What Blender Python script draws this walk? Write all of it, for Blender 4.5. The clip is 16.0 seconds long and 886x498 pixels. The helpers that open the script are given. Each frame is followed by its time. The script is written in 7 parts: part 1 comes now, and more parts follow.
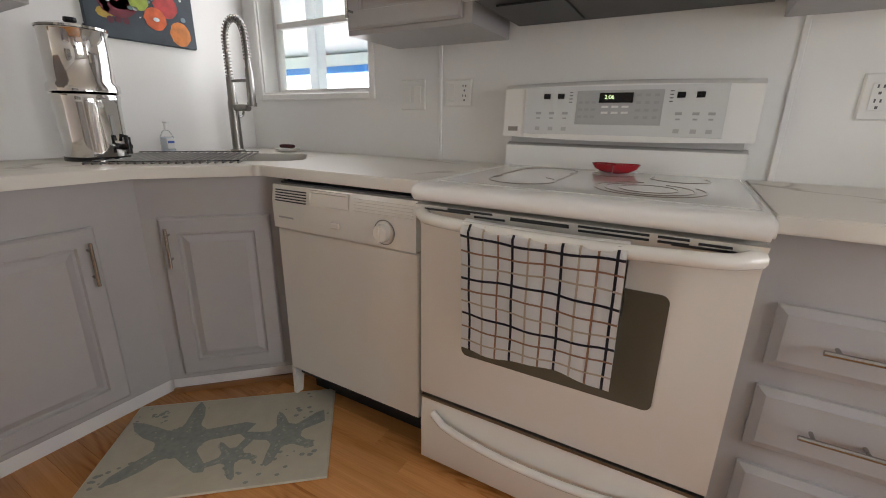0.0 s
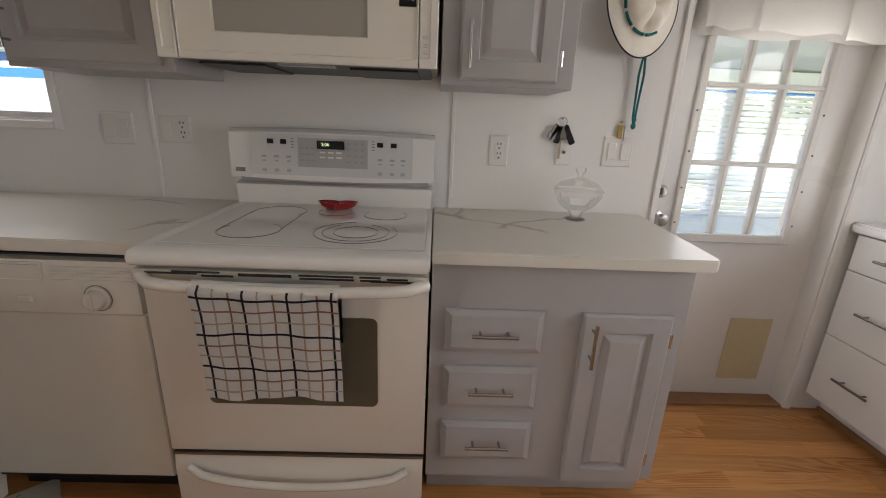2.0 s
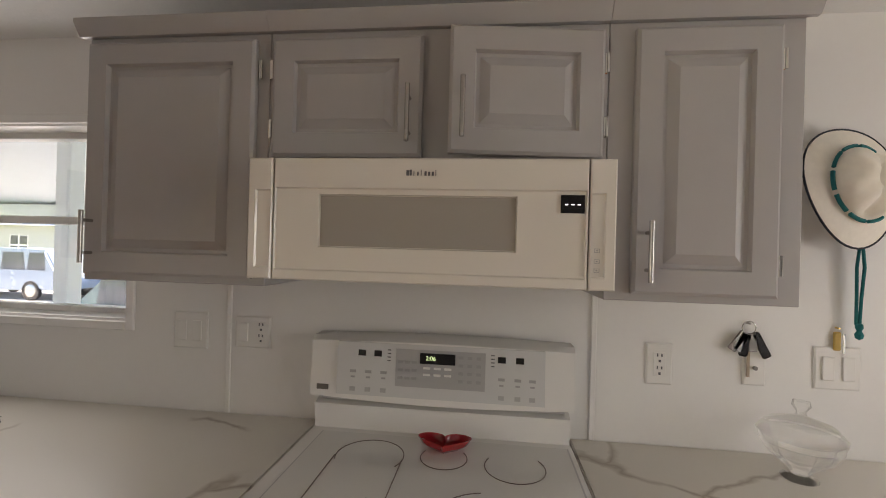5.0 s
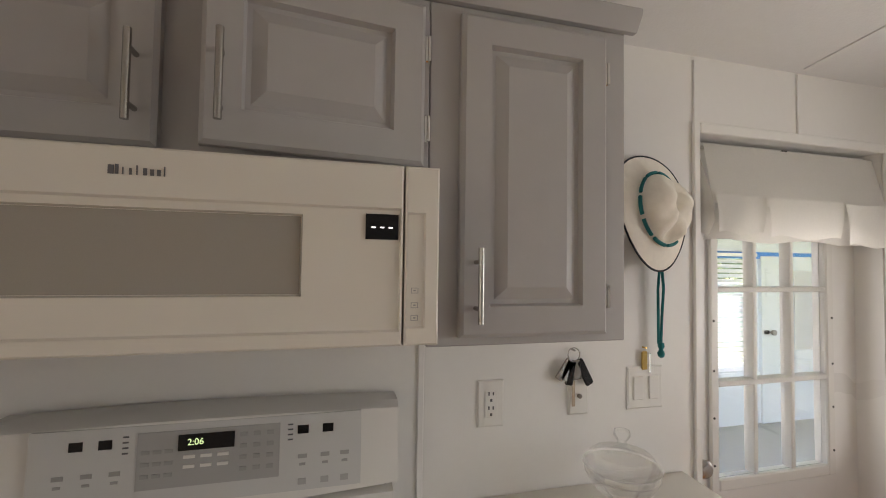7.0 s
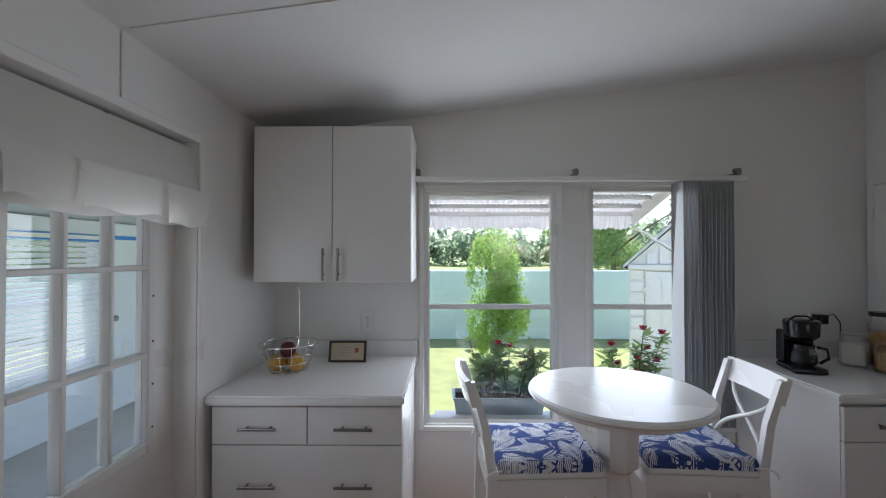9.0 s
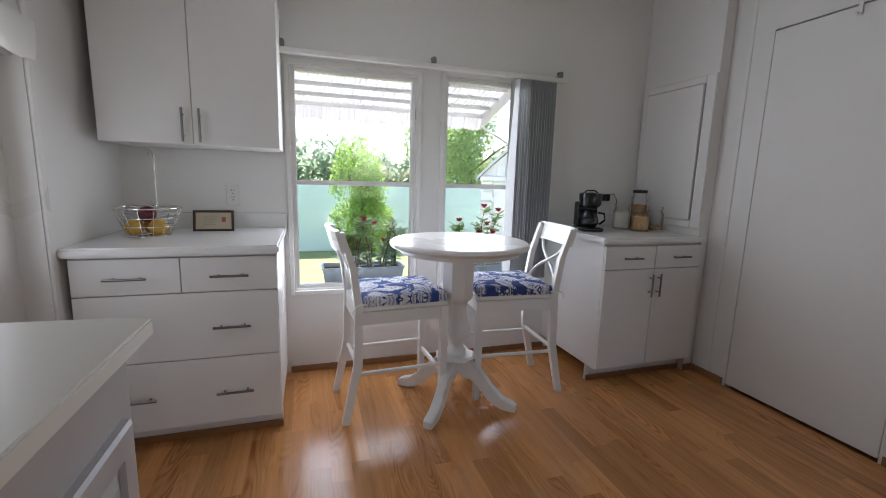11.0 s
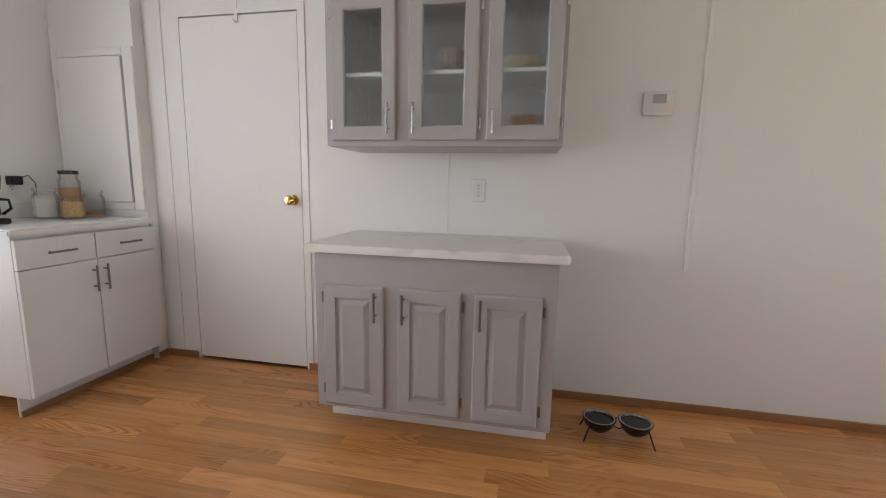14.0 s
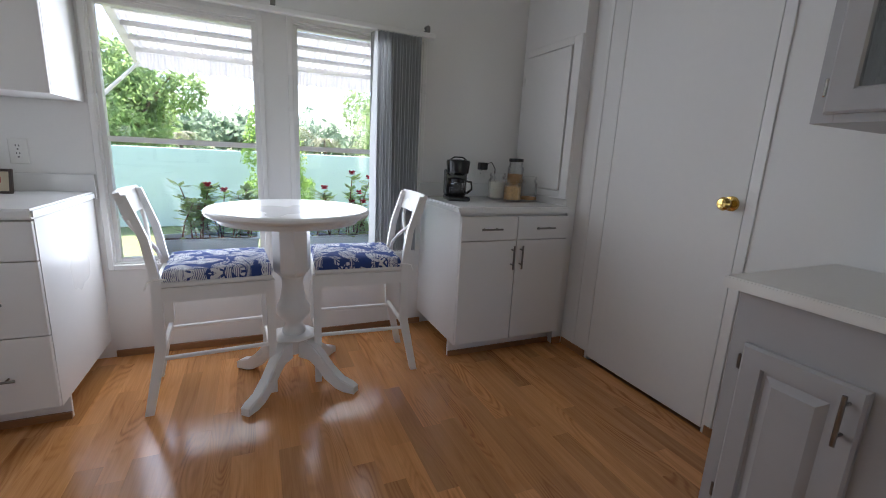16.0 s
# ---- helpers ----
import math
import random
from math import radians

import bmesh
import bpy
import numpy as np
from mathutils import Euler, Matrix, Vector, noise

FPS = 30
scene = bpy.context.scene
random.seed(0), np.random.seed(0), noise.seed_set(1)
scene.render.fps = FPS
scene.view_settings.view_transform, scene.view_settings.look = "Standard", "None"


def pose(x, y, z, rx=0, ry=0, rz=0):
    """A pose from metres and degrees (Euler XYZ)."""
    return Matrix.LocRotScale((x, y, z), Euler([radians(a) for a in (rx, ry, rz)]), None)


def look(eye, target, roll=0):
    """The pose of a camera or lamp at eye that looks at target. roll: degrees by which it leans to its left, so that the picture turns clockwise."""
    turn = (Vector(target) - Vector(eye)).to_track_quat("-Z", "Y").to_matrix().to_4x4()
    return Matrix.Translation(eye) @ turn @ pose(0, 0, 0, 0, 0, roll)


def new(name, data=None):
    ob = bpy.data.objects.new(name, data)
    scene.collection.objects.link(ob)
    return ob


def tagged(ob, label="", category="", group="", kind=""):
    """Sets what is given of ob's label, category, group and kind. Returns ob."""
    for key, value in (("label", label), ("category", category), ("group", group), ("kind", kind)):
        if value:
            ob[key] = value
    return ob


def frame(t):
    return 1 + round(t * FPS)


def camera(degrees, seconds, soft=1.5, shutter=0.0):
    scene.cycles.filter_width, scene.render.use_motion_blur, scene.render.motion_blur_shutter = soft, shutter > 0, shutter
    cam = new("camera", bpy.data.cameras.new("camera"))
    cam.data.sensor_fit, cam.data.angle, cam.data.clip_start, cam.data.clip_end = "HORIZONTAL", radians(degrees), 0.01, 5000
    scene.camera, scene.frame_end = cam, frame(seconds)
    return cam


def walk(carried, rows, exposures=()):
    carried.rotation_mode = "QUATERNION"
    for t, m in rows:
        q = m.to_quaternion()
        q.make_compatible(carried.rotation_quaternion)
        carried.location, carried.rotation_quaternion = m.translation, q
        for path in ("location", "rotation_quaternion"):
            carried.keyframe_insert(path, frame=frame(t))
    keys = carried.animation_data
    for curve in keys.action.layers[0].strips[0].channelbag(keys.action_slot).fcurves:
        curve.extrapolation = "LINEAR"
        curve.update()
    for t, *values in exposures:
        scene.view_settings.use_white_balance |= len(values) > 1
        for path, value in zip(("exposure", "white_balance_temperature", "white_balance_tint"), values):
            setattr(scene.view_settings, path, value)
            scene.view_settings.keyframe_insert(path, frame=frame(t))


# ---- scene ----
cam = camera(92.7, 16.0, soft=1.0)
PATH = [
    (0, (-0.062, 0.055, 1.068), (-1.009, 1.719, 0.49), 0.9),
    (0.5, (0.034, 0.038, 1.064), (-0.369, 1.901, 0.459), 0.9),
    (1, (0.067, 0.021, 1.067), (0.038, 1.922, 0.446), 2.4),
    (1.5, (0.077, -0.009, 1.126), (0.131, 1.894, 0.513), 2.8),
    (2, (0.092, -0.053, 1.253), (0.142, 1.859, 0.668), 2.4),
    (2.5, (0.093, -0.061, 1.344), (0.117, 1.87, 0.821), 1.9),
    (3, (0.077, -0.011, 1.392), (0.037, 1.938, 0.945), 1.2),
    (3.5, (0.048, 0.171, 1.405), (-0.135, 2.136, 1.083), 1.2),
    (4, (0.008, 0.272, 1.432), (-0.258, 2.242, 1.212), 2.2),
    (4.2, (-0.033, 0.295, 1.437), (-0.301, 2.272, 1.295), 2.1),
    (6.5, (-0.203, 0.509, 1.495), (-0.039, 2.501, 1.562), 1.0),
    (7, (-0.062, 0.607, 1.502), (0.443, 2.541, 1.572), 0.8),
    (7.5, (0.051, 0.663, 1.502), (1.208, 2.292, 1.579), -1.0),
    (8, (0.102, 0.729, 1.51), (1.851, 1.698, 1.551), -2.7),
    (8.5, (0.142, 0.711, 1.504), (2.097, 1.129, 1.527), -1.7),
    (9, (0.162, 0.672, 1.475), (2.162, 0.691, 1.502), -0.0),
    (9.2, (0.158, 0.644, 1.461), (2.155, 0.537, 1.477), 0.3),
    (11.3, (-0.227, 0.721, 1.192), (1.629, 0.059, 0.85), 2.1),
    (11.5, (-0.28, 0.721, 1.185), (1.558, 0.01, 0.839), 2.4),
    (12, (-0.281, 0.749, 1.201), (1.424, -0.234, 0.842), 2.9),
    (12.5, (-0.319, 0.675, 1.154), (1.176, -0.613, 0.832), 2.6),
    (13, (-0.339, 0.612, 1.148), (0.836, -0.978, 0.842), 0.9),
    (13.5, (-0.351, 0.559, 1.146), (0.361, -1.285, 0.843), 1.9),
    (14, (-0.354, 0.53, 1.146), (0.029, -1.41, 0.844), 1.1),
    (14.5, (-0.337, 0.507, 1.147), (0.011, -1.439, 0.841), 0.6),
    (15, (-0.348, 0.334, 1.166), (0.428, -1.481, 0.848), 1.3),
    (15.5, (-0.316, 0.212, 1.192), (1.028, -1.218, 0.804), 3.2),
    (16, (-0.155, 0.091, 1.172), (1.629, -0.706, 0.747), 2.9),
]
walk(cam, [(t, look(eye, target, roll)) for t, eye, target, roll in PATH],
     [(0, 2.68, 6850, 17), (0.5, 2.58, 6900, 17), (1, 2.33, 6950, 19), (2, 2.22, 7050, 19), (3, 2.25, 7150, 18), (4, 2.25, 7350, 19), (6.5, 2.2, 7650, 20), (7, 2.14, 7400, 19), (7.5, 1.9, 6900, 17),
      (8.2, 1.2, 6100, 14), (9.2, 1.18, 6050, 15), (11.3, 1.74, 6300, 17), (12.5, 1.73, 6150, 17), (13.3, 2.3, 6500, 17), (14.5, 2.8, 6700, 18), (15, 2.75, 6600, 17), (15.5, 2.1, 6250, 16), (16, 1.7, 6100, 16)])

# ---- world, sun, window light ----
world = bpy.data.worlds.new("sky_world")
scene.world = world
world.use_nodes = True
wn, wl = world.node_tree.nodes, world.node_tree.links
sky = wn.new("ShaderNodeTexSky")
sky.sky_type, sky.sun_disc = "NISHITA", False
sky.sun_elevation, sky.sun_rotation = radians(60), radians(90)
wn["Background"].inputs["Strength"].default_value = 0.15
wl.new(sky.outputs[0], wn["Background"].inputs["Color"])

sun = new("sun", bpy.data.lights.new("sun", "SUN"))
sun.data.energy, sun.data.angle, sun.data.color = 5.0, radians(0.5), (1.0, 0.95, 0.88)
az = radians(90)
sun.matrix_world = look((math.sin(az) * 10, math.cos(az) * 10, 17.3), (0, 0, 0))


def window_light(name, eye, target, w, h, watts, color=(1, 1, 1)):
    lamp = new(name, bpy.data.lights.new(name, "AREA"))
    lamp.data.shape, lamp.data.size, lamp.data.size_y = "RECTANGLE", w, h
    lamp.data.energy, lamp.data.color = watts, color
    lamp.matrix_world = look(eye, target)
    return lamp


DAY = (0.90, 0.96, 1.0)
window_light("window_light_east_a", (2.50, 0.43, 1.18), (0, 0.43, 1.0), 0.70, 1.26, 3.2, DAY)
window_light("window_light_east_b", (2.50, -0.40, 1.18), (0, -0.40, 1.0), 0.50, 1.26, 2.25, DAY)
window_light("window_light_north", (-1.70, 1.655, 1.52), (-1.70, 0, 1.52), 0.60, 0.60, 0.65, DAY)
window_light("window_light_door", (1.39, 1.69, 1.21), (1.39, 0, 1.21), 0.46, 0.76, 0.65, DAY)
window_light("window_light_west", (-4.9, -0.5, 1.4), (0, -0.8, 1.0), 1.6, 1.3, 0.8, (1.0, 0.95, 0.88))
# added fill from an unseen opening, brightens the south-facing range and cabinet fronts
window_light("fill_light_southwest", (-4.9, -2.9, 1.4), (0, 0.8, 0.9), 1.6, 1.4, 8, (1.0, 0.95, 0.87))


# ---- materials ----
def material(name, color, rough=0.5, metal=0.0, grain=0.0, scale=30.0, bump=0.0, bscale=200.0, vary=0.0, spec=0.5, stretch=(1, 1, 1), coat=0.0, big=1.5):
    """Principled paint: colour with fine grain and broad stains, bump, and variation from piece to piece."""
    m = bpy.data.materials.new(name)
    m.use_nodes = True
    n, l = m.node_tree.nodes, m.node_tree.links
    b = n["Principled BSDF"]
    b.inputs["Roughness"].default_value, b.inputs["Metallic"].default_value = rough, metal
    b.inputs["Specular IOR Level"].default_value, b.inputs["Coat Weight"].default_value = spec, coat
    b.inputs["Base Color"].default_value = (*color, 1)
    tc = n.new("ShaderNodeTexCoord")
    mp = n.new("ShaderNodeMapping")
    mp.inputs["Scale"].default_value = stretch
    l.new(tc.outputs["Object"], mp.inputs["Vector"])
    if grain or vary:
        a = n.new("ShaderNodeTexNoise")
        a.inputs["Scale"].default_value, a.inputs["Detail"].default_value = scale, 6
        l.new(mp.outputs[0], a.inputs["Vector"])
        c = n.new("ShaderNodeTexNoise")
        c.inputs["Scale"].default_value, c.inputs["Detail"].default_value = big, 3
        l.new(tc.outputs["Object"], c.inputs["Vector"])
        s1 = n.new("ShaderNodeMath")
        s1.operation = "ADD"
        l.new(a.outputs[0], s1.inputs[0])
        l.new(c.outputs[0], s1.inputs[1])
        mr = n.new("ShaderNodeMapRange")
        mr.inputs[1].default_value, mr.inputs[2].default_value = 0.6, 1.4
        mr.inputs[3].default_value, mr.inputs[4].default_value = 1 - grain, 1 + grain
        l.new(s1.outputs[0], mr.inputs[0])
        value = mr.outputs[0]
        if vary:
            oi = n.new("ShaderNodeObjectInfo")
            r = n.new("ShaderNodeMapRange")
            r.inputs[3].default_value, r.inputs[4].default_value = 1 - vary, 1 + vary
            l.new(oi.outputs["Random"], r.inputs[0])
            mu = n.new("ShaderNodeMath")
            mu.operation = "MULTIPLY"
            l.new(value, mu.inputs[0])
            l.new(r.outputs[0], mu.inputs[1])
            value = mu.outputs[0]
        hs = n.new("ShaderNodeHueSaturation")
        hs.inputs["Color"].default_value = (*color, 1)
        l.new(value, hs.inputs["Value"])
        l.new(hs.outputs[0], b.inputs["Base Color"])
        rr = n.new("ShaderNodeMapRange")
        rr.inputs[1].default_value, rr.inputs[2].default_value = 0.3, 0.7
        rr.inputs[3].default_value, rr.inputs[4].default_value = rough * 0.85, min(1, rough * 1.15)
        l.new(c.outputs[0], rr.inputs[0])
        l.new(rr.outputs[0], b.inputs["Roughness"])
    if bump:
        d = n.new("ShaderNodeTexNoise")
        d.inputs["Scale"].default_value, d.inputs["Detail"].default_value = bscale, 3
        l.new(mp.outputs[0], d.inputs["Vector"])
        bp = n.new("ShaderNodeBump")
        bp.inputs["Strength"].default_value, bp.inputs["Distance"].default_value = bump, min(0.004, 0.25 / bscale)
        l.new(d.outputs[0], bp.inputs["Height"])
        l.new(bp.outputs[0], b.inputs["Normal"])
    return m


def glass(name, color=(1, 1, 1), rough=0.0, ior=1.45, wavy=0.0):
    m = bpy.data.materials.new(name)
    m.use_nodes = True
    n, l = m.node_tree.nodes, m.node_tree.links
    b = n["Principled BSDF"]
    b.inputs["Base Color"].default_value, b.inputs["Roughness"].default_value = (*color, 1), rough
    b.inputs["IOR"].default_value, b.inputs["Transmission Weight"].default_value = ior, 1.0
    if wavy:
        tc, mp, d, bp = (n.new(k) for k in ("ShaderNodeTexCoord", "ShaderNodeMapping", "ShaderNodeTexNoise", "ShaderNodeBump"))
        mp.inputs["Scale"].default_value = (130, 130, 22)
        d.inputs["Scale"].default_value, d.inputs["Detail"].default_value = 1.0, 3
        bp.inputs["Strength"].default_value, bp.inputs["Distance"].default_value = wavy, 0.004
        l.new(tc.outputs["Object"], mp.inputs["Vector"])
        l.new(mp.outputs[0], d.inputs["Vector"])
        l.new(d.outputs[0], bp.inputs["Height"])
        l.new(bp.outputs[0], b.inputs["Normal"])
    return m


def glow(name, color, power):
    m = material(name, (0.01, 0.01, 0.01), 0.4)
    b = m.node_tree.nodes["Principled BSDF"]
    b.inputs["Emission Color"].default_value, b.inputs["Emission Strength"].default_value = (*color, 1), power
    return m


def ramp(n, stops):
    r = n.new("ShaderNodeValToRGB")
    e = r.color_ramp.elements
    while len(e) < len(stops):
        e.new(0.5)
    for k, (p, c) in enumerate(stops):
        e[k].position, e[k].color = p, (*c, 1)
    return r


def quartz(name, vein, base=(0.69, 0.66, 0.60)):
    m = material(name, (0.78, 0.77, 0.74), 0.38)
    n, l = m.node_tree.nodes, m.node_tree.links
    b = n["Principled BSDF"]
    g = n.new("ShaderNodeNewGeometry")
    warp = n.new("ShaderNodeTexNoise")
    warp.inputs["Scale"].default_value, warp.inputs["Detail"].default_value = 2.2, 5
    l.new(g.outputs["Position"], warp.inputs["Vector"])
    mix = n.new("ShaderNodeMix")
    mix.data_type = "VECTOR"
    mix.inputs["Factor"].default_value = 0.32
    l.new(g.outputs["Position"], mix.inputs[4])
    l.new(warp.outputs["Color"], mix.inputs[5])
    v = n.new("ShaderNodeTexVoronoi")
    v.feature = "DISTANCE_TO_EDGE"
    v.inputs["Scale"].default_value = 2.3
    l.new(mix.outputs[1], v.inputs["Vector"])
    gate = n.new("ShaderNodeTexNoise")
    gate.inputs["Scale"].default_value, gate.inputs["Detail"].default_value = 3.1, 2
    l.new(g.outputs["Position"], gate.inputs["Vector"])
    gr = n.new("ShaderNodeMapRange")
    gr.inputs[1].default_value, gr.inputs[2].default_value = 0.45, 0.58
    l.new(gate.outputs[0], gr.inputs[0])
    vr = n.new("ShaderNodeMapRange")
    vr.inputs[1].default_value, vr.inputs[2].default_value = 0.0, 0.028
    vr.inputs[3].default_value, vr.inputs[4].default_value = vein, 0.0
    l.new(v.outputs["Distance"], vr.inputs[0])
    mu = n.new("ShaderNodeMath")
    mu.operation = "MULTIPLY"
    l.new(gr.outputs[0], mu.inputs[0])
    l.new(vr.outputs[0], mu.inputs[1])
    cm = n.new("ShaderNodeMix")
    cm.data_type = "RGBA"
    cm.inputs[6].default_value, cm.inputs[7].default_value = (*base, 1), (0.33, 0.275, 0.22, 1)
    l.new(mu.outputs[0], cm.inputs[0])
    l.new(cm.outputs[2], b.inputs["Base Color"])
    return m


def oak():
    """Oak laminate: contour-like cathedral grain along x, fine pores, tone varying from strip to strip."""
    m = material("oak_laminate", (0.45, 0.24, 0.09), 0.19)
    n, l = m.node_tree.nodes, m.node_tree.links
    b = n["Principled BSDF"]
    g, oi = n.new("ShaderNodeNewGeometry"), n.new("ShaderNodeObjectInfo")

    def calc(op, *args):
        nd = n.new("ShaderNodeMath")
        nd.operation = op
        for k, a in enumerate(args):
            if isinstance(a, (int, float)):
                nd.inputs[k].default_value = a
            else:
                l.new(a, nd.inputs[k])
        return nd.outputs[0]

    def noise(stretch, detail, twist=0.0):
        mp, nz = n.new("ShaderNodeMapping"), n.new("ShaderNodeTexNoise")
        mp.inputs["Scale"].default_value = stretch
        nz.inputs["Scale"].default_value, nz.inputs["Detail"].default_value, nz.inputs["Distortion"].default_value = 1.0, detail, twist
        l.new(off.outputs[0], mp.inputs["Vector"])
        l.new(mp.outputs[0], nz.inputs["Vector"])
        return nz.outputs[0]

    off = n.new("ShaderNodeVectorMath")
    off.operation = "MULTIPLY_ADD"
    off.inputs[1].default_value = (31, 17, 5)
    l.new(oi.outputs["Random"], off.inputs[0])
    l.new(g.outputs["Position"], off.inputs[2])
    rings = calc("MULTIPLY_ADD", calc("SINE", calc("MULTIPLY", noise((1.2, 8.0, 1), 1, 0.5), 105)), 0.5, 0.5)
    where = n.new("ShaderNodeMapRange")
    where.inputs[1].default_value, where.inputs[2].default_value = 0.46, 0.66
    l.new(noise((1.6, 5.0, 1), 2), where.inputs[0])
    pores = noise((7, 210, 1), 3)
    streak = noise((1.0, 34, 1), 3)
    grain = calc("MULTIPLY", calc("POWER", rings, 1.6), where.outputs[0])
    tone = calc("ADD", calc("MULTIPLY", grain, 0.26), calc("ADD", calc("MULTIPLY", pores, 0.34), calc("MULTIPLY", streak, 0.50)))
    r = ramp(n, [(0.26, (0.60, 0.292, 0.107)), (0.42, (0.52, 0.239, 0.081)), (0.58, (0.435, 0.186, 0.058)), (0.74, (0.325, 0.124, 0.037)), (0.95, (0.225, 0.077, 0.020))])
    l.new(tone, r.inputs[0])
    hs = n.new("ShaderNodeHueSaturation")
    mr = n.new("ShaderNodeMapRange")
    mr.inputs[3].default_value, mr.inputs[4].default_value = 0.84, 1.32
    l.new(oi.outputs["Random"], mr.inputs[0])
    l.new(mr.outputs[0], hs.inputs["Value"])
    l.new(r.outputs[0], hs.inputs["Color"])
    l.new(hs.outputs[0], b.inputs["Base Color"])
    bp = n.new("ShaderNodeBump")
    bp.inputs["Strength"].default_value, bp.inputs["Distance"].default_value = 0.05, 0.001
    l.new(pores, bp.inputs["Height"])
    l.new(bp.outputs[0], b.inputs["Normal"])
    return m


def leaf_cloth():
    """Blue cotton with white leaves: in every cell one leaf, turned at random, with a midrib and slanting veins."""
    m = material("leaf_print_cloth", (0.05, 0.10, 0.34), 0.85)
    n, l = m.node_tree.nodes, m.node_tree.links
    b = n["Principled BSDF"]

    def calc(op, *args):
        nd = n.new("ShaderNodeMath")
        nd.operation = op
        for k, a in enumerate(args):
            if isinstance(a, (int, float)):
                nd.inputs[k].default_value = a
            else:
                l.new(a, nd.inputs[k])
        return nd.outputs[0]

    def leaves(scale, shift, long, wide, veins):
        mp, v, d, sep, rgb = (n.new(k) for k in ("ShaderNodeMapping", "ShaderNodeTexVoronoi", "ShaderNodeVectorMath", "ShaderNodeSeparateXYZ", "ShaderNodeSeparateColor"))
        mp.inputs["Location"].default_value, mp.inputs["Scale"].default_value = shift, (1, 1, 0.8)
        l.new(tc.outputs["Object"], mp.inputs["Vector"])
        v.inputs["Scale"].default_value, v.inputs["Randomness"].default_value = scale, 0.75
        l.new(mp.outputs[0], v.inputs["Vector"])
        d.operation = "SUBTRACT"
        l.new(mp.outputs[0], d.inputs[0])
        l.new(v.outputs["Position"], d.inputs[1])
        l.new(d.outputs[0], sep.inputs[0])
        l.new(v.outputs["Color"], rgb.inputs[0])
        a = calc("MULTIPLY", rgb.outputs[0], 6.2832)
        c, si = calc("COSINE", a), calc("SINE", a)
        u = calc("ADD", calc("MULTIPLY", sep.outputs[0], c), calc("MULTIPLY", sep.outputs[1], si))
        w = calc("ABSOLUTE", calc("SUBTRACT", calc("MULTIPLY", sep.outputs[1], c), calc("MULTIPLY", sep.outputs[0], si)))
        un = calc("DIVIDE", u, long)
        edge = calc("MULTIPLY", calc("SUBTRACT", 1.0, calc("MULTIPLY", un, un)), wide)
        teeth = calc("SINE", calc("MULTIPLY", calc("SUBTRACT", u, calc("MULTIPLY", w, 0.9)), veins))
        inside = calc("LESS_THAN", w, calc("MULTIPLY", edge, calc("MULTIPLY_ADD", teeth, 0.22, 0.85)))
        gap = calc("MULTIPLY", calc("GREATER_THAN", teeth, -0.35), calc("GREATER_THAN", w, 0.0022))
        return calc("MULTIPLY", inside, gap)

    tc = n.new("ShaderNodeTexCoord")
    white = calc("MAXIMUM", leaves(8.0, (0, 0, 0), 0.080, 0.038, 640), leaves(12.0, (0.37, 0.21, 0.1), 0.05, 0.016, 900))
    cm = n.new("ShaderNodeMix")
    cm.data_type = "RGBA"
    cm.inputs[6].default_value, cm.inputs[7].default_value = (0.03, 0.065, 0.24, 1), (0.75, 0.76, 0.79, 1)
    l.new(white, cm.inputs[0])
    l.new(cm.outputs[2], b.inputs["Base Color"])
    return m


WALL = material("wall_paint", (0.80, 0.79, 0.77), 0.42, grain=0.012, scale=60, bump=0.05, bscale=300)
CEIL = material("textured_ceiling", (0.78, 0.78, 0.77), 0.85, grain=0.02, scale=40, bump=0.5, bscale=120)
TRIM = material("white_trim_paint", (0.82, 0.81, 0.79), 0.3, grain=0.015, scale=30)
GRAY = material("gray_cabinet_paint", (0.410, 0.400, 0.400), 0.38, grain=0.03, scale=25, bump=0.06, bscale=150)
WHITE = material("white_melamine", (0.78, 0.77, 0.755), 0.32, grain=0.012, scale=20)
LAMIN = material("white_laminate_top", (0.80, 0.80, 0.79), 0.22, grain=0.01)
CREAM = material("cream_enamel", (0.74, 0.715, 0.66), 0.2, grain=0.01, scale=8, coat=0.3)
ENAMEL = material("white_enamel", (0.80, 0.79, 0.765), 0.16, grain=0.008, scale=8, coat=0.4)
PANELGRAY = material("gray_print", (0.42, 0.42, 0.42), 0.35, grain=0.02)
BURNER = material("brown_burner_print", (0.14, 0.105, 0.095), 0.3)
PRINT = material("dark_print", (0.12, 0.12, 0.13), 0.5)
PANELPALE = material("pale_gray_panel", (0.64, 0.645, 0.64), 0.25, grain=0.01)
HATCLOTH = material("cream_canvas", (0.86, 0.81, 0.72), 0.95, grain=0.06, scale=60, bump=0.15, bscale=500)
FAINT = material("faint_print", (0.36, 0.36, 0.36), 0.4)
COOK = material("ceramic_glass_top", (0.74, 0.735, 0.71), 0.12, grain=0.02, scale=400, coat=0.5)
OVENGLASS = material("dark_oven_glass", (0.085, 0.082, 0.062), 0.08, coat=0.5)
MWGLASS = material("gray_window_glass", (0.36, 0.34, 0.31), 0.12, grain=0.03, scale=900)
BLACK = material("black_plastic", (0.006, 0.006, 0.007), 0.22, grain=0.1)
DARK = material("dark_metal_mesh", (0.03, 0.03, 0.032), 0.45, metal=0.4, grain=0.2, scale=300)
STEEL = material("brushed_steel", (0.42, 0.41, 0.39), 0.26, metal=1.0, grain=0.05, scale=120, stretch=(1, 1, 8))
NICKEL = material("dark_nickel", (0.24, 0.23, 0.215), 0.3, metal=1.0, grain=0.05)
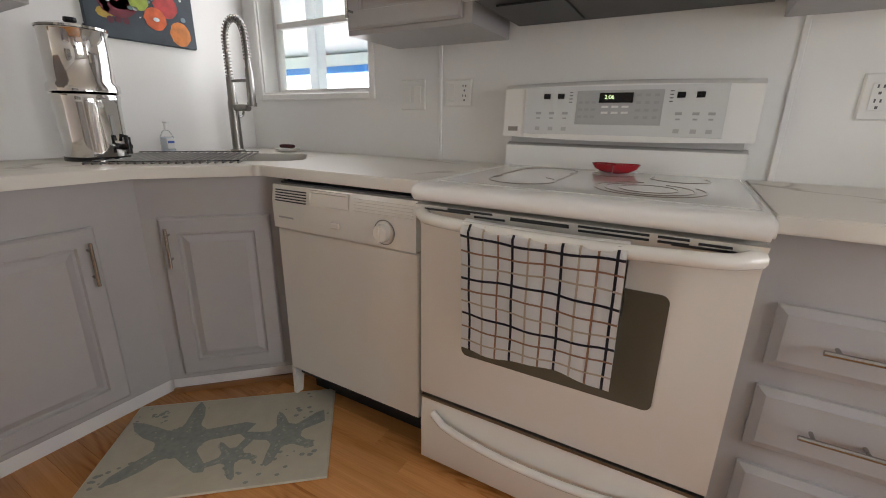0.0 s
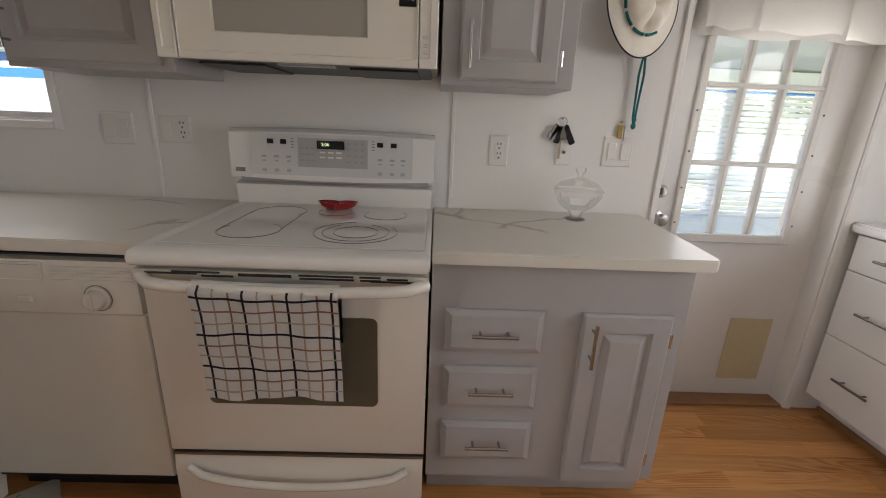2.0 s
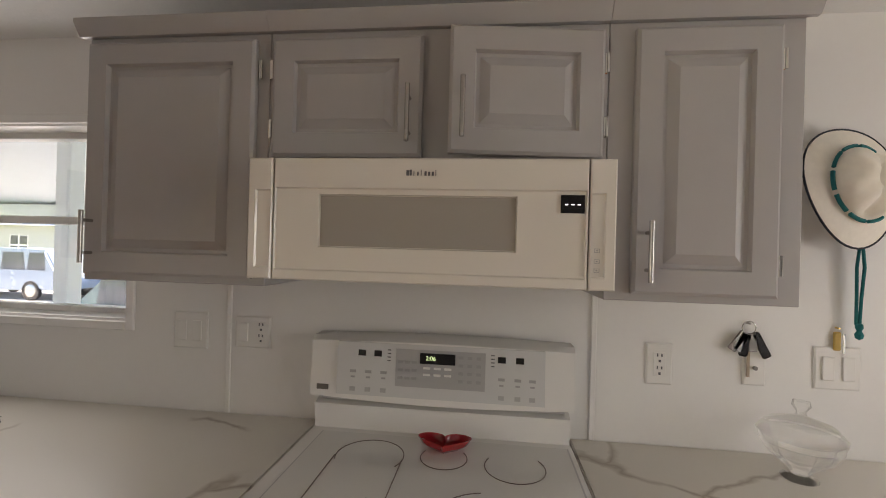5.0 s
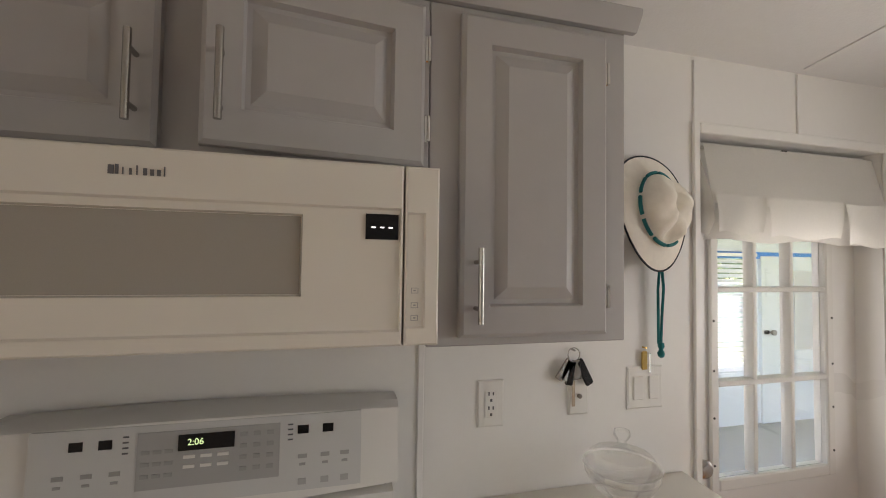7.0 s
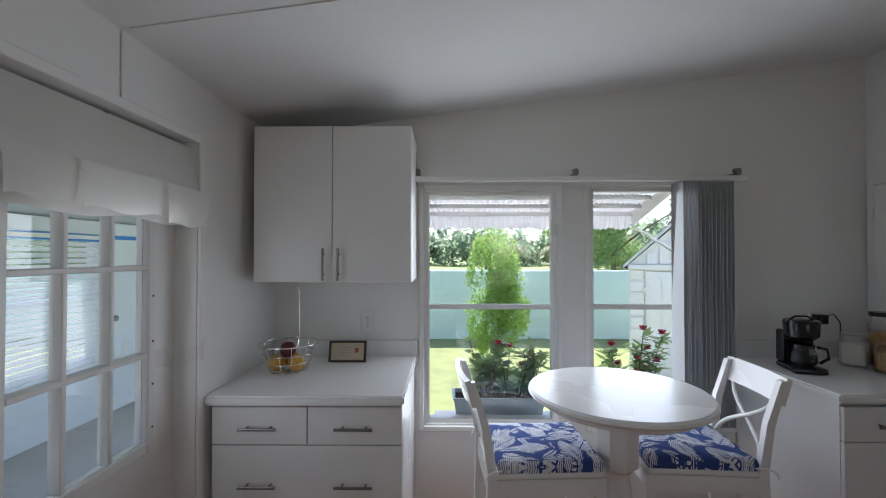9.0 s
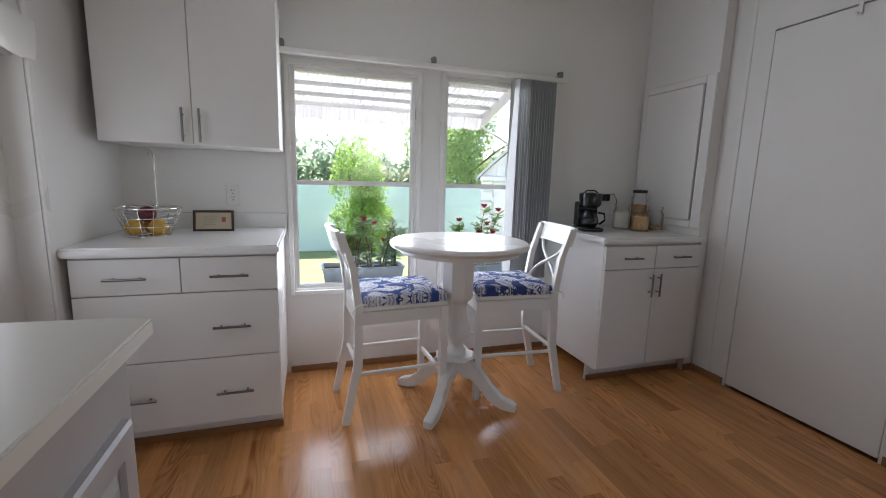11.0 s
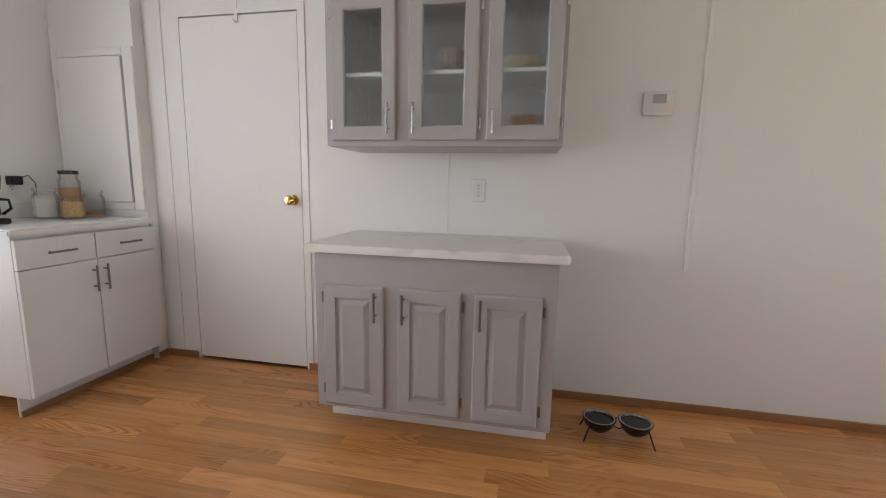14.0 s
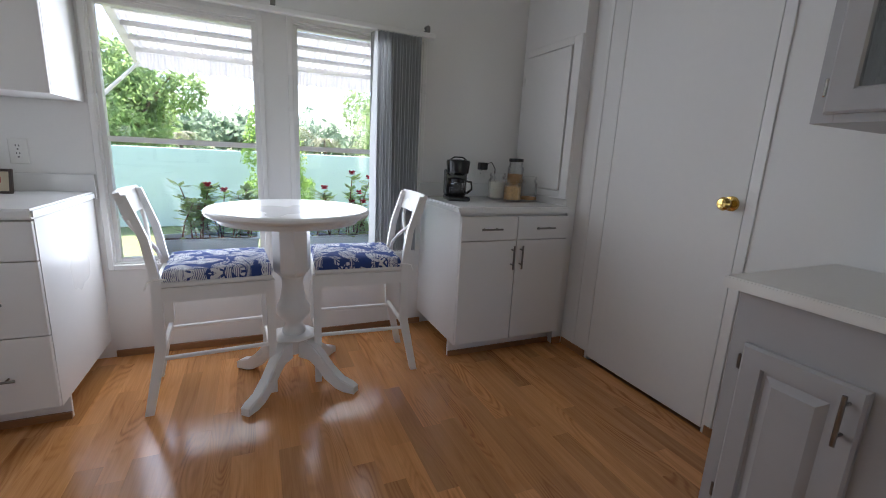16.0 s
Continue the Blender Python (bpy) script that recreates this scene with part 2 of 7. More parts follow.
CHROME = material("polished_steel", (0.72, 0.71, 0.69), 0.05, metal=1.0, grain=0.02)
BRASS = material("brass", (0.62, 0.42, 0.13), 0.14, metal=1.0, grain=0.05)
QUARTZ = quartz("veined_quartz", 0.85)
QUARTZPALE = quartz("pale_quartz", 0.3, (0.80, 0.78, 0.74))
OAK = oak()
OAKBASE = material("oak_baseboard", (0.30, 0.145, 0.06), 0.4, grain=0.2, scale=14, stretch=(1, 1, 12))
CUSHION = leaf_cloth()
GLASS = glass("clear_glass")
REED = glass("ribbed_glass", (0.92, 0.95, 0.94), 0.18, 1.45, 0.9)
CRYSTAL = glass("cut_crystal", (0.98, 0.99, 0.98), 0.02, 1.3)
CRYSTAL.node_tree.nodes["Principled BSDF"].inputs["Alpha"].default_value = 0.4
RED = material("red_glaze", (0.36, 0.012, 0.02), 0.14, coat=0.5)
CLOTH = material("white_cloth", (0.93, 0.915, 0.89), 0.92, grain=0.03, scale=200, bump=0.06, bscale=900)
TEAL = material("teal_ribbon", (0.0, 0.16, 0.17), 0.7, grain=0.1)
NAVY = material("black_edging", (0.015, 0.02, 0.03), 0.7)
TCHK, TBRN, TTAN = (material(k, c, 0.9, grain=0.12, scale=300) for k, c in (("black_weave", (0.03, 0.026, 0.035)), ("brown_weave", (0.40, 0.22, 0.14)), ("tan_weave", (0.62, 0.51, 0.40))))
DOORPAINT = material("satin_door_paint", (0.80, 0.79, 0.77), 0.55, grain=0.015, scale=30)
SHADE = material("linen_shade", (0.94, 0.925, 0.89), 0.95, grain=0.03, scale=150, bump=0.04, bscale=500)
VANE = material("gray_vertical_vane", (0.40, 0.41, 0.41), 0.6, grain=0.04)
PLASTIC = material("white_plastic", (0.78, 0.77, 0.74), 0.35, grain=0.01)
MATTAN = material("beige_mat", (0.50, 0.47, 0.38), 0.9, grain=0.10, scale=22, bump=0.15, bscale=500)
MATDOT = material("mat_speckle", (0.36, 0.375, 0.33), 0.9, grain=0.1, scale=80)
MATPALE = material("pale_mat_print", (0.62, 0.57, 0.46), 0.9, grain=0.1, scale=80)
MATBLUE = material("gray_blue_print", (0.265, 0.29, 0.265), 0.9, grain=0.22, scale=60)


def thin(m, share, color):
    """Lets some light through a thin sheet."""
    n, l = m.node_tree.nodes, m.node_tree.links
    t, mx = n.new("ShaderNodeBsdfTranslucent"), n.new("ShaderNodeMixShader")
    t.inputs["Color"].default_value, mx.inputs[0].default_value = (*color, 1), share
    l.new(n["Principled BSDF"].outputs[0], mx.inputs[1])
    l.new(t.outputs[0], mx.inputs[2])
    l.new(mx.outputs[0], n["Material Output"].inputs["Surface"])
    return m


thin(SHADE, 0.18, (0.9, 0.88, 0.84))
SLAT = thin(material("white_blind_slat", (0.80, 0.80, 0.80), 0.5, grain=0.02), 0.45, (0.85, 0.87, 0.9))


# ---- building blocks ----
def box(bm, x0, y0, z0, x1, y1, z1, bevel=0.0, seg=1):
    """Adds a box between two corners to bm, with rounded edges."""
    r = bmesh.ops.create_cube(bm, size=1.0)
    sx, sy, sz = x1 - x0, y1 - y0, z1 - z0
    bmesh.ops.transform(bm, matrix=Matrix.Translation(((x0 + x1) / 2, (y0 + y1) / 2, (z0 + z1) / 2)) @ Matrix.Diagonal((sx, sy, sz, 1)), verts=r["verts"])
    if bevel:
        edges = list({e for v in r["verts"] for e in v.link_edges})
        bmesh.ops.bevel(bm, geom=edges, offset=bevel, segments=seg, affect="EDGES", profile=0.5)
    return bm


def tube(bm, a, b, r0, r1=None, n=12, caps=True):
    """A tapered round bar from a to b."""
    a, b = Vector(a), Vector(b)
    r1 = r0 if r1 is None else r1
    q = (b - a).to_track_quat("Z", "Y")
    rings = [[bm.verts.new(p + q @ Vector((r * math.cos(6.2832 * k / n), r * math.sin(6.2832 * k / n), 0))) for k in range(n)] for p, r in ((a, r0), (b, r1))]
    for k in range(n):
        bm.faces.new((rings[0][k], rings[0][(k + 1) % n], rings[1][(k + 1) % n], rings[1][k]))
    if caps:
        bm.faces.new(rings[0][::-1])
        bm.faces.new(rings[1])
    return bm


def pipe(bm, pts, r, n=8, closed=False):
    """A round bar bent along points."""
    pts = [Vector(p) for p in pts]
    m = len(pts)
    rings = []
    ref = Vector((0.123, 0.456, 0.88)).normalized()
    for i, p in enumerate(pts):
        d = (pts[(i + 1) % m] - pts[i - 1]) if closed else (pts[min(i + 1, m - 1)] - pts[max(i - 1, 0)])
        d.normalize()
        u = d.cross(ref)
        if u.length < 0.05:
            u = d.cross(Vector((1, 0, 0)))
        u.normalize()
        w = d.cross(u)
        rr = r[i] if isinstance(r, (list, tuple)) else r
        rings.append([bm.verts.new(p + rr * (math.cos(6.2832 * k / n) * u + math.sin(6.2832 * k / n) * w)) for k in range(n)])
    for i in range(m if closed else m - 1):
        A, B = rings[i], rings[(i + 1) % m]
        for k in range(n):
            bm.faces.new((A[k], A[(k + 1) % n], B[(k + 1) % n], B[k]))
    if not closed:
        bm.faces.new(rings[0][::-1])
        bm.faces.new(rings[-1])
    return bm


def lathe(bm, profile, n=24, at=(0, 0, 0)):
    """A turned shape: (radius, height) pairs from bottom to top."""
    rings = []
    for r, z in profile:
        rings.append([bm.verts.new((at[0] + r * math.cos(6.2832 * k / n), at[1] + r * math.sin(6.2832 * k / n), at[2] + z)) for k in range(n)])
    for A, B in zip(rings, rings[1:]):
        for k in range(n):
            bm.faces.new((A[k], A[(k + 1) % n], B[(k + 1) % n], B[k]))
    if profile[0][0] > 1e-5:
        bm.faces.new(rings[0][::-1])
    if profile[-1][0] > 1e-5:
        bm.faces.new(rings[-1])
    bmesh.ops.remove_doubles(bm, verts=bm.verts, dist=1e-5)
    return bm


def prism(bm, outline, z0, z1, axis="z"):
    """A flat outline pushed through from z0 to z1 along an axis."""
    put = {"z": lambda a, b, c: (a, b, c), "y": lambda a, b, c: (a, c, b), "x": lambda a, b, c: (c, a, b)}[axis]
    lo, hi = [bm.verts.new(put(a, b, z0)) for a, b in outline], [bm.verts.new(put(a, b, z1)) for a, b in outline]
    n = len(outline)
    for k in range(n):
        bm.faces.new((lo[k], lo[(k + 1) % n], hi[(k + 1) % n], hi[k]))
    bm.faces.new(lo[::-1])
    bm.faces.new(hi)
    bmesh.ops.recalc_face_normals(bm, faces=bm.faces)
    return bm


def mesh_of(name, bm, mat, smooth=None):
    me = bpy.data.meshes.new(name)
    bmesh.ops.recalc_face_normals(bm, faces=bm.faces)
    bm.to_mesh(me)
    bm.free()
    me.materials.append(mat)
    if smooth:
        me.shade_smooth()
        me.set_sharp_from_angle(angle=radians(smooth))
    return me


def part(name, bm, mat, parent=None, label="", smooth=35, at=None):
    ob = new(name, mesh_of(name, bm, mat, smooth))
    if parent is not None:
        ob.parent = parent
    if at is not None:
        ob.matrix_basis = at
    if label:
        tagged(ob, label)
    return ob


def thing(name, m, label, category, group=""):
    ob = new(name)
    ob.matrix_basis = m
    return tagged(ob, label, category, group)


def setting(name, bm, mat, label, category, smooth=None):
    return tagged(part(name, bm, mat, smooth=smooth), label, category, kind="structure")


def B(*a, **k):
    return box(bmesh.new(), *a, **k)


def nested(loops):
    """A front built of nested rectangles (x0, z0, x1, z1, y), closed at the back."""
    bm = bmesh.new()
    rings = [[bm.verts.new(p) for p in ((x0, y, z0), (x1, y, z0), (x1, y, z1), (x0, y, z1))] for x0, z0, x1, z1, y in loops]
    for A, C in zip(rings, rings[1:]):
        for k in range(4):
            bm.faces.new((A[k], A[(k + 1) % 4], C[(k + 1) % 4], C[k]))
    bm.faces.new(rings[0][::-1])
    bm.faces.new(rings[-1])
    return bm


def ring_front(x0, z0, x1, z1, steps):
    """A mitred door frame: nested rectangles (inset, y) that close on themselves round an opening."""
    bm = bmesh.new()
    rings = [[bm.verts.new(p) for p in ((x0 + i, y, z0 + i), (x1 - i, y, z0 + i), (x1 - i, y, z1 - i), (x0 + i, y, z1 - i))] for i, y in steps]
    for A, C in zip(rings, rings[1:] + rings[:1]):
        for k in range(4):
            bm.faces.new((A[k], A[(k + 1) % 4], C[(k + 1) % 4], C[k]))
    return bm


def inset(x0, z0, x1, z1, steps):
    return [(x0 + i, z0 + i, x1 - i, z1 - i, y) for i, y in steps]


def raised_panel(x0, z0, x1, z1, t=0.02, rail=0.055):
    return nested(inset(x0, z0, x1, z1, [(0, 0), (0, -t + 0.006), (0.007, -t), (rail, -t), (rail + 0.004, -t + 0.011), (rail + 0.012, -t + 0.011), (rail + 0.034, -t + 0.001)]))


def slab_front(x0, z0, x1, z1, t=0.018):
    return nested(inset(x0, z0, x1, z1, [(0, 0), (0, -t + 0.002), (0.002, -t)]))


def bevel_front(x0, z0, x1, z1, t=0.02):
    return nested(inset(x0, z0, x1, z1, [(0, 0), (0, -t + 0.009), (0.012, -t + 0.004), (0.017, -t)]))


def bar_handle(parent, x, z, y, length, upright, mat=None, r=0.0055, out=0.03):
    """A round bar on two posts, standing off the front at y."""
    bm = bmesh.new()
    h, p = length / 2, length / 2 * 0.62
    ends = [((x, y - out, z - h), (x, y - out, z + h))] if upright else [((x - h, y - out, z), (x + h, y - out, z))]
    tube(bm, *ends[0], r, n=10)
    for s in (-p, p):
        q = (x, y, z + s) if upright else (x + s, y, z)
        tube(bm, q, (q[0], y - out, q[2]), r * 0.75, n=8)
    return part("handle", bm, mat or STEEL, parent, "brushed steel bar handle", 40)


def hinge(parent, x, z, y, mat=None):
    bm = B(x - 0.003, y - 0.004, z - 0.024, x + 0.005, y, z + 0.024, bevel=0.002)
    tube(bm, (x + 0.005, y - 0.004, z - 0.022), (x + 0.005, y - 0.004, z + 0.022), 0.0032, n=8)
    return part("hinge", bm, mat or CHROME, parent, "small exposed metal hinge")


NORTH, EAST, SOUTH = 0, -90, 180  # turn of things that stand against that wall
YN, XE, YS, XW, T = 1.64, 2.53, -1.735, -2.17, 0.14


def ceiling_z(y):
    return 2.145 + 0.13 * (YN - y)


# ---- the shell of the room ----
def wall_with_holes(name, along, face, thick, a0, a1, z0, z1, holes, label, slope=False):
    """A wall along x or y, its inner face at face; holes are (a0, z0, a1, z1)."""
    bm = bmesh.new()
    cuts = sorted({a0, a1, *[h[0] for h in holes], *[h[2] for h in holes]})
    zs = sorted({z0, z1, *[h[1] for h in holes], *[h[3] for h in holes]})
    for u, v in zip(cuts, cuts[1:]):
        for p, q in zip(zs, zs[1:]):
            if any(h[0] <= u and v <= h[2] and h[1] <= p and q <= h[3] for h in holes):
                continue
            lo, hi = sorted((face, face + thick))
            if along == "x":
                box(bm, u, lo, p, v, hi, q)
            else:
                box(bm, lo, u, p, hi, v, q)
    bmesh.ops.remove_doubles(bm, verts=bm.verts, dist=1e-4)
    return setting(name, bm, WALL, label, "wall")


WIN_N = (-2.06, 1.19, -1.35, 1.85)
DOOR_N = (1.0, -0.02, 1.79, 1.915)
WIN_E1, WIN_E2 = (0.055, 0.525, 0.80, 1.855), (-0.90, 0.525, -0.125, 1.87)
wall_with_holes("wall_north", "x", YN, T, -5.1, XE + T, -0.4, 2.35, [WIN_N, DOOR_N], "white painted panel wall behind the range")
wall_with_holes("wall_east", "y", XE, T, -4.2, YN, -0.4, 3.0, [WIN_E1, WIN_E2], "white painted wall with two sash windows")
wall_with_holes("wall_south", "x", YS, -0.1, -2.4, XE, -0.1, 2.9, [(0.925, -0.1, 1.685, 2.075)], "white painted panel wall with closet door")
wall_with_holes("wall_west", "y", XW, -0.1, 0.0, YN, -0.1, 2.5, [], "white painted wall behind the sink")
# the second opening is unseen, added to hold the southwest fill lamp
wall_with_holes("wall_west_far", "y", -5.0, -0.1, -4.2, YN, -0.1, 3.0, [(-1.3, 0.75, 0.3, 2.05), (-3.7, 0.7, -2.1, 2.1)], "plain white wall closing the next room")
wall_with_holes("wall_south_far", "x", -4.1, -0.1, -5.1, -2.4, -0.1, 3.0, [], "plain white wall closing the next room")
wall_with_holes("wall_next_room", "y", -2.4, 0.1, -4.1, YS - 0.1, -0.1, 3.0, [], "plain white wall closing the next room")
setting("wall_panel_corner", B(1.93, YS + 0.001, 0, XE - 0.001, -1.66, 2.70), WALL, "white boxed-out wall with a service panel", "wall")
bm = bmesh.new()
for q in ((0.80, YS - 0.75, -0.1, 1.8, YS - 0.7, 2.4), (0.75, YS - 0.75, -0.1, 0.80, YS - 0.1, 2.4), (1.8, YS - 0.75, -0.1, 1.85, YS - 0.1, 2.4), (0.75, YS - 0.75, 2.4, 1.85, YS - 0.1, 2.45)):
    box(bm, *q)
setting("closet_inside", bm, WALL, "plain closed closet behind the door", "wall")

bm = bmesh.new()
prism(bm, [(YN + 0.2, ceiling_z(YN + 0.2)), (-4.25, ceiling_z(-4.25)), (-4.25, ceiling_z(-4.25) + 0.1), (YN + 0.2, ceiling_z(YN + 0.2) + 0.1)], -5.2, XE + 0.16, "x")
r = bmesh.ops.create_cube(bm, size=1.0)
bmesh.ops.transform(bm, matrix=Matrix.Translation((1.40, (YN + YS) / 2, ceiling_z((YN + YS) / 2) - 0.001)) @ Matrix.Rotation(-math.atan(0.13), 4, "X") @ Matrix.Diagonal((0.007, 3.35, 0.006, 1)), verts=r["verts"])
setting("ceiling", bm, CEIL, "white textured sloping ceiling with a seam", "ceiling")
setting("subfloor", B(-5.1, -4.2, -0.14, XE, YN, -0.012), OAKBASE, "plain subfloor under the laminate", "floor")

# battens over the panel joints
bm = bmesh.new()
for x, z0, z1 in ((0.155, 0.91, 1.36), (-0.985, 0.91, 1.36), (0.985, 1.94, 2.13), (1.40, 1.94, 2.14)):
    box(bm, x - 0.008 if z0 < 1 else x - 0.003, YN - 0.006, z0, x + 0.008 if z0 < 1 else x + 0.003, YN, z1, 0.002)
setting("trim_north", bm, TRIM, "white battens over wall panel joints", "trim")
bm = bmesh.new()
for x, z0, z1, w in ((0.073, 0.88, 1.34, 0.005), (-1.138, 0.74, 2.57, 0.011), (1.30, 2.10, 2.57, 0.003)):
    box(bm, x - w, YS, z0, x + w, YS + 0.006, z1, 0.002)
setting("trim_south", bm, TRIM, "white battens over wall panel joints", "trim")
bm = bmesh.new()
for a in ((-2.4, YS, -0.5, YS + 0.012), (0.60, YS, 0.915, YS + 0.012), (1.70, YS, 1.918, YS + 0.012)):
    box(bm, a[0], a[1], 0, a[2], a[3], 0.045, 0.003)
box(bm, 1.918, YS + 0.012, 0, 1.93, -1.655, 0.045, 0.003)
setting("baseboard_south", bm, OAKBASE, "low oak-coloured baseboard strip", "baseboard")
setting("baseboard_east", B(XE - 0.012, -0.945, 0, XE, 0.835, 0.04, 0.003), OAKBASE, "low oak-coloured baseboard strip", "baseboard")
setting("baseboard_north", B(0.89, YN - 0.012, 0, 0.99, YN, 0.04, 0.003), OAKBASE, "low oak-coloured baseboard strip", "baseboard")


# ---- windows ----
def window_frame_parts(win, m_y, w, h, sash, frame_w=0.028, mid=True):
    """Frame, meeting rail and panes, in a local frame: x along, z up, y into the wall."""
    def bars(name, boxes, mat=TRIM):
        b = bmesh.new()
        for q in boxes:
            box(b, *q, bevel=0.003)
        return part(name, b, mat, win)
    f = frame_w
    bars("window_frame", [(0, m_y, 0, f, m_y + 0.05, h), (w - f, m_y, 0, w, m_y + 0.05, h), (f, m_y, 0, w - f, m_y + 0.05, f), (f, m_y, h - f, w - f, m_y + 0.05, h)])
    bars("meeting_rail", [(f, m_y + 0.005, sash - 0.014, w - f, m_y + 0.045, sash + 0.014)])
    for z0, z1, d in ((f, sash - 0.014, 0.02), (sash + 0.014, h - f, 0.03)):
        p = part("pane", B(f, m_y + d, z0, w - f, m_y + d + 0.004, z1), GLASS, win)
        p.visible_shadow = False


def casing(win, w, h, wide, proud=0.012, sill=0.0):
    b = bmesh.new()
    box(b, -wide, -proud, -wide, 0, 0.0, h + wide, 0.003)
    box(b, w, -proud, -wide, w + wide, 0.0, h + wide, 0.003)
    box(b, 0, -proud, h, w, 0.0, h + wide, 0.003)
    part("casing", b, TRIM, win)
    part("window_sill", B(0, -proud - sill, -wide, w, 0.0, 0.0, 0.003), TRIM, win)


def reveal(win, w, h, depth):
    b = bmesh.new()
    for q in ((0, 0, 0, 0.008, depth, h), (w - 0.008, 0, 0, w, depth, h), (0.008, 0, h - 0.008, w - 0.008, depth, h), (0.008, 0, 0, w - 0.008, depth, 0.008)):
        box(b, *q)
    part("reveal", b, TRIM, win)


def make_window(name, m, w, h, sash, depth, wide, label, sill=0.0):
    win = tagged(thing(name, m, label, "window"), kind="structure")
    reveal(win, w, h, T)
    window_frame_parts(win, depth, w, h, sash)
    casing(win, w, h, wide, sill=sill)
    return win


make_window("window_1", pose(WIN_N[0], YN, WIN_N[1]), 0.71, 0.66, 0.335, 0.085, 0.03, "white framed single-hung kitchen window beside the sink")
make_window("window_2", pose(XE, WIN_E1[2], WIN_E1[1], 0, 0, EAST), 0.745, 1.315, 0.655, 0.02, 0.028, "tall white single-hung window looking on the garden", 0.01)
make_window("window_3", pose(XE, WIN_E2[2], WIN_E2[1], 0, 0, EAST), 0.775, 1.335, 0.655, 0.02, 0.028, "tall white single-hung window with a drawn-back blind", 0.01)

# ---- north door with nine panes ----
door = tagged(thing("door_1", pose(1.0, YN + 0.085, 0), "white exterior door with nine glass panes", "door"), kind="structure")
gx0, gx1, gz0, gz1 = 0.145, 0.635, 0.815, 1.70
b = bmesh.new()
for q in ((0.004, 0, 0.01, gx0, 0.04, 1.91), (gx1, 0, 0.01, 0.786, 0.04, 1.91), (gx0, 0, 0.01, gx1, 0.04, gz0), (gx0, 0, gz1, gx1, 0.04, 1.91)):
    box(b, *q)
part("door_leaf", b, TRIM, door)
b = bmesh.new()
for q in ((gx0 - 0.025, -0.014, gz0 - 0.03, gx0 + 0.008, -0.0005, gz1), (gx1 - 0.008, -0.014, gz0 - 0.03, gx1 + 0.025, -0.0005, gz1), (gx0 + 0.008, -0.014, gz0 - 0.03, gx1 - 0.008, -0.0005, gz0 + 0.008)):
    box(b, *q, bevel=0.004)
part("glazing_frame", b, PLASTIC, door, "white plastic glazing frame with screws")
for k in (1, 2):
    x = gx0 + (gx1 - gx0) * k / 3
    part("muntin", B(x - 0.009, -0.01, gz0 + 0.008, x + 0.009, 0.03, gz1, bevel=0.003), PLASTIC, door)
for z in (1.125, 1.43):
    part("muntin", B(gx0 + 0.008, -0.012, z - 0.009, gx1 - 0.008, 0.032, z + 0.009, bevel=0.003), PLASTIC, door)
p = part("pane", B(gx0, 0.014, gz0, gx1, 0.018, gz1), GLASS, door)
p.visible_shadow = False
for z in (0.87, 1.02, 1.17, 1.33):
    for x in (gx0 - 0.014, gx1 + 0.014):
        part("screw", tube(bmesh.new(), (x, -0.0155, z), (x, -0.013, z), 0.004, n=8), DARK, door)
kn = bmesh.new()
lathe(kn, [(0.03, 0), (0.03, 0.008), (0.012, 0.012), (0.012, 0.03), (0.026, 0.04), (0.028, 0.055), (0.02, 0.064), (0, 0.066)], 20)
bmesh.ops.transform(kn, matrix=pose(0.052, 0, 0.885, 90), verts=kn.verts)
part("door_knob", kn, STEEL, door, "satin steel door knob")
kn = bmesh.new()
lathe(kn, [(0.028, 0), (0.028, 0.008), (0.022, 0.016), (0.0, 0.017)], 20)
box(kn, -0.004, -0.016, 0.016, 0.004, 0.016, 0.03, 0.002)
bmesh.ops.transform(kn, matrix=pose(0.052, 0, 1.0, 90), verts=kn.verts)
part("deadbolt", kn, STEEL, door, "satin steel deadbolt with thumb turn")
part("pet_patch", B(0.50, -0.004, 0.10, 0.70, -0.0004, 0.42), material("yellowed_paint", (0.66, 0.58, 0.38), 0.5, grain=0.05), door, "yellowed patch where something was removed")
part("threshold", B(0, -0.085, 0.0, 0.79, 0.05, 0.012, bevel=0.003), OAKBASE, door)
b = bmesh.new()
for q in ((-0.024, -0.097, 0, 0.0, -0.085, 1.94), (0.79, -0.097, 0, 0.825, -0.085, 1.94), (0.0, -0.097, 1.908, 0.79, -0.085, 1.94)):
    box(b, *q, bevel=0.003)
part("casing", b, TRIM, door)
b = bmesh.new()
for q in ((0, -0.085, 0.0, 0.004, 0.055, 1.915), (0.786, -0.085, 0.0, 0.79, 0.055, 1.915), (0.004, -0.085, 1.911, 0.786, 0.055, 1.915)):
    box(b, *q)
part("jamb", b, TRIM, door)

# ---- closet door ----
door = tagged(thing("door_2", pose(1.685, YS, 0, 0, 0, SOUTH), "plain white flush closet door with brass knob", "door"), kind="structure")
part("door_leaf", B(0.006, -0.004, 0.018, 0.753, 0.03, 2.065, bevel=0.002), DOORPAINT, door)
kn = bmesh.new()
lathe(kn, [(0.032, 0), (0.03, 0.008), (0.012, 0.012), (0.011, 0.03), (0.025, 0.04), (0.028, 0.055), (0.02, 0.066), (0, 0.068)], 24)
bmesh.ops.transform(kn, matrix=pose(0.70, -0.004, 1.04, 90), verts=kn.verts)
part("door_knob", kn, BRASS, door, "polished brass door knob")
for z in (0.42, 1.03, 1.72):
    part("hinge", tube(bmesh.new(), (0.004, -0.006, z - 0.04), (0.004, -0.006, z + 0.04), 0.005, n=8), PLASTIC, door)
b = bmesh.new()
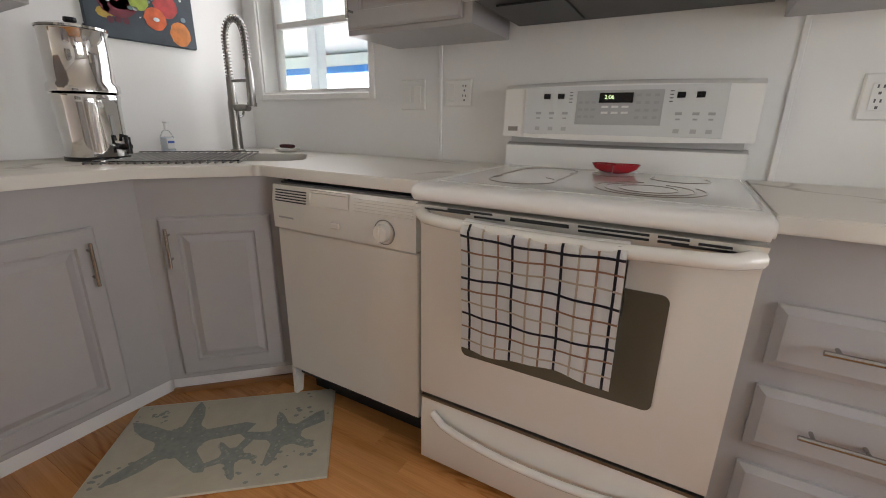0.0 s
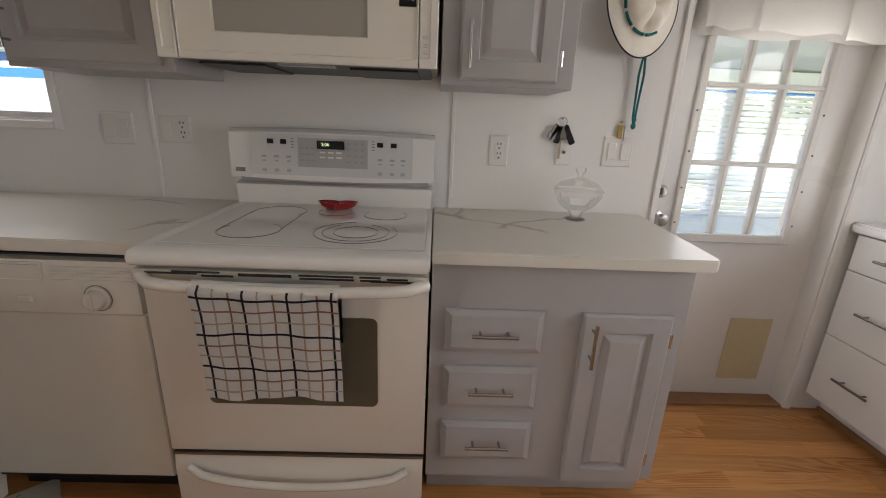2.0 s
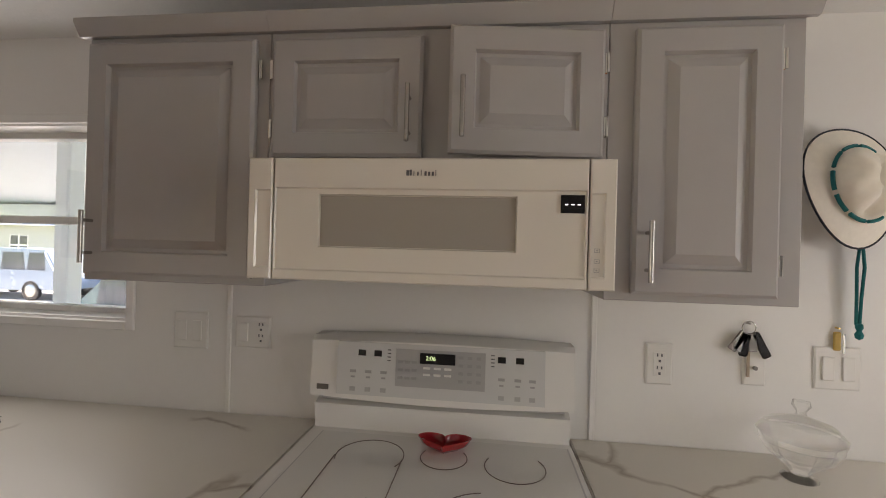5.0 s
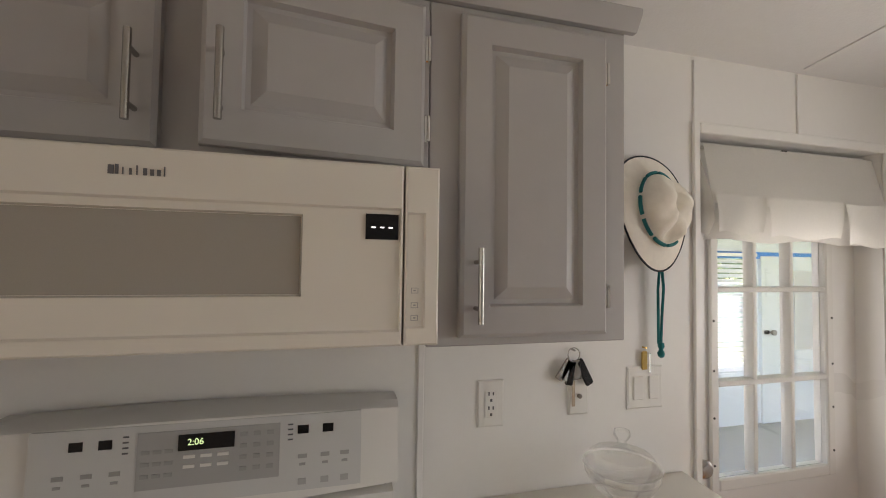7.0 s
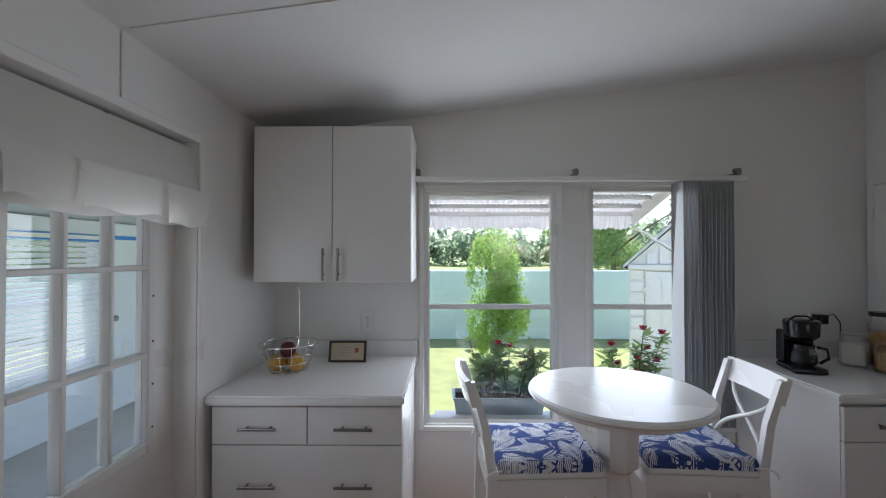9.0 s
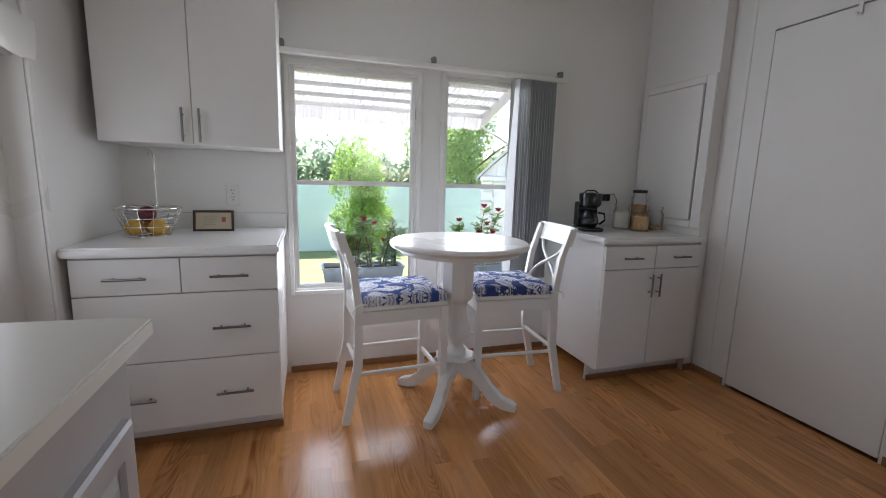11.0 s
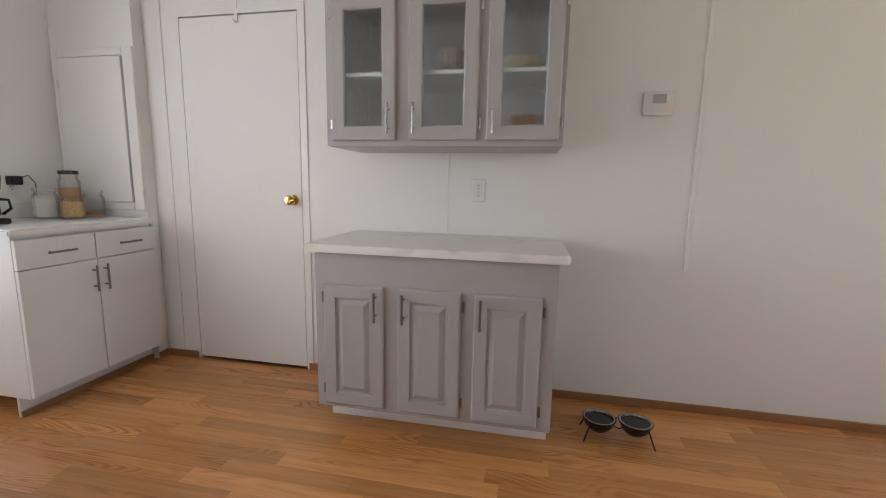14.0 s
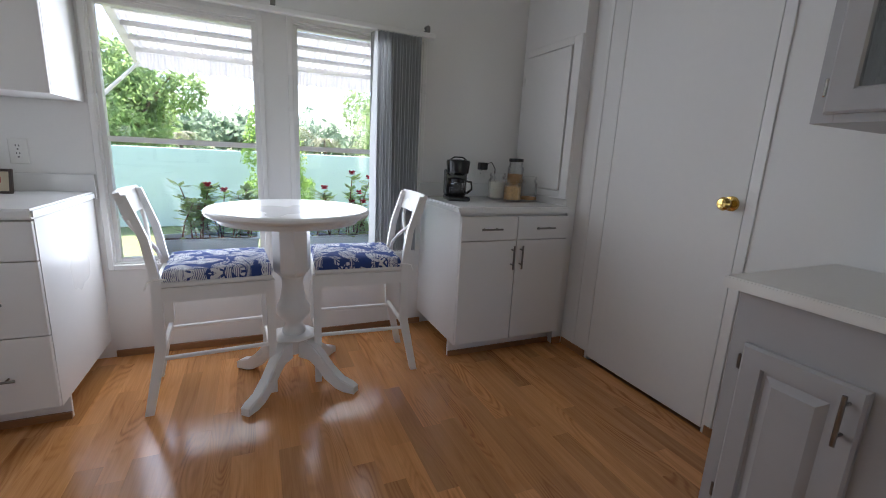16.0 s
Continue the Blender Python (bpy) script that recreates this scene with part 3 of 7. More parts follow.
for q in ((0.757, -0.008, 0, 0.80, 0, 2.62), (-0.14, -0.006, 0, -0.115, 0, 2.6)):
    box(b, *q, bevel=0.002)
part("casing", b, TRIM, door)
hk = bmesh.new()
box(hk, 0.375, -0.012, 2.02, 0.395, -0.004, 2.075, 0.002)
pipe(hk, [(0.385, -0.012, 2.03), (0.385, -0.03, 2.02), (0.385, -0.034, 2.035)], 0.004)
part("door_hook", hk, PLASTIC, door, "small white over-door hook")

# ---- service panel in the corner ----
sp = thing("service_panel", pose(XE, -1.66, 0, 0, 0, SOUTH), "white painted wooden service panel door in a frame", "panel")
b = bmesh.new()
for q in ((0.02, -0.016, 0.955, 0.06, 0, 1.90), (0.53, -0.016, 0.955, 0.60, 0, 1.90), (0.06, -0.016, 0.955, 0.53, 0, 1.0), (0.06, -0.016, 1.855, 0.53, 0, 1.90)):
    box(b, *q, bevel=0.003)
part("frame", b, TRIM, sp)
part("panel_door", B(0.064, -0.022, 1.004, 0.520, -0.002, 1.85, bevel=0.003), TRIM, sp)
# dark filler in place of the shade between panel door and frame
part("gap", B(0.5205, -0.006, 1.002, 0.5295, -0.001, 1.852), DARK, sp)
for z in (1.15, 1.70):
    part("hinge", tube(bmesh.new(), (0.06, -0.024, z - 0.025), (0.06, -0.024, z + 0.025), 0.004, n=8), PLASTIC, sp)


# ---- wall plates ----
def wall_plate(m, kind, label):
    w, h = {"outlet": (0.072, 0.118), "switch": (0.118, 0.118), "combo": (0.118, 0.10), "jack": (0.06, 0.10)}[kind]
    pl = thing("wall_" + ("outlet" if kind in ("outlet", "jack") else "switch"), m, label, "outlet" if kind == "outlet" else "switch")
    part("plate", nested(inset(-w / 2, -h / 2, w / 2, h / 2, [(0, 0), (0, -0.004), (0.004, -0.007)])), PLASTIC, pl)

    def sockets(x):
        part("insert", B(x - 0.017, -0.0095, -0.034, x + 0.017, -0.0075, 0.034, bevel=0.001), PLASTIC, pl)
        for z in (-0.018, 0.018):
            for q in ((-0.008, 0.004, -0.0045, 0.013), (0.0035, 0.004, 0.0075, 0.012), (-0.003, -0.012, 0.003, -0.005)):
                part("slot", B(x + q[0], -0.0105, z + q[1], x + q[2], -0.0097, z + q[3]), PRINT, pl)
    if kind == "outlet":
        sockets(0)
    elif kind == "combo":
        part("rocker", B(-0.045, -0.012, -0.03, -0.013, -0.0075, 0.03, bevel=0.002), PLASTIC, pl)
        sockets(0.03)
    elif kind == "switch":
        for x in (-0.026, 0.026):
            part("rocker", B(x - 0.016, -0.012, -0.033, x + 0.016, -0.0075, 0.033, bevel=0.002), PLASTIC, pl)
    else:
        part("jack", tube(bmesh.new(), (0, -0.007, 0), (0, -0.014, 0), 0.006, n=10), NICKEL, pl)
    return pl


wall_plate(pose(0.338, YN, 1.146), "outlet", "white double outlet above the counter")
wall_plate(pose(0.592, YN, 1.15), "jack", "white cable jack plate under the key ring")
wall_plate(pose(0.805, YN, 1.16), "switch", "white double rocker switch beside the door")
wall_plate(pose(-1.118, YN, 1.173), "switch", "white double rocker switch beside the window")
wall_plate(pose(-0.903, YN, 1.176), "combo", "white switch and outlet plate above the counter")
wall_plate(pose(-0.094, YS, 1.118, 0, 0, SOUTH), "outlet", "white double outlet above the gray cabinet")
wall_plate(pose(XE, 1.115, 1.10, 0, 0, EAST), "outlet", "white double outlet above the white counter")
wall_plate(pose(XE, -1.367, 1.10, 0, 0, EAST), "outlet", "white double outlet behind the coffee maker")

th = thing("thermostat", pose(-0.942, YS, 1.545, 0, 0, SOUTH), "white digital wall thermostat with gray screen", "thermostat")
part("body", B(-0.072, -0.024, -0.056, 0.072, 0, 0.056, bevel=0.008, seg=2), PLASTIC, th)
part("screen", B(-0.03, -0.0265, 0.0, 0.03, -0.0235, 0.042), PANELGRAY, th, "gray display")
for x in (-0.04, -0.013, 0.013, 0.04):
    part("button", B(x - 0.008, -0.0265, -0.035, x + 0.008, -0.0235, -0.025, bevel=0.001), PLASTIC, th)


# ---- cabinets along the north wall ----
def counter_top(name, outline, z0, z1, mat, label, hole=None, bevel=0.004):
    """A slab from an outline, with an optional hole."""
    bm = bmesh.new()
    loops = [outline] + ([hole] if hole else [])
    edges = []
    for lp in loops:
        vs = [bm.verts.new((x, y, z1)) for x, y in lp]
        edges += [bm.edges.new((vs[k], vs[(k + 1) % len(vs)])) for k in range(len(vs))]
    if hole:
        bmesh.ops.triangle_fill(bm, use_beauty=True, edges=edges)
    else:
        bm.faces.new(bm.verts)
    r = bmesh.ops.extrude_face_region(bm, geom=list(bm.faces))
    for v in r["geom"]:
        if isinstance(v, bmesh.types.BMVert):
            v.co.z = z0
    bmesh.ops.recalc_face_normals(bm, faces=bm.faces)
    if bevel:
        top = [e for e in bm.edges if len(e.link_faces) == 2 and e.calc_face_angle(0) > 0.8]
        bmesh.ops.bevel(bm, geom=top, offset=bevel, segments=2, affect="EDGES")
    return tagged(part(name, bm, mat, smooth=40), label, "worktop")


def upper_cabinet(m, w, d, h, doors, label, group="gray wall cabinets", crown=True, glazed=False, shelf=(), ends=(0.02, 0.02)):
    """A wall cabinet; doors are (x0, z0, x1, z1, handle side, handle z) with a left- or right-hand handle."""
    c = thing("wall_cabinet", m, label, "cabinet", group)
    if glazed:
        b = bmesh.new()
        for q in ((0, 0, 0, 0.018, d, h), (w - 0.018, 0, 0, w, d, h), (0.018, 0, 0, w - 0.018, d, 0.02), (0.018, 0, h - 0.02, w - 0.018, d, h)):
            box(b, *q)
        part("body", b, GRAY, c)
        # added white liner, bounces light so the rain glass looks brighter
        b = bmesh.new()
        for q in ((0.0185, d - 0.008, 0.0205, w - 0.0185, d - 0.001, h - 0.0205), (0.0185, 0.001, 0.0205, w - 0.0185, d - 0.009, 0.024), (0.0185, 0.001, 0.0245, 0.022, d - 0.009, h - 0.0205), (w - 0.022, 0.001, 0.0245, w - 0.0185, d - 0.009, h - 0.0205)):
            box(b, *q)
        part("lining", b, WHITE, c, "white lining added to brighten the cabinet inside")
        b = bmesh.new()
        xs = [0, doors[0][0] + 0.02, doors[0][2] - 0.02, doors[1][0] + 0.02, doors[1][2] - 0.02, doors[2][0] + 0.02, doors[2][2] - 0.02, w]
        for k in range(0, 8, 2):
            box(b, xs[k], -0.016, 0, xs[k + 1], -0.0005, h, 0.001)
        for z0, z1 in ((0, 0.03), (h - 0.06, h)):
            for k in range(1, 7, 2):
                box(b, xs[k], -0.0155, z0, xs[k + 1], -0.0005, z1)
        part("face_frame", b, GRAY, c)
        for z in shelf:
            part("shelf", B(0.019, 0.02, z, w - 0.019, d - 0.01, z + 0.016), WHITE, c, "white shelf board")
    else:
        part("body", B(0, 0, 0, w, d, h, bevel=0.002), GRAY, c)
    front = -0.0165 if glazed else -0.0005
    for x0, z0, x1, z1, side, hz in doors:
        if glazed:
            r = 0.063
            dr = part("door", ring_front(x0, z0, x1, z1, [(0, front), (0, front - 0.015), (0.006, front - 0.02), (r - 0.006, front - 0.02), (r, front - 0.014), (r, front)]), GRAY, c, smooth=20)
            pane = part("pane", B(x0 + r - 0.004, front - 0.011, z0 + r - 0.004, x1 - r + 0.004, front - 0.007, z1 - r + 0.004), REED, dr, "rain-textured glass pane")
            pane.visible_shadow = False
        else:
            b = raised_panel(x0, z0, x1, z1)
            bmesh.ops.translate(b, verts=b.verts, vec=(0, front, 0))
            dr = part("door", b, GRAY, c, smooth=20)
        hx = x0 + 0.028 if side == "l" else x1 - 0.028
        bar_handle(dr, hx, hz, front - 0.02, 0.13, True)
        for z in (z0 + 0.07, z1 - 0.07):
            hinge(dr, x1 + 0.006 if side == "l" else x0 - 0.012, z, front - 0.002)
    if crown:
        b = bmesh.new()
        prism(b, [(0.0, h), (-0.012, h), (-0.03, h + 0.03), (-0.03, h + 0.04), (0.0, h + 0.04)], -ends[0], w + ends[1], "x")
        part("crown", b, GRAY, c, "gray crown moulding")
        part("top", B(0, 0.0005, h + 0.0005, w, d, h + 0.012), GRAY, c)
    return c


YU = 1.335
upper_cabinet(pose(0.10, YU, 1.355), 0.405, YN - YU, 0.62, [(0.055, 0.017, 0.352, 0.60, "l", 0.11)], "gray raised-panel wall cabinet beside the microwave", ends=(0, 0.02))
over_range = upper_cabinet(pose(-0.70, YU, 1.648), 0.799, YN - YU, 0.327, [(0.014, 0.022, 0.38, 0.305, "r", 0.115), (0.443, 0.022, 0.785, 0.305, "l", 0.115)], "gray two-door wall cabinet above the microwave, one door ajar", ends=(0, 0))
ajar = [k for k in over_range.children if k.name.startswith("door")][-1]
ajar.matrix_basis = pose(0.785, -0.0015, 0, 0, 0, 7) @ pose(-0.785, 0, 0)
upper_cabinet(pose(-1.194, YU, 1.355), 0.493, YN - YU, 0.62, [(0.012, 0.017, 0.462, 0.60, "l", 0.11)], "gray raised-panel wall cabinet beside the window", ends=(0.02, 0))
upper_cabinet(pose(-1.85, -0.05, 1.385, 0, 0, 90), 0.72, 0.31, 0.60, [(0.02, 0.02, 0.35, 0.58, "r", 0.1), (0.37, 0.02, 0.70, 0.58, "l", 0.1)], "gray two-door wall cabinet on the sink wall")

# base cabinet right of the range
c = thing("base_cabinet", pose(0.094, 1.08, 0), "gray base cabinet with three drawers and a door", "cabinet")
part("body", B(0, 0, 0.115, 0.76, YN - 1.081, 0.872), GRAY, c)
part("plinth", B(0.005, 0.07, 0, 0.755, 0.09, 0.114), GRAY, c)
for k, (z0, z1) in enumerate(((0.592, 0.728), (0.394, 0.541), (0.197, 0.342))):
    dr = part("drawer_front", bevel_front(0.044, z0, 0.333, z1), GRAY, c, smooth=20)
    bar_handle(dr, 0.188, (z0 + z1) / 2, -0.02, 0.135, False)
dr = part("door", raised_panel(0.449, 0.115, 0.716, 0.727), GRAY, c, smooth=20)
bar_handle(dr, 0.478, 0.635, -0.02, 0.14, True)
for z in (0.2, 0.64):
    hinge(dr, 0.722, z, -0.002)
counter_top("countertop", [(0.092, 1.035), (0.878, 1.035), (0.895, 1.052), (0.935, YN - 0.002), (0.092, YN - 0.002)], 0.875, 0.912, QUARTZ, "white veined quartz countertop beside the range")

# corner run: countertop with the sink, cabinets below
hole = []
cx, cy, hw, hh = -1.745, 1.155, 0.33, 0.20
for k in range(24):
    a = 6.2832 * (k + 0.5) / 24
    ca, sa = math.cos(a), math.sin(a)
    u, v = hw * math.copysign(abs(ca) ** 0.35, ca), hh * math.copysign(abs(sa) ** 0.35, sa)
    hole.append((cx + (u - v) * 0.7071, cy + (u + v) * 0.7071))
counter_top("countertop", [(-0.672, 1.025), (-0.672, YN - 0.002), (XW + 0.002, YN - 0.002), (XW + 0.002, 0.02), (-1.605, 0.02), (-1.605, 0.735), (-1.36, 1.035)], 0.875, 0.912, QUARTZ, "white veined quartz corner countertop with sink cutout", hole, 0.003)
sk = thing("sink", pose(cx, cy, 0, 0, 0, 45), "stainless steel undermount corner sink", "sink")
b = bmesh.new()
rings = []
for s, z in ((1.03, 0.873), (1.0, 0.873), (0.97, 0.70), (0.90, 0.68), (0.2, 0.675)):
    rg = []
    for k in range(32):
        a = 6.2832 * k / 32
        ca, sa = math.cos(a), math.sin(a)
        rg.append(b.verts.new((s * hw * math.copysign(abs(ca) ** 0.35, ca), s * hh * math.copysign(abs(sa) ** 0.35, sa), z)))
    rings.append(rg)
for P, Q in zip(rings, rings[1:]):
    for k in range(32):
        b.faces.new((P[k], P[(k + 1) % 32], Q[(k + 1) % 32], Q[k]))
b.faces.new(rings[-1])
part("basin", b, STEEL, sk, smooth=50)
part("drain", tube(bmesh.new(), (0, 0, 0.676), (0, 0, 0.682), 0.045, n=20), NICKEL, sk)

c = thing("base_cabinet", pose(-1.66, 0.83, 0, 0, 0, 90), "gray base cabinet under the counter by the sink wall", "cabinet")
part("body", B(-0.78, 0.0, 0.10, -0.05, 0.50, 0.872), GRAY, c)
part("plinth", B(-0.78, 0.08, 0, 0.0, 0.10, 0.099), TRIM, c, "white painted plinth")
dr = part("door", raised_panel(-0.62, 0.125, -0.205, 0.735), GRAY, c, smooth=20)
bar_handle(dr, -0.235, 0.625, -0.02, 0.14, True)
dg = thing("base_cabinet", pose(-1.66, 0.765, 0, 0, 0, 45), "gray diagonal corner cabinet under the sink", "cabinet")
L = 0.475
part("body", B(-0.012, 0.0, 0.10, L, 0.45, 0.872), GRAY, dg)
part("plinth", B(-0.02, 0.07, 0, L + 0.05, 0.09, 0.099), TRIM, dg, "white painted plinth")
dr = part("door", raised_panel(0.055, 0.125, 0.415, 0.735), GRAY, dg, smooth=20)
bar_handle(dr, 0.085, 0.635, -0.02, 0.14, True)
part("quarter_round", B(-0.02, 0.058, 0, L + 0.05, 0.07, 0.02), OAKBASE, dg)
part("filler", B(0, 0, 0, 0.02, 0.5, 0.872), GRAY, thing("filler_strip", pose(-0.694, 1.045, 0), "narrow gray filler strip beside the range", "cabinet"))

# ---- dishwasher ----
dw = thing("dishwasher", pose(-1.295, 1.03, 0), "white built-in dishwasher with dial control", "dishwasher")
part("body", B(0.004, 0.03, 0.10, 0.594, 0.58, 0.86), DARK, dw)
part("door", B(0.003, 0.0, 0.135, 0.597, 0.03, 0.70, bevel=0.004), CREAM, dw)
b = bmesh.new()
prism(b, [(-0.012, 0.706), (-0.012, 0.80), (-0.004, 0.855), (0.03, 0.855), (0.03, 0.706)], 0.003, 0.597, "x")
panel = part("control_panel", b, CREAM, dw)
for k in range(5):
    z = 0.80 + 0.009 * k
    part("vent_slot", B(0.02, -0.0135 + 0.0013 * k, z, 0.165, -0.004, z + 0.004), DARK, panel)
    part("vent_rib", B(0.37, -0.0145 + 0.0013 * k, z, 0.585, -0.004, z + 0.004), CREAM, panel)
part("door_pull", nested(inset(0.18, 0.795, 0.35, 0.85, [(0, 0.0), (0, -0.0135), (0.006, -0.0135), (0.01, -0.006)])), CREAM, panel, "recessed latch pull")
kn = lathe(bmesh.new(), [(0.034, 0), (0.034, 0.004), (0.028, 0.007), (0.026, 0.024), (0.022, 0.027), (0, 0.027)], 24)
box(kn, -0.004, -0.026, 0.02, 0.004, 0.026, 0.032, 0.002)
bmesh.ops.transform(kn, matrix=pose(0.485, -0.012, 0.752, 90), verts=kn.verts)
part("dial", kn, CREAM, dw, "round cream dial")
rg = bmesh.new()
pipe(rg, [(0.485 + 0.037 * math.cos(6.2832 * k / 28), -0.0125, 0.752 + 0.037 * math.sin(6.2832 * k / 28)) for k in range(28)], 0.0012, 5, True)
part("dial_ring", rg, PRINT, dw)
part("latch", B(0.275, -0.024, 0.737, 0.315, -0.012, 0.757, bevel=0.004), CREAM, dw)
part("print_bar", B(0.03, -0.0128, 0.742, 0.10, -0.0119, 0.748), FAINT, dw)
# dark sheet painted as the shade in the open gap below the door
part("toe_shade_panel", B(0.02, 0.10, 0.0, 0.58, 0.11, 0.12), DARK, dw)
part("foot_bracket", prism(bmesh.new(), [(0.0, 0.02), (0.0, 0.134), (0.05, 0.134), (0.03, 0.02)], 0.003, 0.02, "x"), CREAM, dw)

# ---- electric range ----
rg = thing("range", pose(-0.668, 0, 0), "white electric range with ceramic glass cooktop", "range")
RW = 0.756
part("body", B(0.004, 1.045, 0.02, RW - 0.004, YN - 0.03, 0.865), CREAM, rg)
b = bmesh.new()
prism(b, [(0.955, 0.875), (0.945, 0.885), (0.945, 0.902), (0.958, 0.914), (0.99, 0.918), (1.585, 0.918), (1.60, 0.90), (1.60, 0.868), (0.98, 0.868)], 0.0, RW, "x")
bmesh.ops.bevel(b, geom=[e for e in b.edges if e.calc_face_angle(0) > 1.2], offset=0.006, segments=2, affect="EDGES")
part("cooktop", b, ENAMEL, rg, smooth=50)
gl = part("glass_top", B(0.045, 1.015, 0.917, RW - 0.018, 1.545, 0.9205, bevel=0.001), COOK, rg, "speckled light gray ceramic glass")
part("glass_edge", B(0.041, 1.011, 0.9165, RW - 0.014, 1.549, 0.9185), PANELGRAY, rg)


def arc(x, y, r, a0, a1, sx=1.0, w=0.0016, dash=False):
    m = max(10, int(abs(a1 - a0) / 9))
    pts = [(x + sx * r * math.cos(radians(a0 + (a1 - a0) * k / m)), y + r * math.sin(radians(a0 + (a1 - a0) * k / m)), 0.9205) for k in range(m + 1)]
    return part("burner_mark", pipe(bmesh.new(), pts, w, 5), BURNER, gl, smooth=60)


arc(0.53, 1.175, 0.122, 100, 395)
arc(0.53, 1.175, 0.098, 130, 430)
arc(0.53, 1.175, 0.065, 0, 360)
arc(0.22, 1.16, 0.088, 150, 420)
arc(0.22, 1.42, 0.088, -30, 200)
arc(0.59, 1.42, 0.075, 150, 395)
arc(0.41, 1.44, 0.06, 150, 395)
for x in (0.13, 0.306):
    b = bmesh.new()
    pipe(b, [(x, 1.18, 0.9205), (x, 1.41, 0.9205)], 0.0016, 5)
    part("burner_mark", b, BURNER, gl)

# oven door, vents, bowed handle, window, drawer
b = bmesh.new()
prism(b, [(1.0, 0.272), (0.994, 0.28), (0.994, 0.79), (0.985, 0.83), (0.965, 0.862), (1.04, 0.862), (1.04, 0.272)], 0.002, RW - 0.002, "x")
od = part("oven_door", b, CREAM, rg, smooth=50)
for x0, x1, z in ((0.03, 0.16, 0.852), (0.10, 0.22, 0.858), (0.17, 0.25, 0.846), (0.265, 0.40, 0.851), (0.42, 0.56, 0.857), (0.42, 0.56, 0.846), (0.575, 0.63, 0.857), (0.575, 0.63, 0.846), (0.645, 0.70, 0.852), (0.60, 0.74, 0.843)):
    part("vent_slot", B(x0, 0.985 - (z - 0.83) * 0.62 - 0.004, z - 0.0025, x1, 0.99, z + 0.0025 if x0 != 0.265 else z + 0.007), DARK, od)
b = bmesh.new()
pts, N = [], 18
for k in range(N + 1):
    s = k / N
    x = 0.012 + s * (RW - 0.024)
    e = min(s, 1 - s)
    pts.append((x, 0.985 - 0.045 * min(1, e / 0.07) ** 0.5 - 0.006 * math.sin(s * 3.14159), 0.835 - 0.012 * math.sin(s * 3.14159)))
pipe(b, pts, [0.016 if 0 < k < N else 0.02 for k in range(N + 1)], 12)
part("oven_handle", b, CREAM, od, "bowed cream oven handle", 60)
b = bmesh.new()
w0, w1, z0, z1, rr = 0.137, 0.617, 0.448, 0.728, 0.018
out = []
for cx2, cz2, a0 in ((w1 - rr, z1 - rr, 0), (w0 + rr, z1 - rr, 90), (w0 + rr, z0 + rr, 180), (w1 - rr, z0 + rr, 270)):
    for k in range(5):
        a = radians(a0 + 22.5 * k)
        out.append((cx2 + rr * math.cos(a), cz2 + rr * math.sin(a) - (0.012 * math.sin(3.14159 * (cx2 - w0) / (w1 - w0)) if a0 >= 180 else 0)))
prism(b, out, 0.9905, 0.9955, "y")
part("oven_window", b, OVENGLASS, od, "dark tinted oven window")
b = bmesh.new()
prism(b, [(1.005, 0.026), (0.992, 0.04), (0.992, 0.215), (0.998, 0.256), (1.04, 0.256), (1.04, 0.026)], 0.004, RW - 0.004, "x")
ddr = part("drawer", b, CREAM, rg, smooth=50)
b = bmesh.new()
pts = [(0.05 + 0.656 * k / 16, 0.985 - 0.02 * math.sin(3.14159 * k / 16) ** 0.4, 0.222 - 0.05 * math.sin(3.14159 * k / 16) ** 0.5) for k in range(17)]
pipe(b, pts, 0.012, 10)
part("drawer_handle", b, CREAM, ddr, "curved cream drawer grip", 60)
part("trim_strip", B(0.004, 0.992, 0.260, RW - 0.004, 1.02, 0.268), NICKEL, rg)
for x in (0.05, RW - 0.05):
    part("leg", tube(bmesh.new(), (x, 1.08, 0), (x, 1.08, 0.03), 0.015), BLACK, rg)
# backguard
b = bmesh.new()
prism(b, [(1.575, 0.917), (1.57, 0.99), (1.60, 1.0), (1.63, 1.0), (1.63, 0.917)], 0.006, RW - 0.006, "x")
part("splash", b, ENAMEL, rg, smooth=40)
part("vent_gap", B(0.02, 1.585, 1.0, RW - 0.02, 1.63, 1.022), PANELGRAY, rg)
b = bmesh.new()
N = 16
for k in range(N + 1):
    s = k / N
    x = s * RW
    bow = math.sin(3.14159 * s)
    for p in ((1.548 - 0.012 * bow, 1.022 - 0.008 * bow), (1.558 - 0.01 * bow, 1.18 + 0.008 * bow), (1.572, 1.194 + 0.008 * bow), (1.63, 1.194 + 0.008 * bow), (1.63, 1.022)):
        b.verts.new((x, *p))
b.verts.ensure_lookup_table()
for k in range(N):
    for j in range(5):
        b.faces.new((b.verts[5 * k + j], b.verts[5 * k + 5 + j], b.verts[5 * k + 5 + (j + 1) % 5], b.verts[5 * k + (j + 1) % 5]))
b.faces.new(b.verts[:5])
b.faces.new(b.verts[-5:])
bg = part("control_panel", b, ENAMEL, rg, smooth=40)
P = pose(0, 1.5415, 1.10, -4)


def on_panel(name, x0, z0, x1, z1, mat, proud=0.0, parent=None, label=""):
    s = ((x0 + x1) / 2) / RW
    y = 0.001
    o = part(name, B(x0, y - 0.0016 - proud, z0, x1, y + 0.01, z1), mat, bg, label, at=P)
    return o


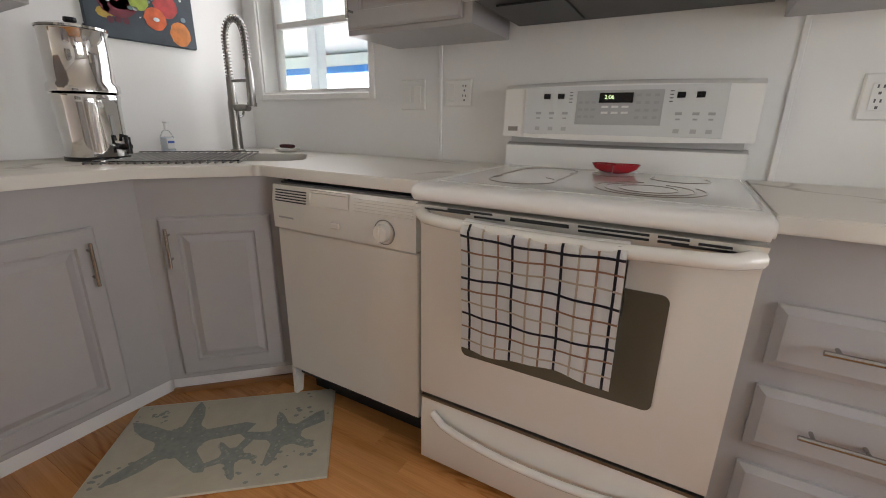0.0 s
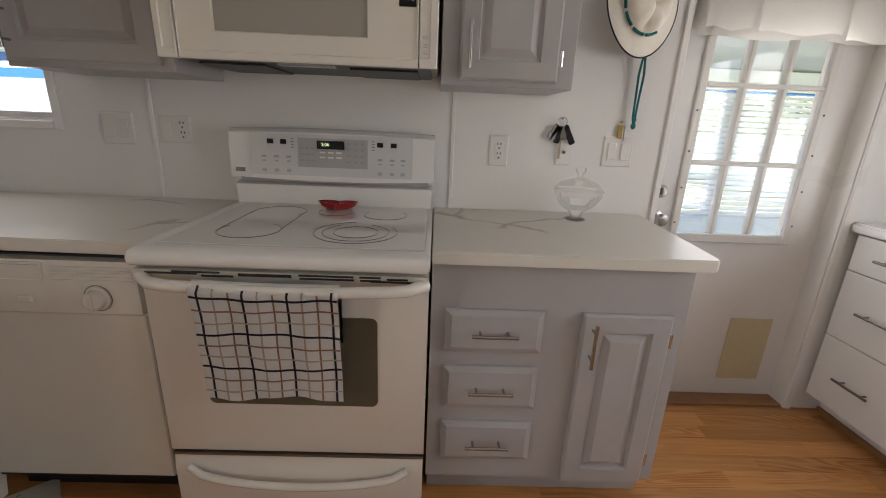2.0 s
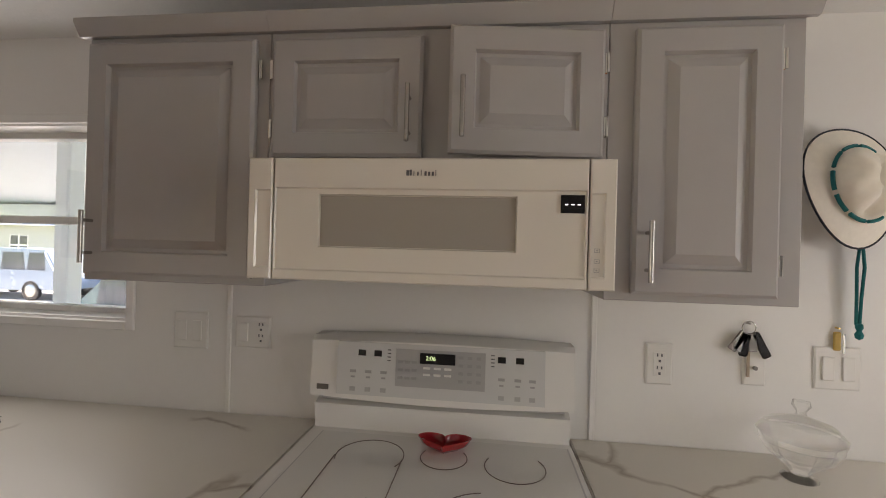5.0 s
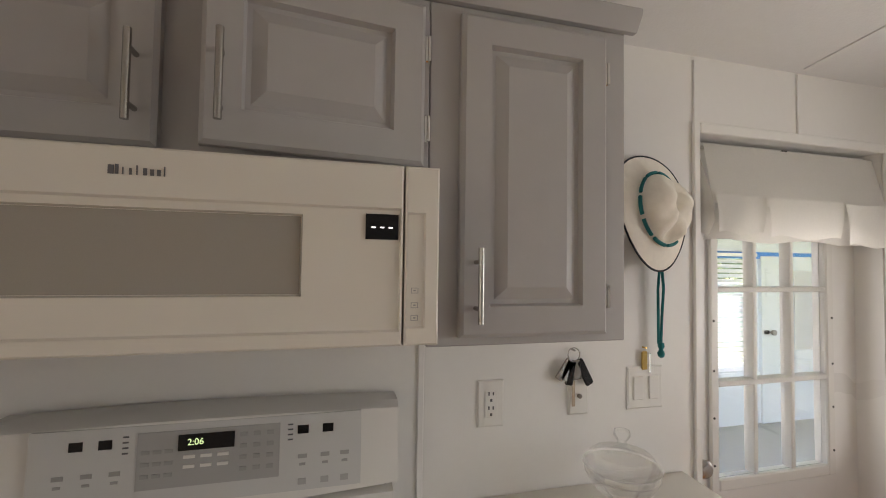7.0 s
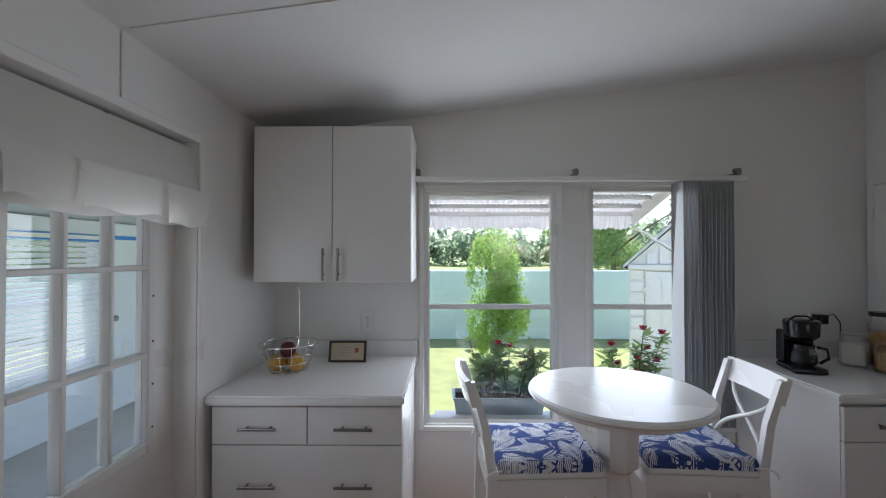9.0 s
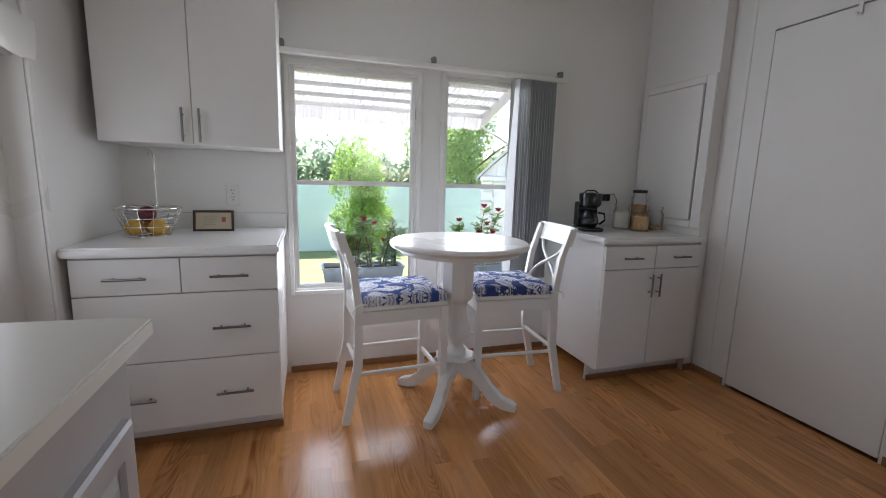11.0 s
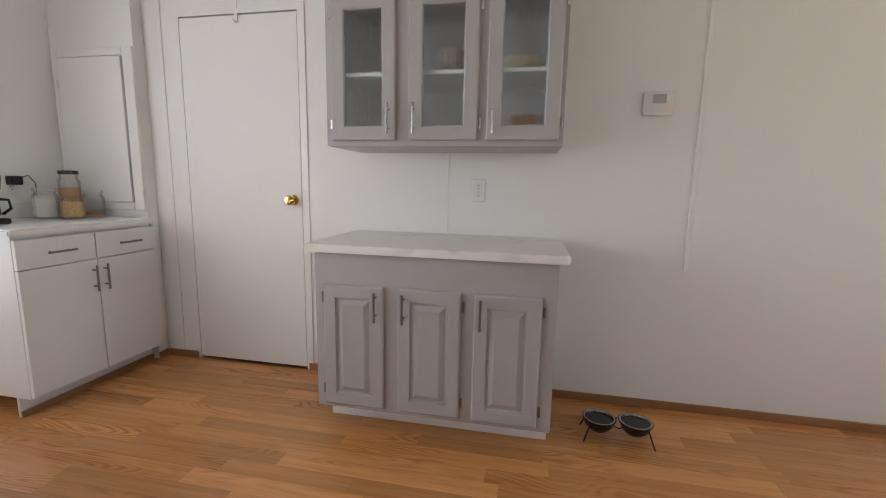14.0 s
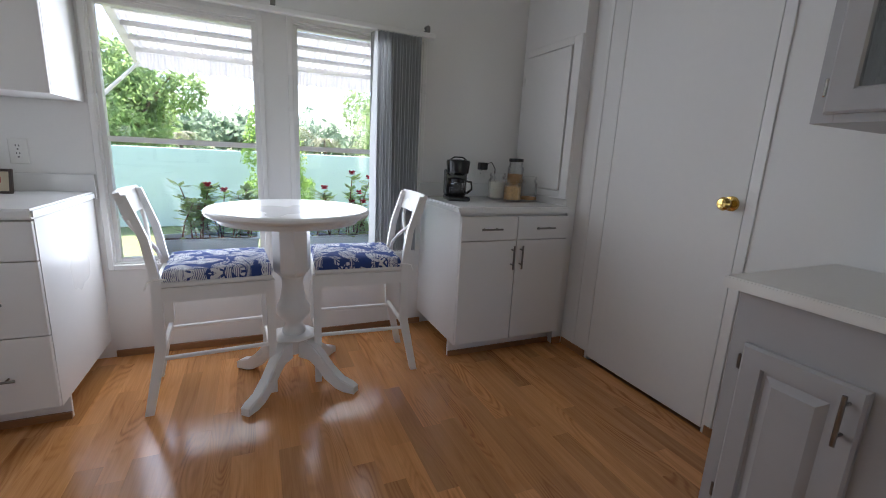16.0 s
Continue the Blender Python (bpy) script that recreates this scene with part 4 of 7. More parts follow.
on_panel("panel_face", 0.082, -0.067, RW - 0.082, 0.083, PANELPALE)
for k in range(3):
    x0, x1 = 0.255 + 0.085 * k, 0.255 + 0.085 * (k + 1)
    on_panel("key_field", x0, -0.035, x1, 0.07, PANELGRAY, 0.002)
for x in (0.155, 0.202, 0.555, 0.605):
    on_panel("display", x - 0.011, 0.045, x + 0.011, 0.062, BLACK, 0.001)
on_panel("clock", 0.325, 0.032, 0.425, 0.062, BLACK, 0.0045, label="black clock display")
for x in (0.13, 0.175, 0.22, 0.555, 0.60, 0.64):
    for z, w, h in ((0.0, 0.009, 0.004), (-0.016, 0.006, 0.0025), (-0.05, 0.008, 0.006)):
        on_panel("print_bar", x - w, z - h, x + w, z + h, FAINT if z > -0.04 else PANELGRAY, 0.001)
for x in (0.235, 0.53):
    for z in (0.065, 0.055, 0.045, 0.035):
        on_panel("print_bar", x - 0.005, z - 0.0015, x + 0.005, z + 0.0015, PRINT, 0.001)
for r_ in range(4):
    for q in range(3):
        on_panel("key", 0.435 + 0.025 * q, 0.05 - 0.022 * r_, 0.448 + 0.025 * q, 0.058 - 0.022 * r_, FAINT, 0.0035)
        if r_ < 3:
            on_panel("key", 0.262 + 0.02 * q, 0.03 - 0.022 * r_, 0.276 + 0.02 * q, 0.037 - 0.022 * r_, FAINT, 0.0035)
            if r_ > 0:
                on_panel("key", 0.335 + 0.03 * q, 0.035 - 0.018 * r_, 0.355 + 0.03 * q, 0.041 - 0.018 * r_, PLASTIC, 0.0045)
part("badge", B(0.02, 1.5455, 1.04, 0.055, 1.552, 1.055), NICKEL, bg, "small metal badge")


def words(name, text, size, mat, parent, m, depth=0.0005, label=""):
    cu = bpy.data.curves.new(name, "FONT")
    cu.body, cu.size, cu.extrude, cu.align_x, cu.align_y = text, size, depth, "CENTER", "CENTER"
    ob = new(name, cu)
    ob.data.materials.append(mat)
    ob.parent, ob.matrix_basis = parent, m
    if label:
        tagged(ob, label)
    return ob


words("clock_digits", "2:06", 0.017, glow("green_digits", (0.70, 1.0, 0.50), 0.22), bg, P @ pose(0.356, -0.008, 0.048, 90), label="pale green clock digits")

# ---- microwave over the range ----
mw = thing("microwave", pose(-0.670, 1.203, 1.385), "cream over-range microwave with gray window", "microwave")
part("body", B(0, 0.02, 0.014, 0.758, YN - 1.205, 0.257, bevel=0.002), CREAM, mw)
part("left_trim", nested([(0, 0, 0.054, 0.257, 0.02), (0, 0, 0.054, 0.257, 0.003), (0.003, 0.003, 0.051, 0.254, 0), (0.016, 0.024, 0.051, 0.190, 0), (0.019, 0.027, 0.0505, 0.187, 0.004)]), CREAM, mw)
d = part("door", nested([(0.057, 0, 0.705, 0.257, 0.02), (0.057, 0, 0.705, 0.257, 0.003), (0.06, 0.003, 0.702, 0.254, 0), (0.06, 0.02, 0.702, 0.195, 0), (0.062, 0.023, 0.70, 0.192, 0.005), (0.155, 0.07, 0.568, 0.182, 0.005), (0.157, 0.072, 0.566, 0.18, 0.012)]), CREAM, mw)
part("window", B(0.158, 0.0105, 0.073, 0.565, 0.0125, 0.179), MWGLASS, d, "gray glass window")
part("right_trim", nested([(0.708, 0, 0.758, 0.257, 0.02), (0.708, 0, 0.758, 0.257, 0.003), (0.711, 0.003, 0.755, 0.254, 0), (0.711, 0.024, 0.738, 0.190, 0), (0.7115, 0.027, 0.735, 0.187, 0.004)]), CREAM, mw)
part("display", B(0.652, 0.0025, 0.150, 0.698, 0.0055, 0.186), BLACK, d, "small black display")
for x in (0.660, 0.672, 0.684):
    part("segment", B(x, 0.0018, 0.166, x + 0.006, 0.003, 0.168), glow("white_segments", (0.9, 0.95, 1.0), 0.4), d)
for k, (ew, eh) in enumerate(((0.009, 0.011), (0.005, 0.012), (0.002, 0.009), (0.004, 0.008), (0.002, 0.012), (0.006, 0.009), (0.006, 0.008), (0.006, 0.008), (0.002, 0.012))):
    x = 0.342 + 0.0075 * k
    part("mark", B(x, -0.0012, 0.221, x + ew * 0.7, 0.0005, 0.221 + eh), PRINT, d)
for z in (0.035, 0.053, 0.074):
    bt = bmesh.new()
    for q in ((0.718, z, 0.7285, z + 0.0008), (0.718, z + 0.0072, 0.7285, z + 0.008), (0.718, z, 0.7188, z + 0.008), (0.7277, z, 0.7285, z + 0.008), (0.7215, z + 0.003, 0.725, z + 0.005)):
        box(bt, q[0], 0.003, q[1], q[2], 0.0045, q[3])
    part("button", bt, FAINT, mw)
part("underside", B(0.02, 0.03, 0.004, 0.738, 0.40, 0.0135), DARK, mw, "dark vent underside")
for x0, x1 in ((0.06, 0.25), (0.50, 0.70)):
    part("filter", B(x0, 0.10, -0.002, x1, 0.36, 0.0035), DARK, mw)
part("lamp_lens", B(0.30, 0.06, -0.001, 0.46, 0.10, 0.0035), PANELGRAY, mw)
part("vent_lip", B(0.03, 0.021, 0.002, 0.728, 0.029, 0.0135), NICKEL, mw)

# ---- checked towel over the oven handle ----
tw = thing("dish_towel", pose(-0.668, 0, 0), "white checked dish towel with black and brown lines", "towel")
def towel_y(x, z):
    return 0.9175 + 0.022 * (0.815 - z) / 0.31 + 0.0035 * math.sin(x * 55 + z * 8) - 0.002 * math.sin(z * 40)
b = bmesh.new()
nx, nz = 28, 26
def towel_col(x):
    tip = 0.843 - 0.012 * math.sin(3.14159 * x / RW)
    pts = [(0.955, tip - 0.16 - 0.01 * math.sin(x * 30)), (0.955, tip - 0.02), (0.953, tip + 0.004), (0.942, tip + 0.012), (0.926, tip + 0.004)]
    bot = 0.505 + 0.008 * math.sin(x * 20) + 0.004 * (x - 0.3)
    for k in range(nz):
        z = tip - 0.012 - (tip - 0.012 - bot) * k / (nz - 1)
        pts.append((towel_y(x, z), z))
    return pts
cols = []
for k in range(nx + 1):
    x = 0.162 + 0.368 * k / nx
    cols.append([b.verts.new((x, y, z)) for y, z in towel_col(x)])
for P_, Q_ in zip(cols, cols[1:]):
    for u in range(len(P_) - 1):
        b.faces.new((P_[u], P_[u + 1], Q_[u + 1], Q_[u]))
bmesh.ops.solidify(b, geom=b.faces, thickness=0.003)
part("cloth", b, CLOTH, tw, smooth=60)
for k in range(10):
    x = 0.185 + 0.0365 * k
    mat_ = (TCHK, TTAN, TBRN)[k % 3]
    wd = 0.0030 if k % 3 == 0 else 0.0024
    b = bmesh.new()
    va = []
    for y, z in towel_col(x)[4:]:
        va.append((b.verts.new((x - wd, y - 0.0012, z)), b.verts.new((x + wd, y - 0.0012, z))))
    for p_, q_ in zip(va, va[1:]):
        b.faces.new((p_[0], q_[0], q_[1], p_[1]))
    bmesh.ops.solidify(b, geom=b.faces, thickness=0.0006)
    part("woven_line", b, mat_, tw, smooth=60)
for k in range(9):
    mat_ = (TCHK, TBRN, TTAN)[k % 3]
    z = 0.808 - 0.0345 * k
    wd = 0.003 if k % 3 == 0 else 0.0022
    b = bmesh.new()
    va = []
    for i in range(41):
        x = 0.1625 + 0.367 * i / 40
        zz = z + 0.004 * math.sin(x * 14 + k)
        y = towel_y(x, zz) - 0.0016
        va.append((b.verts.new((x, y, zz - wd)), b.verts.new((x, y, zz + wd))))
    for p_, q_ in zip(va, va[1:]):
        b.faces.new((p_[0], q_[0], q_[1], p_[1]))
    bmesh.ops.solidify(b, geom=b.faces, thickness=0.0006)
    part("woven_line", b, mat_, tw, smooth=60)


# ---- white cabinets on the east wall ----
def flat_base(m, w, d, fronts, label, top=0.872):
    c = thing("base_cabinet", m, label, "cabinet", "white base cabinets")
    part("body", B(0, 0.012, 0.10, w, d, top), WHITE, c)
    part("side_panel", B(-0.0005, 0.0005, 0.10, 0.0015, 0.0118, top), WHITE, c)
    part("side_panel", B(w - 0.0015, 0.0005, 0.10, w + 0.0005, 0.0118, top), WHITE, c)
    part("plinth", B(0.0, 0.075, 0, w, 0.09, 0.0995), WHITE, c)
    part("base_strip", B(0.0, 0.062, 0, w, 0.0745, 0.03), OAKBASE, c, "oak-coloured base strip")
    for name, x0, z0, x1, z1, handles in fronts:
        fr = part(name, slab_front(x0, z0, x1, z1), WHITE, c, smooth=None)
        for hx, hz, up, ln in handles:
            bar_handle(fr, hx, hz, -0.018, ln, up, NICKEL)
    return c


flat_base(pose(1.872, 1.616, 0, 0, 0, EAST), 0.763, XE - 1.873,
          [("drawer_front", 0.002, 0.716, 0.383, 0.866, [(0.195, 0.787, False, 0.15)]), ("drawer_front", 0.387, 0.716, 0.761, 0.866, [(0.575, 0.787, False, 0.15)]),
           ("drawer_front", 0.002, 0.417, 0.761, 0.712, [(0.195, 0.56, False, 0.15), (0.575, 0.56, False, 0.15)]), ("drawer_front", 0.002, 0.108, 0.761, 0.413, [(0.195, 0.255, False, 0.15), (0.575, 0.255, False, 0.15)])],
          "white flat-front base cabinet with wide drawers")
counter_top("countertop", [(1.832, 0.841), (1.832, 1.638), (XE - 0.02, 1.638), (XE - 0.02, 0.841)], 0.875, 0.915, LAMIN, "white laminate countertop with rounded front", bevel=0.008)
setting("backsplash_1", B(XE - 0.0195, 0.835, 0.877, XE - 0.001, 1.636, 1.0, bevel=0.003), LAMIN, "white laminate backsplash", "backsplash")
flat_base(pose(1.905, -0.925, 0, 0, 0, EAST), 0.73, XE - 1.906,
          [("drawer_front", 0.002, 0.722, 0.363, 0.86, [(0.182, 0.79, False, 0.13)]), ("drawer_front", 0.367, 0.722, 0.728, 0.86, [(0.547, 0.79, False, 0.13)]),
           ("door", 0.002, 0.106, 0.363, 0.718, [(0.335, 0.62, True, 0.14)]), ("door", 0.367, 0.106, 0.728, 0.718, [(0.395, 0.62, True, 0.14)])],
          "white flat-front base cabinet with two doors")
counter_top("countertop", [(1.878, -1.658), (1.878, -0.905), (XE - 0.02, -0.905), (XE - 0.02, -1.658)], 0.875, 0.912, LAMIN, "white laminate countertop in the corner", bevel=0.008)
setting("backsplash_2", B(XE - 0.0195, -1.658, 0.877, XE - 0.001, -0.90, 1.0, bevel=0.003), LAMIN, "white laminate backsplash", "backsplash")

c = thing("wall_cabinet", pose(2.156, 1.582, 1.345, 0, 0, EAST), "white flat-front two-door wall cabinet", "cabinet")
part("body", B(0, 0.0005, 0, 0.742, XE - 2.157, 0.735), WHITE, c)
# dark strip paints the shade in the gap between the two doors
part("gap_shade", B(0.3696, -0.005, 0.001, 0.3724, 0.0002, 0.734), DARK, c)
for x0, x1, hx in ((0.001, 0.3695, 0.335), (0.3725, 0.741, 0.405)):
    dr = part("door", slab_front(x0, 0.0, x1, 0.735), WHITE, c, smooth=None)
    bar_handle(dr, hx, 0.085, -0.018, 0.15, True, NICKEL)

# ---- gray buffet on the south wall ----
c = thing("base_cabinet", pose(0.56, -1.17, 0, 0, 0, SOUTH), "gray buffet base cabinet with three raised-panel doors", "cabinet")
part("body", B(0, 0.0005, 0.12, 1.05, 0.564, 0.843), GRAY, c)
part("plinth", B(0.0, 0.14, 0, 1.046, 0.16, 0.119), TRIM, c, "white painted plinth")
for x0, x1, side in ((0.045, 0.322, "r"), (0.386, 0.661, "l"), (0.716, 0.992, "l")):
    dr = part("door", raised_panel(x0, 0.142, x1, 0.702), GRAY, c, smooth=20)
    bar_handle(dr, x1 - 0.03 if side == "r" else x0 + 0.03, 0.62, -0.02, 0.13, True, NICKEL)
    for z in (0.21, 0.64):
        hinge(dr, x1 + 0.006 if side == "l" else x0 - 0.012, z, -0.002, NICKEL)
counter_top("countertop", [(0.597, -1.138), (0.597, YS + 0.002), (-0.53, YS + 0.002), (-0.53, -1.155), (-0.513, -1.138)], 0.845, 0.88, QUARTZPALE, "plain pale quartz top on the gray buffet")
DZ = (0.023, 0.638)
upper_cabinet(pose(0.566, -1.345, 1.312, 0, 0, SOUTH), 1.05, -1.345 - YS, 0.683,
              [(0.033, DZ[0], 0.331, DZ[1], "r", 0.113), (0.39, DZ[0], 0.694, DZ[1], "l", 0.113), (0.731, DZ[0], 1.033, DZ[1], "l", 0.113)],
              "gray wall cabinet with three rain-glass doors", "gray wall cabinets", True, True, (0.31,))

# ---- round pedestal table ----
tb = thing("pedestal_table", pose(1.985, -0.055, 0, 0, 0, 4), "round white counter-height pedestal table", "table")
part("tabletop", lathe(bmesh.new(), [(0.0, 0.866), (0.355, 0.866), (0.366, 0.872), (0.372, 0.882), (0.37, 0.892), (0.36, 0.9), (0.0, 0.9)], 64), TRIM, tb)
part("apron", lathe(bmesh.new(), [(0.30, 0.838), (0.315, 0.838), (0.318, 0.866), (0.0, 0.8661)], 48), TRIM, tb)
b = bmesh.new()
lathe(b, [(0.06, 0.565), (0.084, 0.588), (0.088, 0.60), (0.088, 0.839)], 8)
part("column_block", b, TRIM, tb, smooth=20)
part("column", lathe(bmesh.new(), [(0.052, 0.16), (0.052, 0.262), (0.056, 0.272), (0.056, 0.285), (0.044, 0.298), (0.042, 0.318), (0.05, 0.334), (0.064, 0.35), (0.080, 0.372), (0.083, 0.395), (0.075, 0.415), (0.064, 0.435), (0.055, 0.475), (0.050, 0.52), (0.052, 0.55), (0.06, 0.564)], 32), TRIM, tb, smooth=60)
part("collar", lathe(bmesh.new(), [(0.05, 0.243), (0.11, 0.246), (0.118, 0.255), (0.10, 0.262), (0.05, 0.263)], 8), TRIM, tb, smooth=20)
for k in range(4):
    b = bmesh.new()
    prof_t = [(0.04, 0.25), (0.10, 0.235), (0.16, 0.185), (0.22, 0.115), (0.28, 0.065), (0.33, 0.05), (0.355, 0.035), (0.355, 0.0)]
    prof_b = [(0.04, 0.14), (0.10, 0.135), (0.14, 0.105), (0.19, 0.05), (0.25, 0.012), (0.29, 0.0)]
    prism(b, prof_t + prof_b[::-1], -0.026, 0.026, "y")
    bmesh.ops.bevel(b, geom=[e for e in b.edges if abs(e.verts[0].co.y - e.verts[1].co.y) < 1e-4], offset=0.005, segments=2, affect="EDGES")
    part("leg", b, TRIM, tb, smooth=50, at=pose(0, 0, 0, 0, 0, 45 + 90 * k))


# ---- counter-height chairs ----
def make_chair(m, label):
    """Local: faces -y (front), back at +y; x across."""
    ch = thing("counter_chair", m, label, "chair", "chairs at the round table")
    w, d, zs = 0.182, 0.225, 0.60
    part("seat", B(-w - 0.012, -d - 0.01, zs - 0.025, w + 0.012, d + 0.005, zs, bevel=0.008, seg=2), TRIM, ch)
    for s in (-1, 1):
        part("side_rail", B(s * w - 0.012, -d + 0.02, zs - 0.09, s * w + 0.012, d - 0.02, zs - 0.0255), TRIM, ch)
        b = bmesh.new()
        prism(b, [(-d - 0.018 + 0.004, 0), (-d + 0.014 + 0.004, 0), (-d + 0.02, zs - 0.026), (-d - 0.02, zs - 0.026)], s * (w - 0.004) - 0.018, s * (w - 0.004) + 0.018, "x")
        part("front_leg", b, TRIM, ch)
        b = bmesh.new()
        prism(b, [(d + 0.045, 0), (d + 0.08, 0), (d + 0.02, 0.30), (d + 0.012, 0.60), (d + 0.035, 0.78), (d + 0.085, 0.965), (d + 0.062, 0.965), (d + 0.005, 0.79), (d - 0.025, 0.60), (d - 0.022, 0.30)], s * (w - 0.002) - 0.016, s * (w - 0.002) + 0.016, "x")
        part("back_leg", b, TRIM, ch)
        part("side_stretcher", B(s * w - 0.007, -d + 0.012, 0.246, s * w + 0.009, d - 0.004, 0.264, bevel=0.004), TRIM, ch)
    part("front_rail", B(-w + 0.015, -d - 0.012, zs - 0.09, w - 0.015, -d + 0.012, zs - 0.0255), TRIM, ch)
    part("back_rail", B(-w + 0.015, d - 0.012, zs - 0.09, w - 0.015, d + 0.006, zs - 0.0255), TRIM, ch)
    part("foot_rest", B(-w + 0.015, -d - 0.008, 0.19, w - 0.015, -d + 0.012, 0.215, bevel=0.004), TRIM, ch)
    part("back_stretcher", B(-w + 0.015, d - 0.015, 0.27, w - 0.015, d + 0.004, 0.29, bevel=0.004), TRIM, ch)
    b = bmesh.new()
    n = 10
    for k in range(n + 1):
        x = -w - 0.016 + (2 * w + 0.032) * k / n
        bow = 0.02 * (1 - (2 * k / n - 1) ** 2)
        for yy, zz in ((d + 0.050 + bow, 0.87), (d + 0.082 + bow, 0.975), (d + 0.104 + bow, 0.97), (d + 0.074 + bow, 0.865)):
            b.verts.new((x, yy, zz))
    b.verts.ensure_lookup_table()
    for k in range(n):
        for j in range(4):
            b.faces.new((b.verts[4 * k + j], b.verts[4 * k + 4 + j], b.verts[4 * k + 4 + (j + 1) % 4], b.verts[4 * k + (j + 1) % 4]))
    b.faces.new(b.verts[:4])
    b.faces.new(b.verts[-4:])
    part("top_rail", b, TRIM, ch, smooth=40)
    for s in (-1, 1):
        b = bmesh.new()
        pts = []
        for k in range(11):
            q = k / 10
            pts.append((s * (w - 0.03) * (1 - 2 * q) + s * 0.03 * math.sin(q * 6.28), d + 0.004 + 0.072 * q ** 1.2 + 0.006 * s, 0.63 + 0.25 * q))
        pipe(b, pts, 0.0095, 8)
        part("cross_slat", b, TRIM, ch, smooth=60)
    return ch


def make_cushion(m, label):
    cu = thing("seat_cushion", m, label, "cushion", "leaf-print chair cushions")
    b = bmesh.new()
    n = 22
    g = [[None] * (n + 1) for _ in range(n + 1)]
    for i in range(n + 1):
        for j in range(n + 1):
            u, v = 2 * i / n - 1, 2 * j / n - 1
            e = max(abs(u), abs(v))
            z = 0.048 + 0.016 * (1 - e ** 4) + 0.004 * math.sin(i * 1.7) * math.sin(j * 1.3)
            g[i][j] = b.verts.new((u * 0.192, v * 0.21, z))
    for i in range(n):
        for j in range(n):
            b.faces.new((g[i][j], g[i + 1][j], g[i + 1][j + 1], g[i][j + 1]))
    r = bmesh.ops.extrude_edge_only(b, edges=[e for e in b.edges if e.is_boundary])
    new_v = [v for v in r["geom"] if isinstance(v, bmesh.types.BMVert)]
    for v in new_v:
        v.co = (v.co.x * 1.03, v.co.y * 1.03, 0.028)
    r = bmesh.ops.extrude_edge_only(b, edges=[e for e in b.edges if e.is_boundary])
    low = [v for v in r["geom"] if isinstance(v, bmesh.types.BMVert)]
    for v in low:
        v.co = (v.co.x * 0.97, v.co.y * 0.97, 0.0)
    bmesh.ops.contextual_create(b, geom=[e for e in b.edges if e.is_boundary])
    part("pad", b, CUSHION, cu, smooth=70)
    for s in (-1, 1):
        b = bmesh.new()
        pipe(b, [(s * 0.19, 0.20, 0.012), (s * 0.215, 0.235, 0.022), (s * 0.228, 0.262, 0.016), (s * 0.222, 0.275, -0.015)], 0.004, 6)
        part("tie", b, CLOTH, cu, smooth=60)
    return cu


make_chair(pose(2.062, 0.285, 0, 0, 0, 3.5), "white wooden cross-back counter chair beside the round table")
make_chair(pose(2.095, -0.40, 0, 0, 0, 176.5), "white wooden cross-back counter chair by the corner cabinet")
make_cushion(pose(2.062, 0.265, 0.600, 0, 0, 3.5), "blue and white leaf-print seat cushion on the chair")
make_cushion(pose(2.095, -0.38, 0.600, 0, 0, 176.5), "blue and white leaf-print seat cushion on the chair")


# ---- things on and around the north counter ----
rd = thing("candy_dish", pose(0.625, 1.50, 0.912), "clear cut-glass lidded candy dish on the counter", "dish")
part("bowl", lathe(bmesh.new(), [(0.034, 0.0), (0.04, 0.004), (0.018, 0.014), (0.03, 0.03), (0.068, 0.06), (0.086, 0.09), (0.088, 0.108), (0.082, 0.108), (0.08, 0.092), (0.062, 0.066), (0.02, 0.04), (0.0, 0.038)], 14), CRYSTAL, rd, smooth=20)
part("lid", lathe(bmesh.new(), [(0.09, 0.1085), (0.092, 0.113), (0.07, 0.138), (0.035, 0.152), (0.012, 0.158), (0.01, 0.168), (0.02, 0.182), (0.018, 0.194), (0.0, 0.198)], 14), CRYSTAL, rd, smooth=20)
hd = thing("spoon_rest", pose(-0.262, 1.485, 0.9215), "red glazed heart-shaped spoon rest on the cooktop", "dish")
b = bmesh.new()
N = 36
rings = []
for s, z in ((0.55, 0.0), (0.85, 0.012), (1.0, 0.028), (0.96, 0.028), (0.78, 0.014), (0.5, 0.006)):
    rg_ = []
    for k in range(N):
        a = 6.2832 * k / N
        hx = 16 * math.sin(a) ** 3
        hy = 13 * math.cos(a) - 5 * math.cos(2 * a) - 2 * math.cos(3 * a) - math.cos(4 * a)
        rg_.append(b.verts.new((s * hx * 0.0046, s * hy * 0.003, z)))
    rings.append(rg_)
for P_, Q_ in zip(rings, rings[1:]):
    for k in range(N):
        b.faces.new((P_[k], P_[(k + 1) % N], Q_[(k + 1) % N], Q_[k]))
b.faces.new(rings[0][::-1])
b.faces.new(rings[-1])
part("dish", b, RED, hd, smooth=60)
part("white_spot", B(-0.016, -0.022, 0.0065, 0.018, -0.008, 0.0085, bevel=0.0008), PLASTIC, hd)

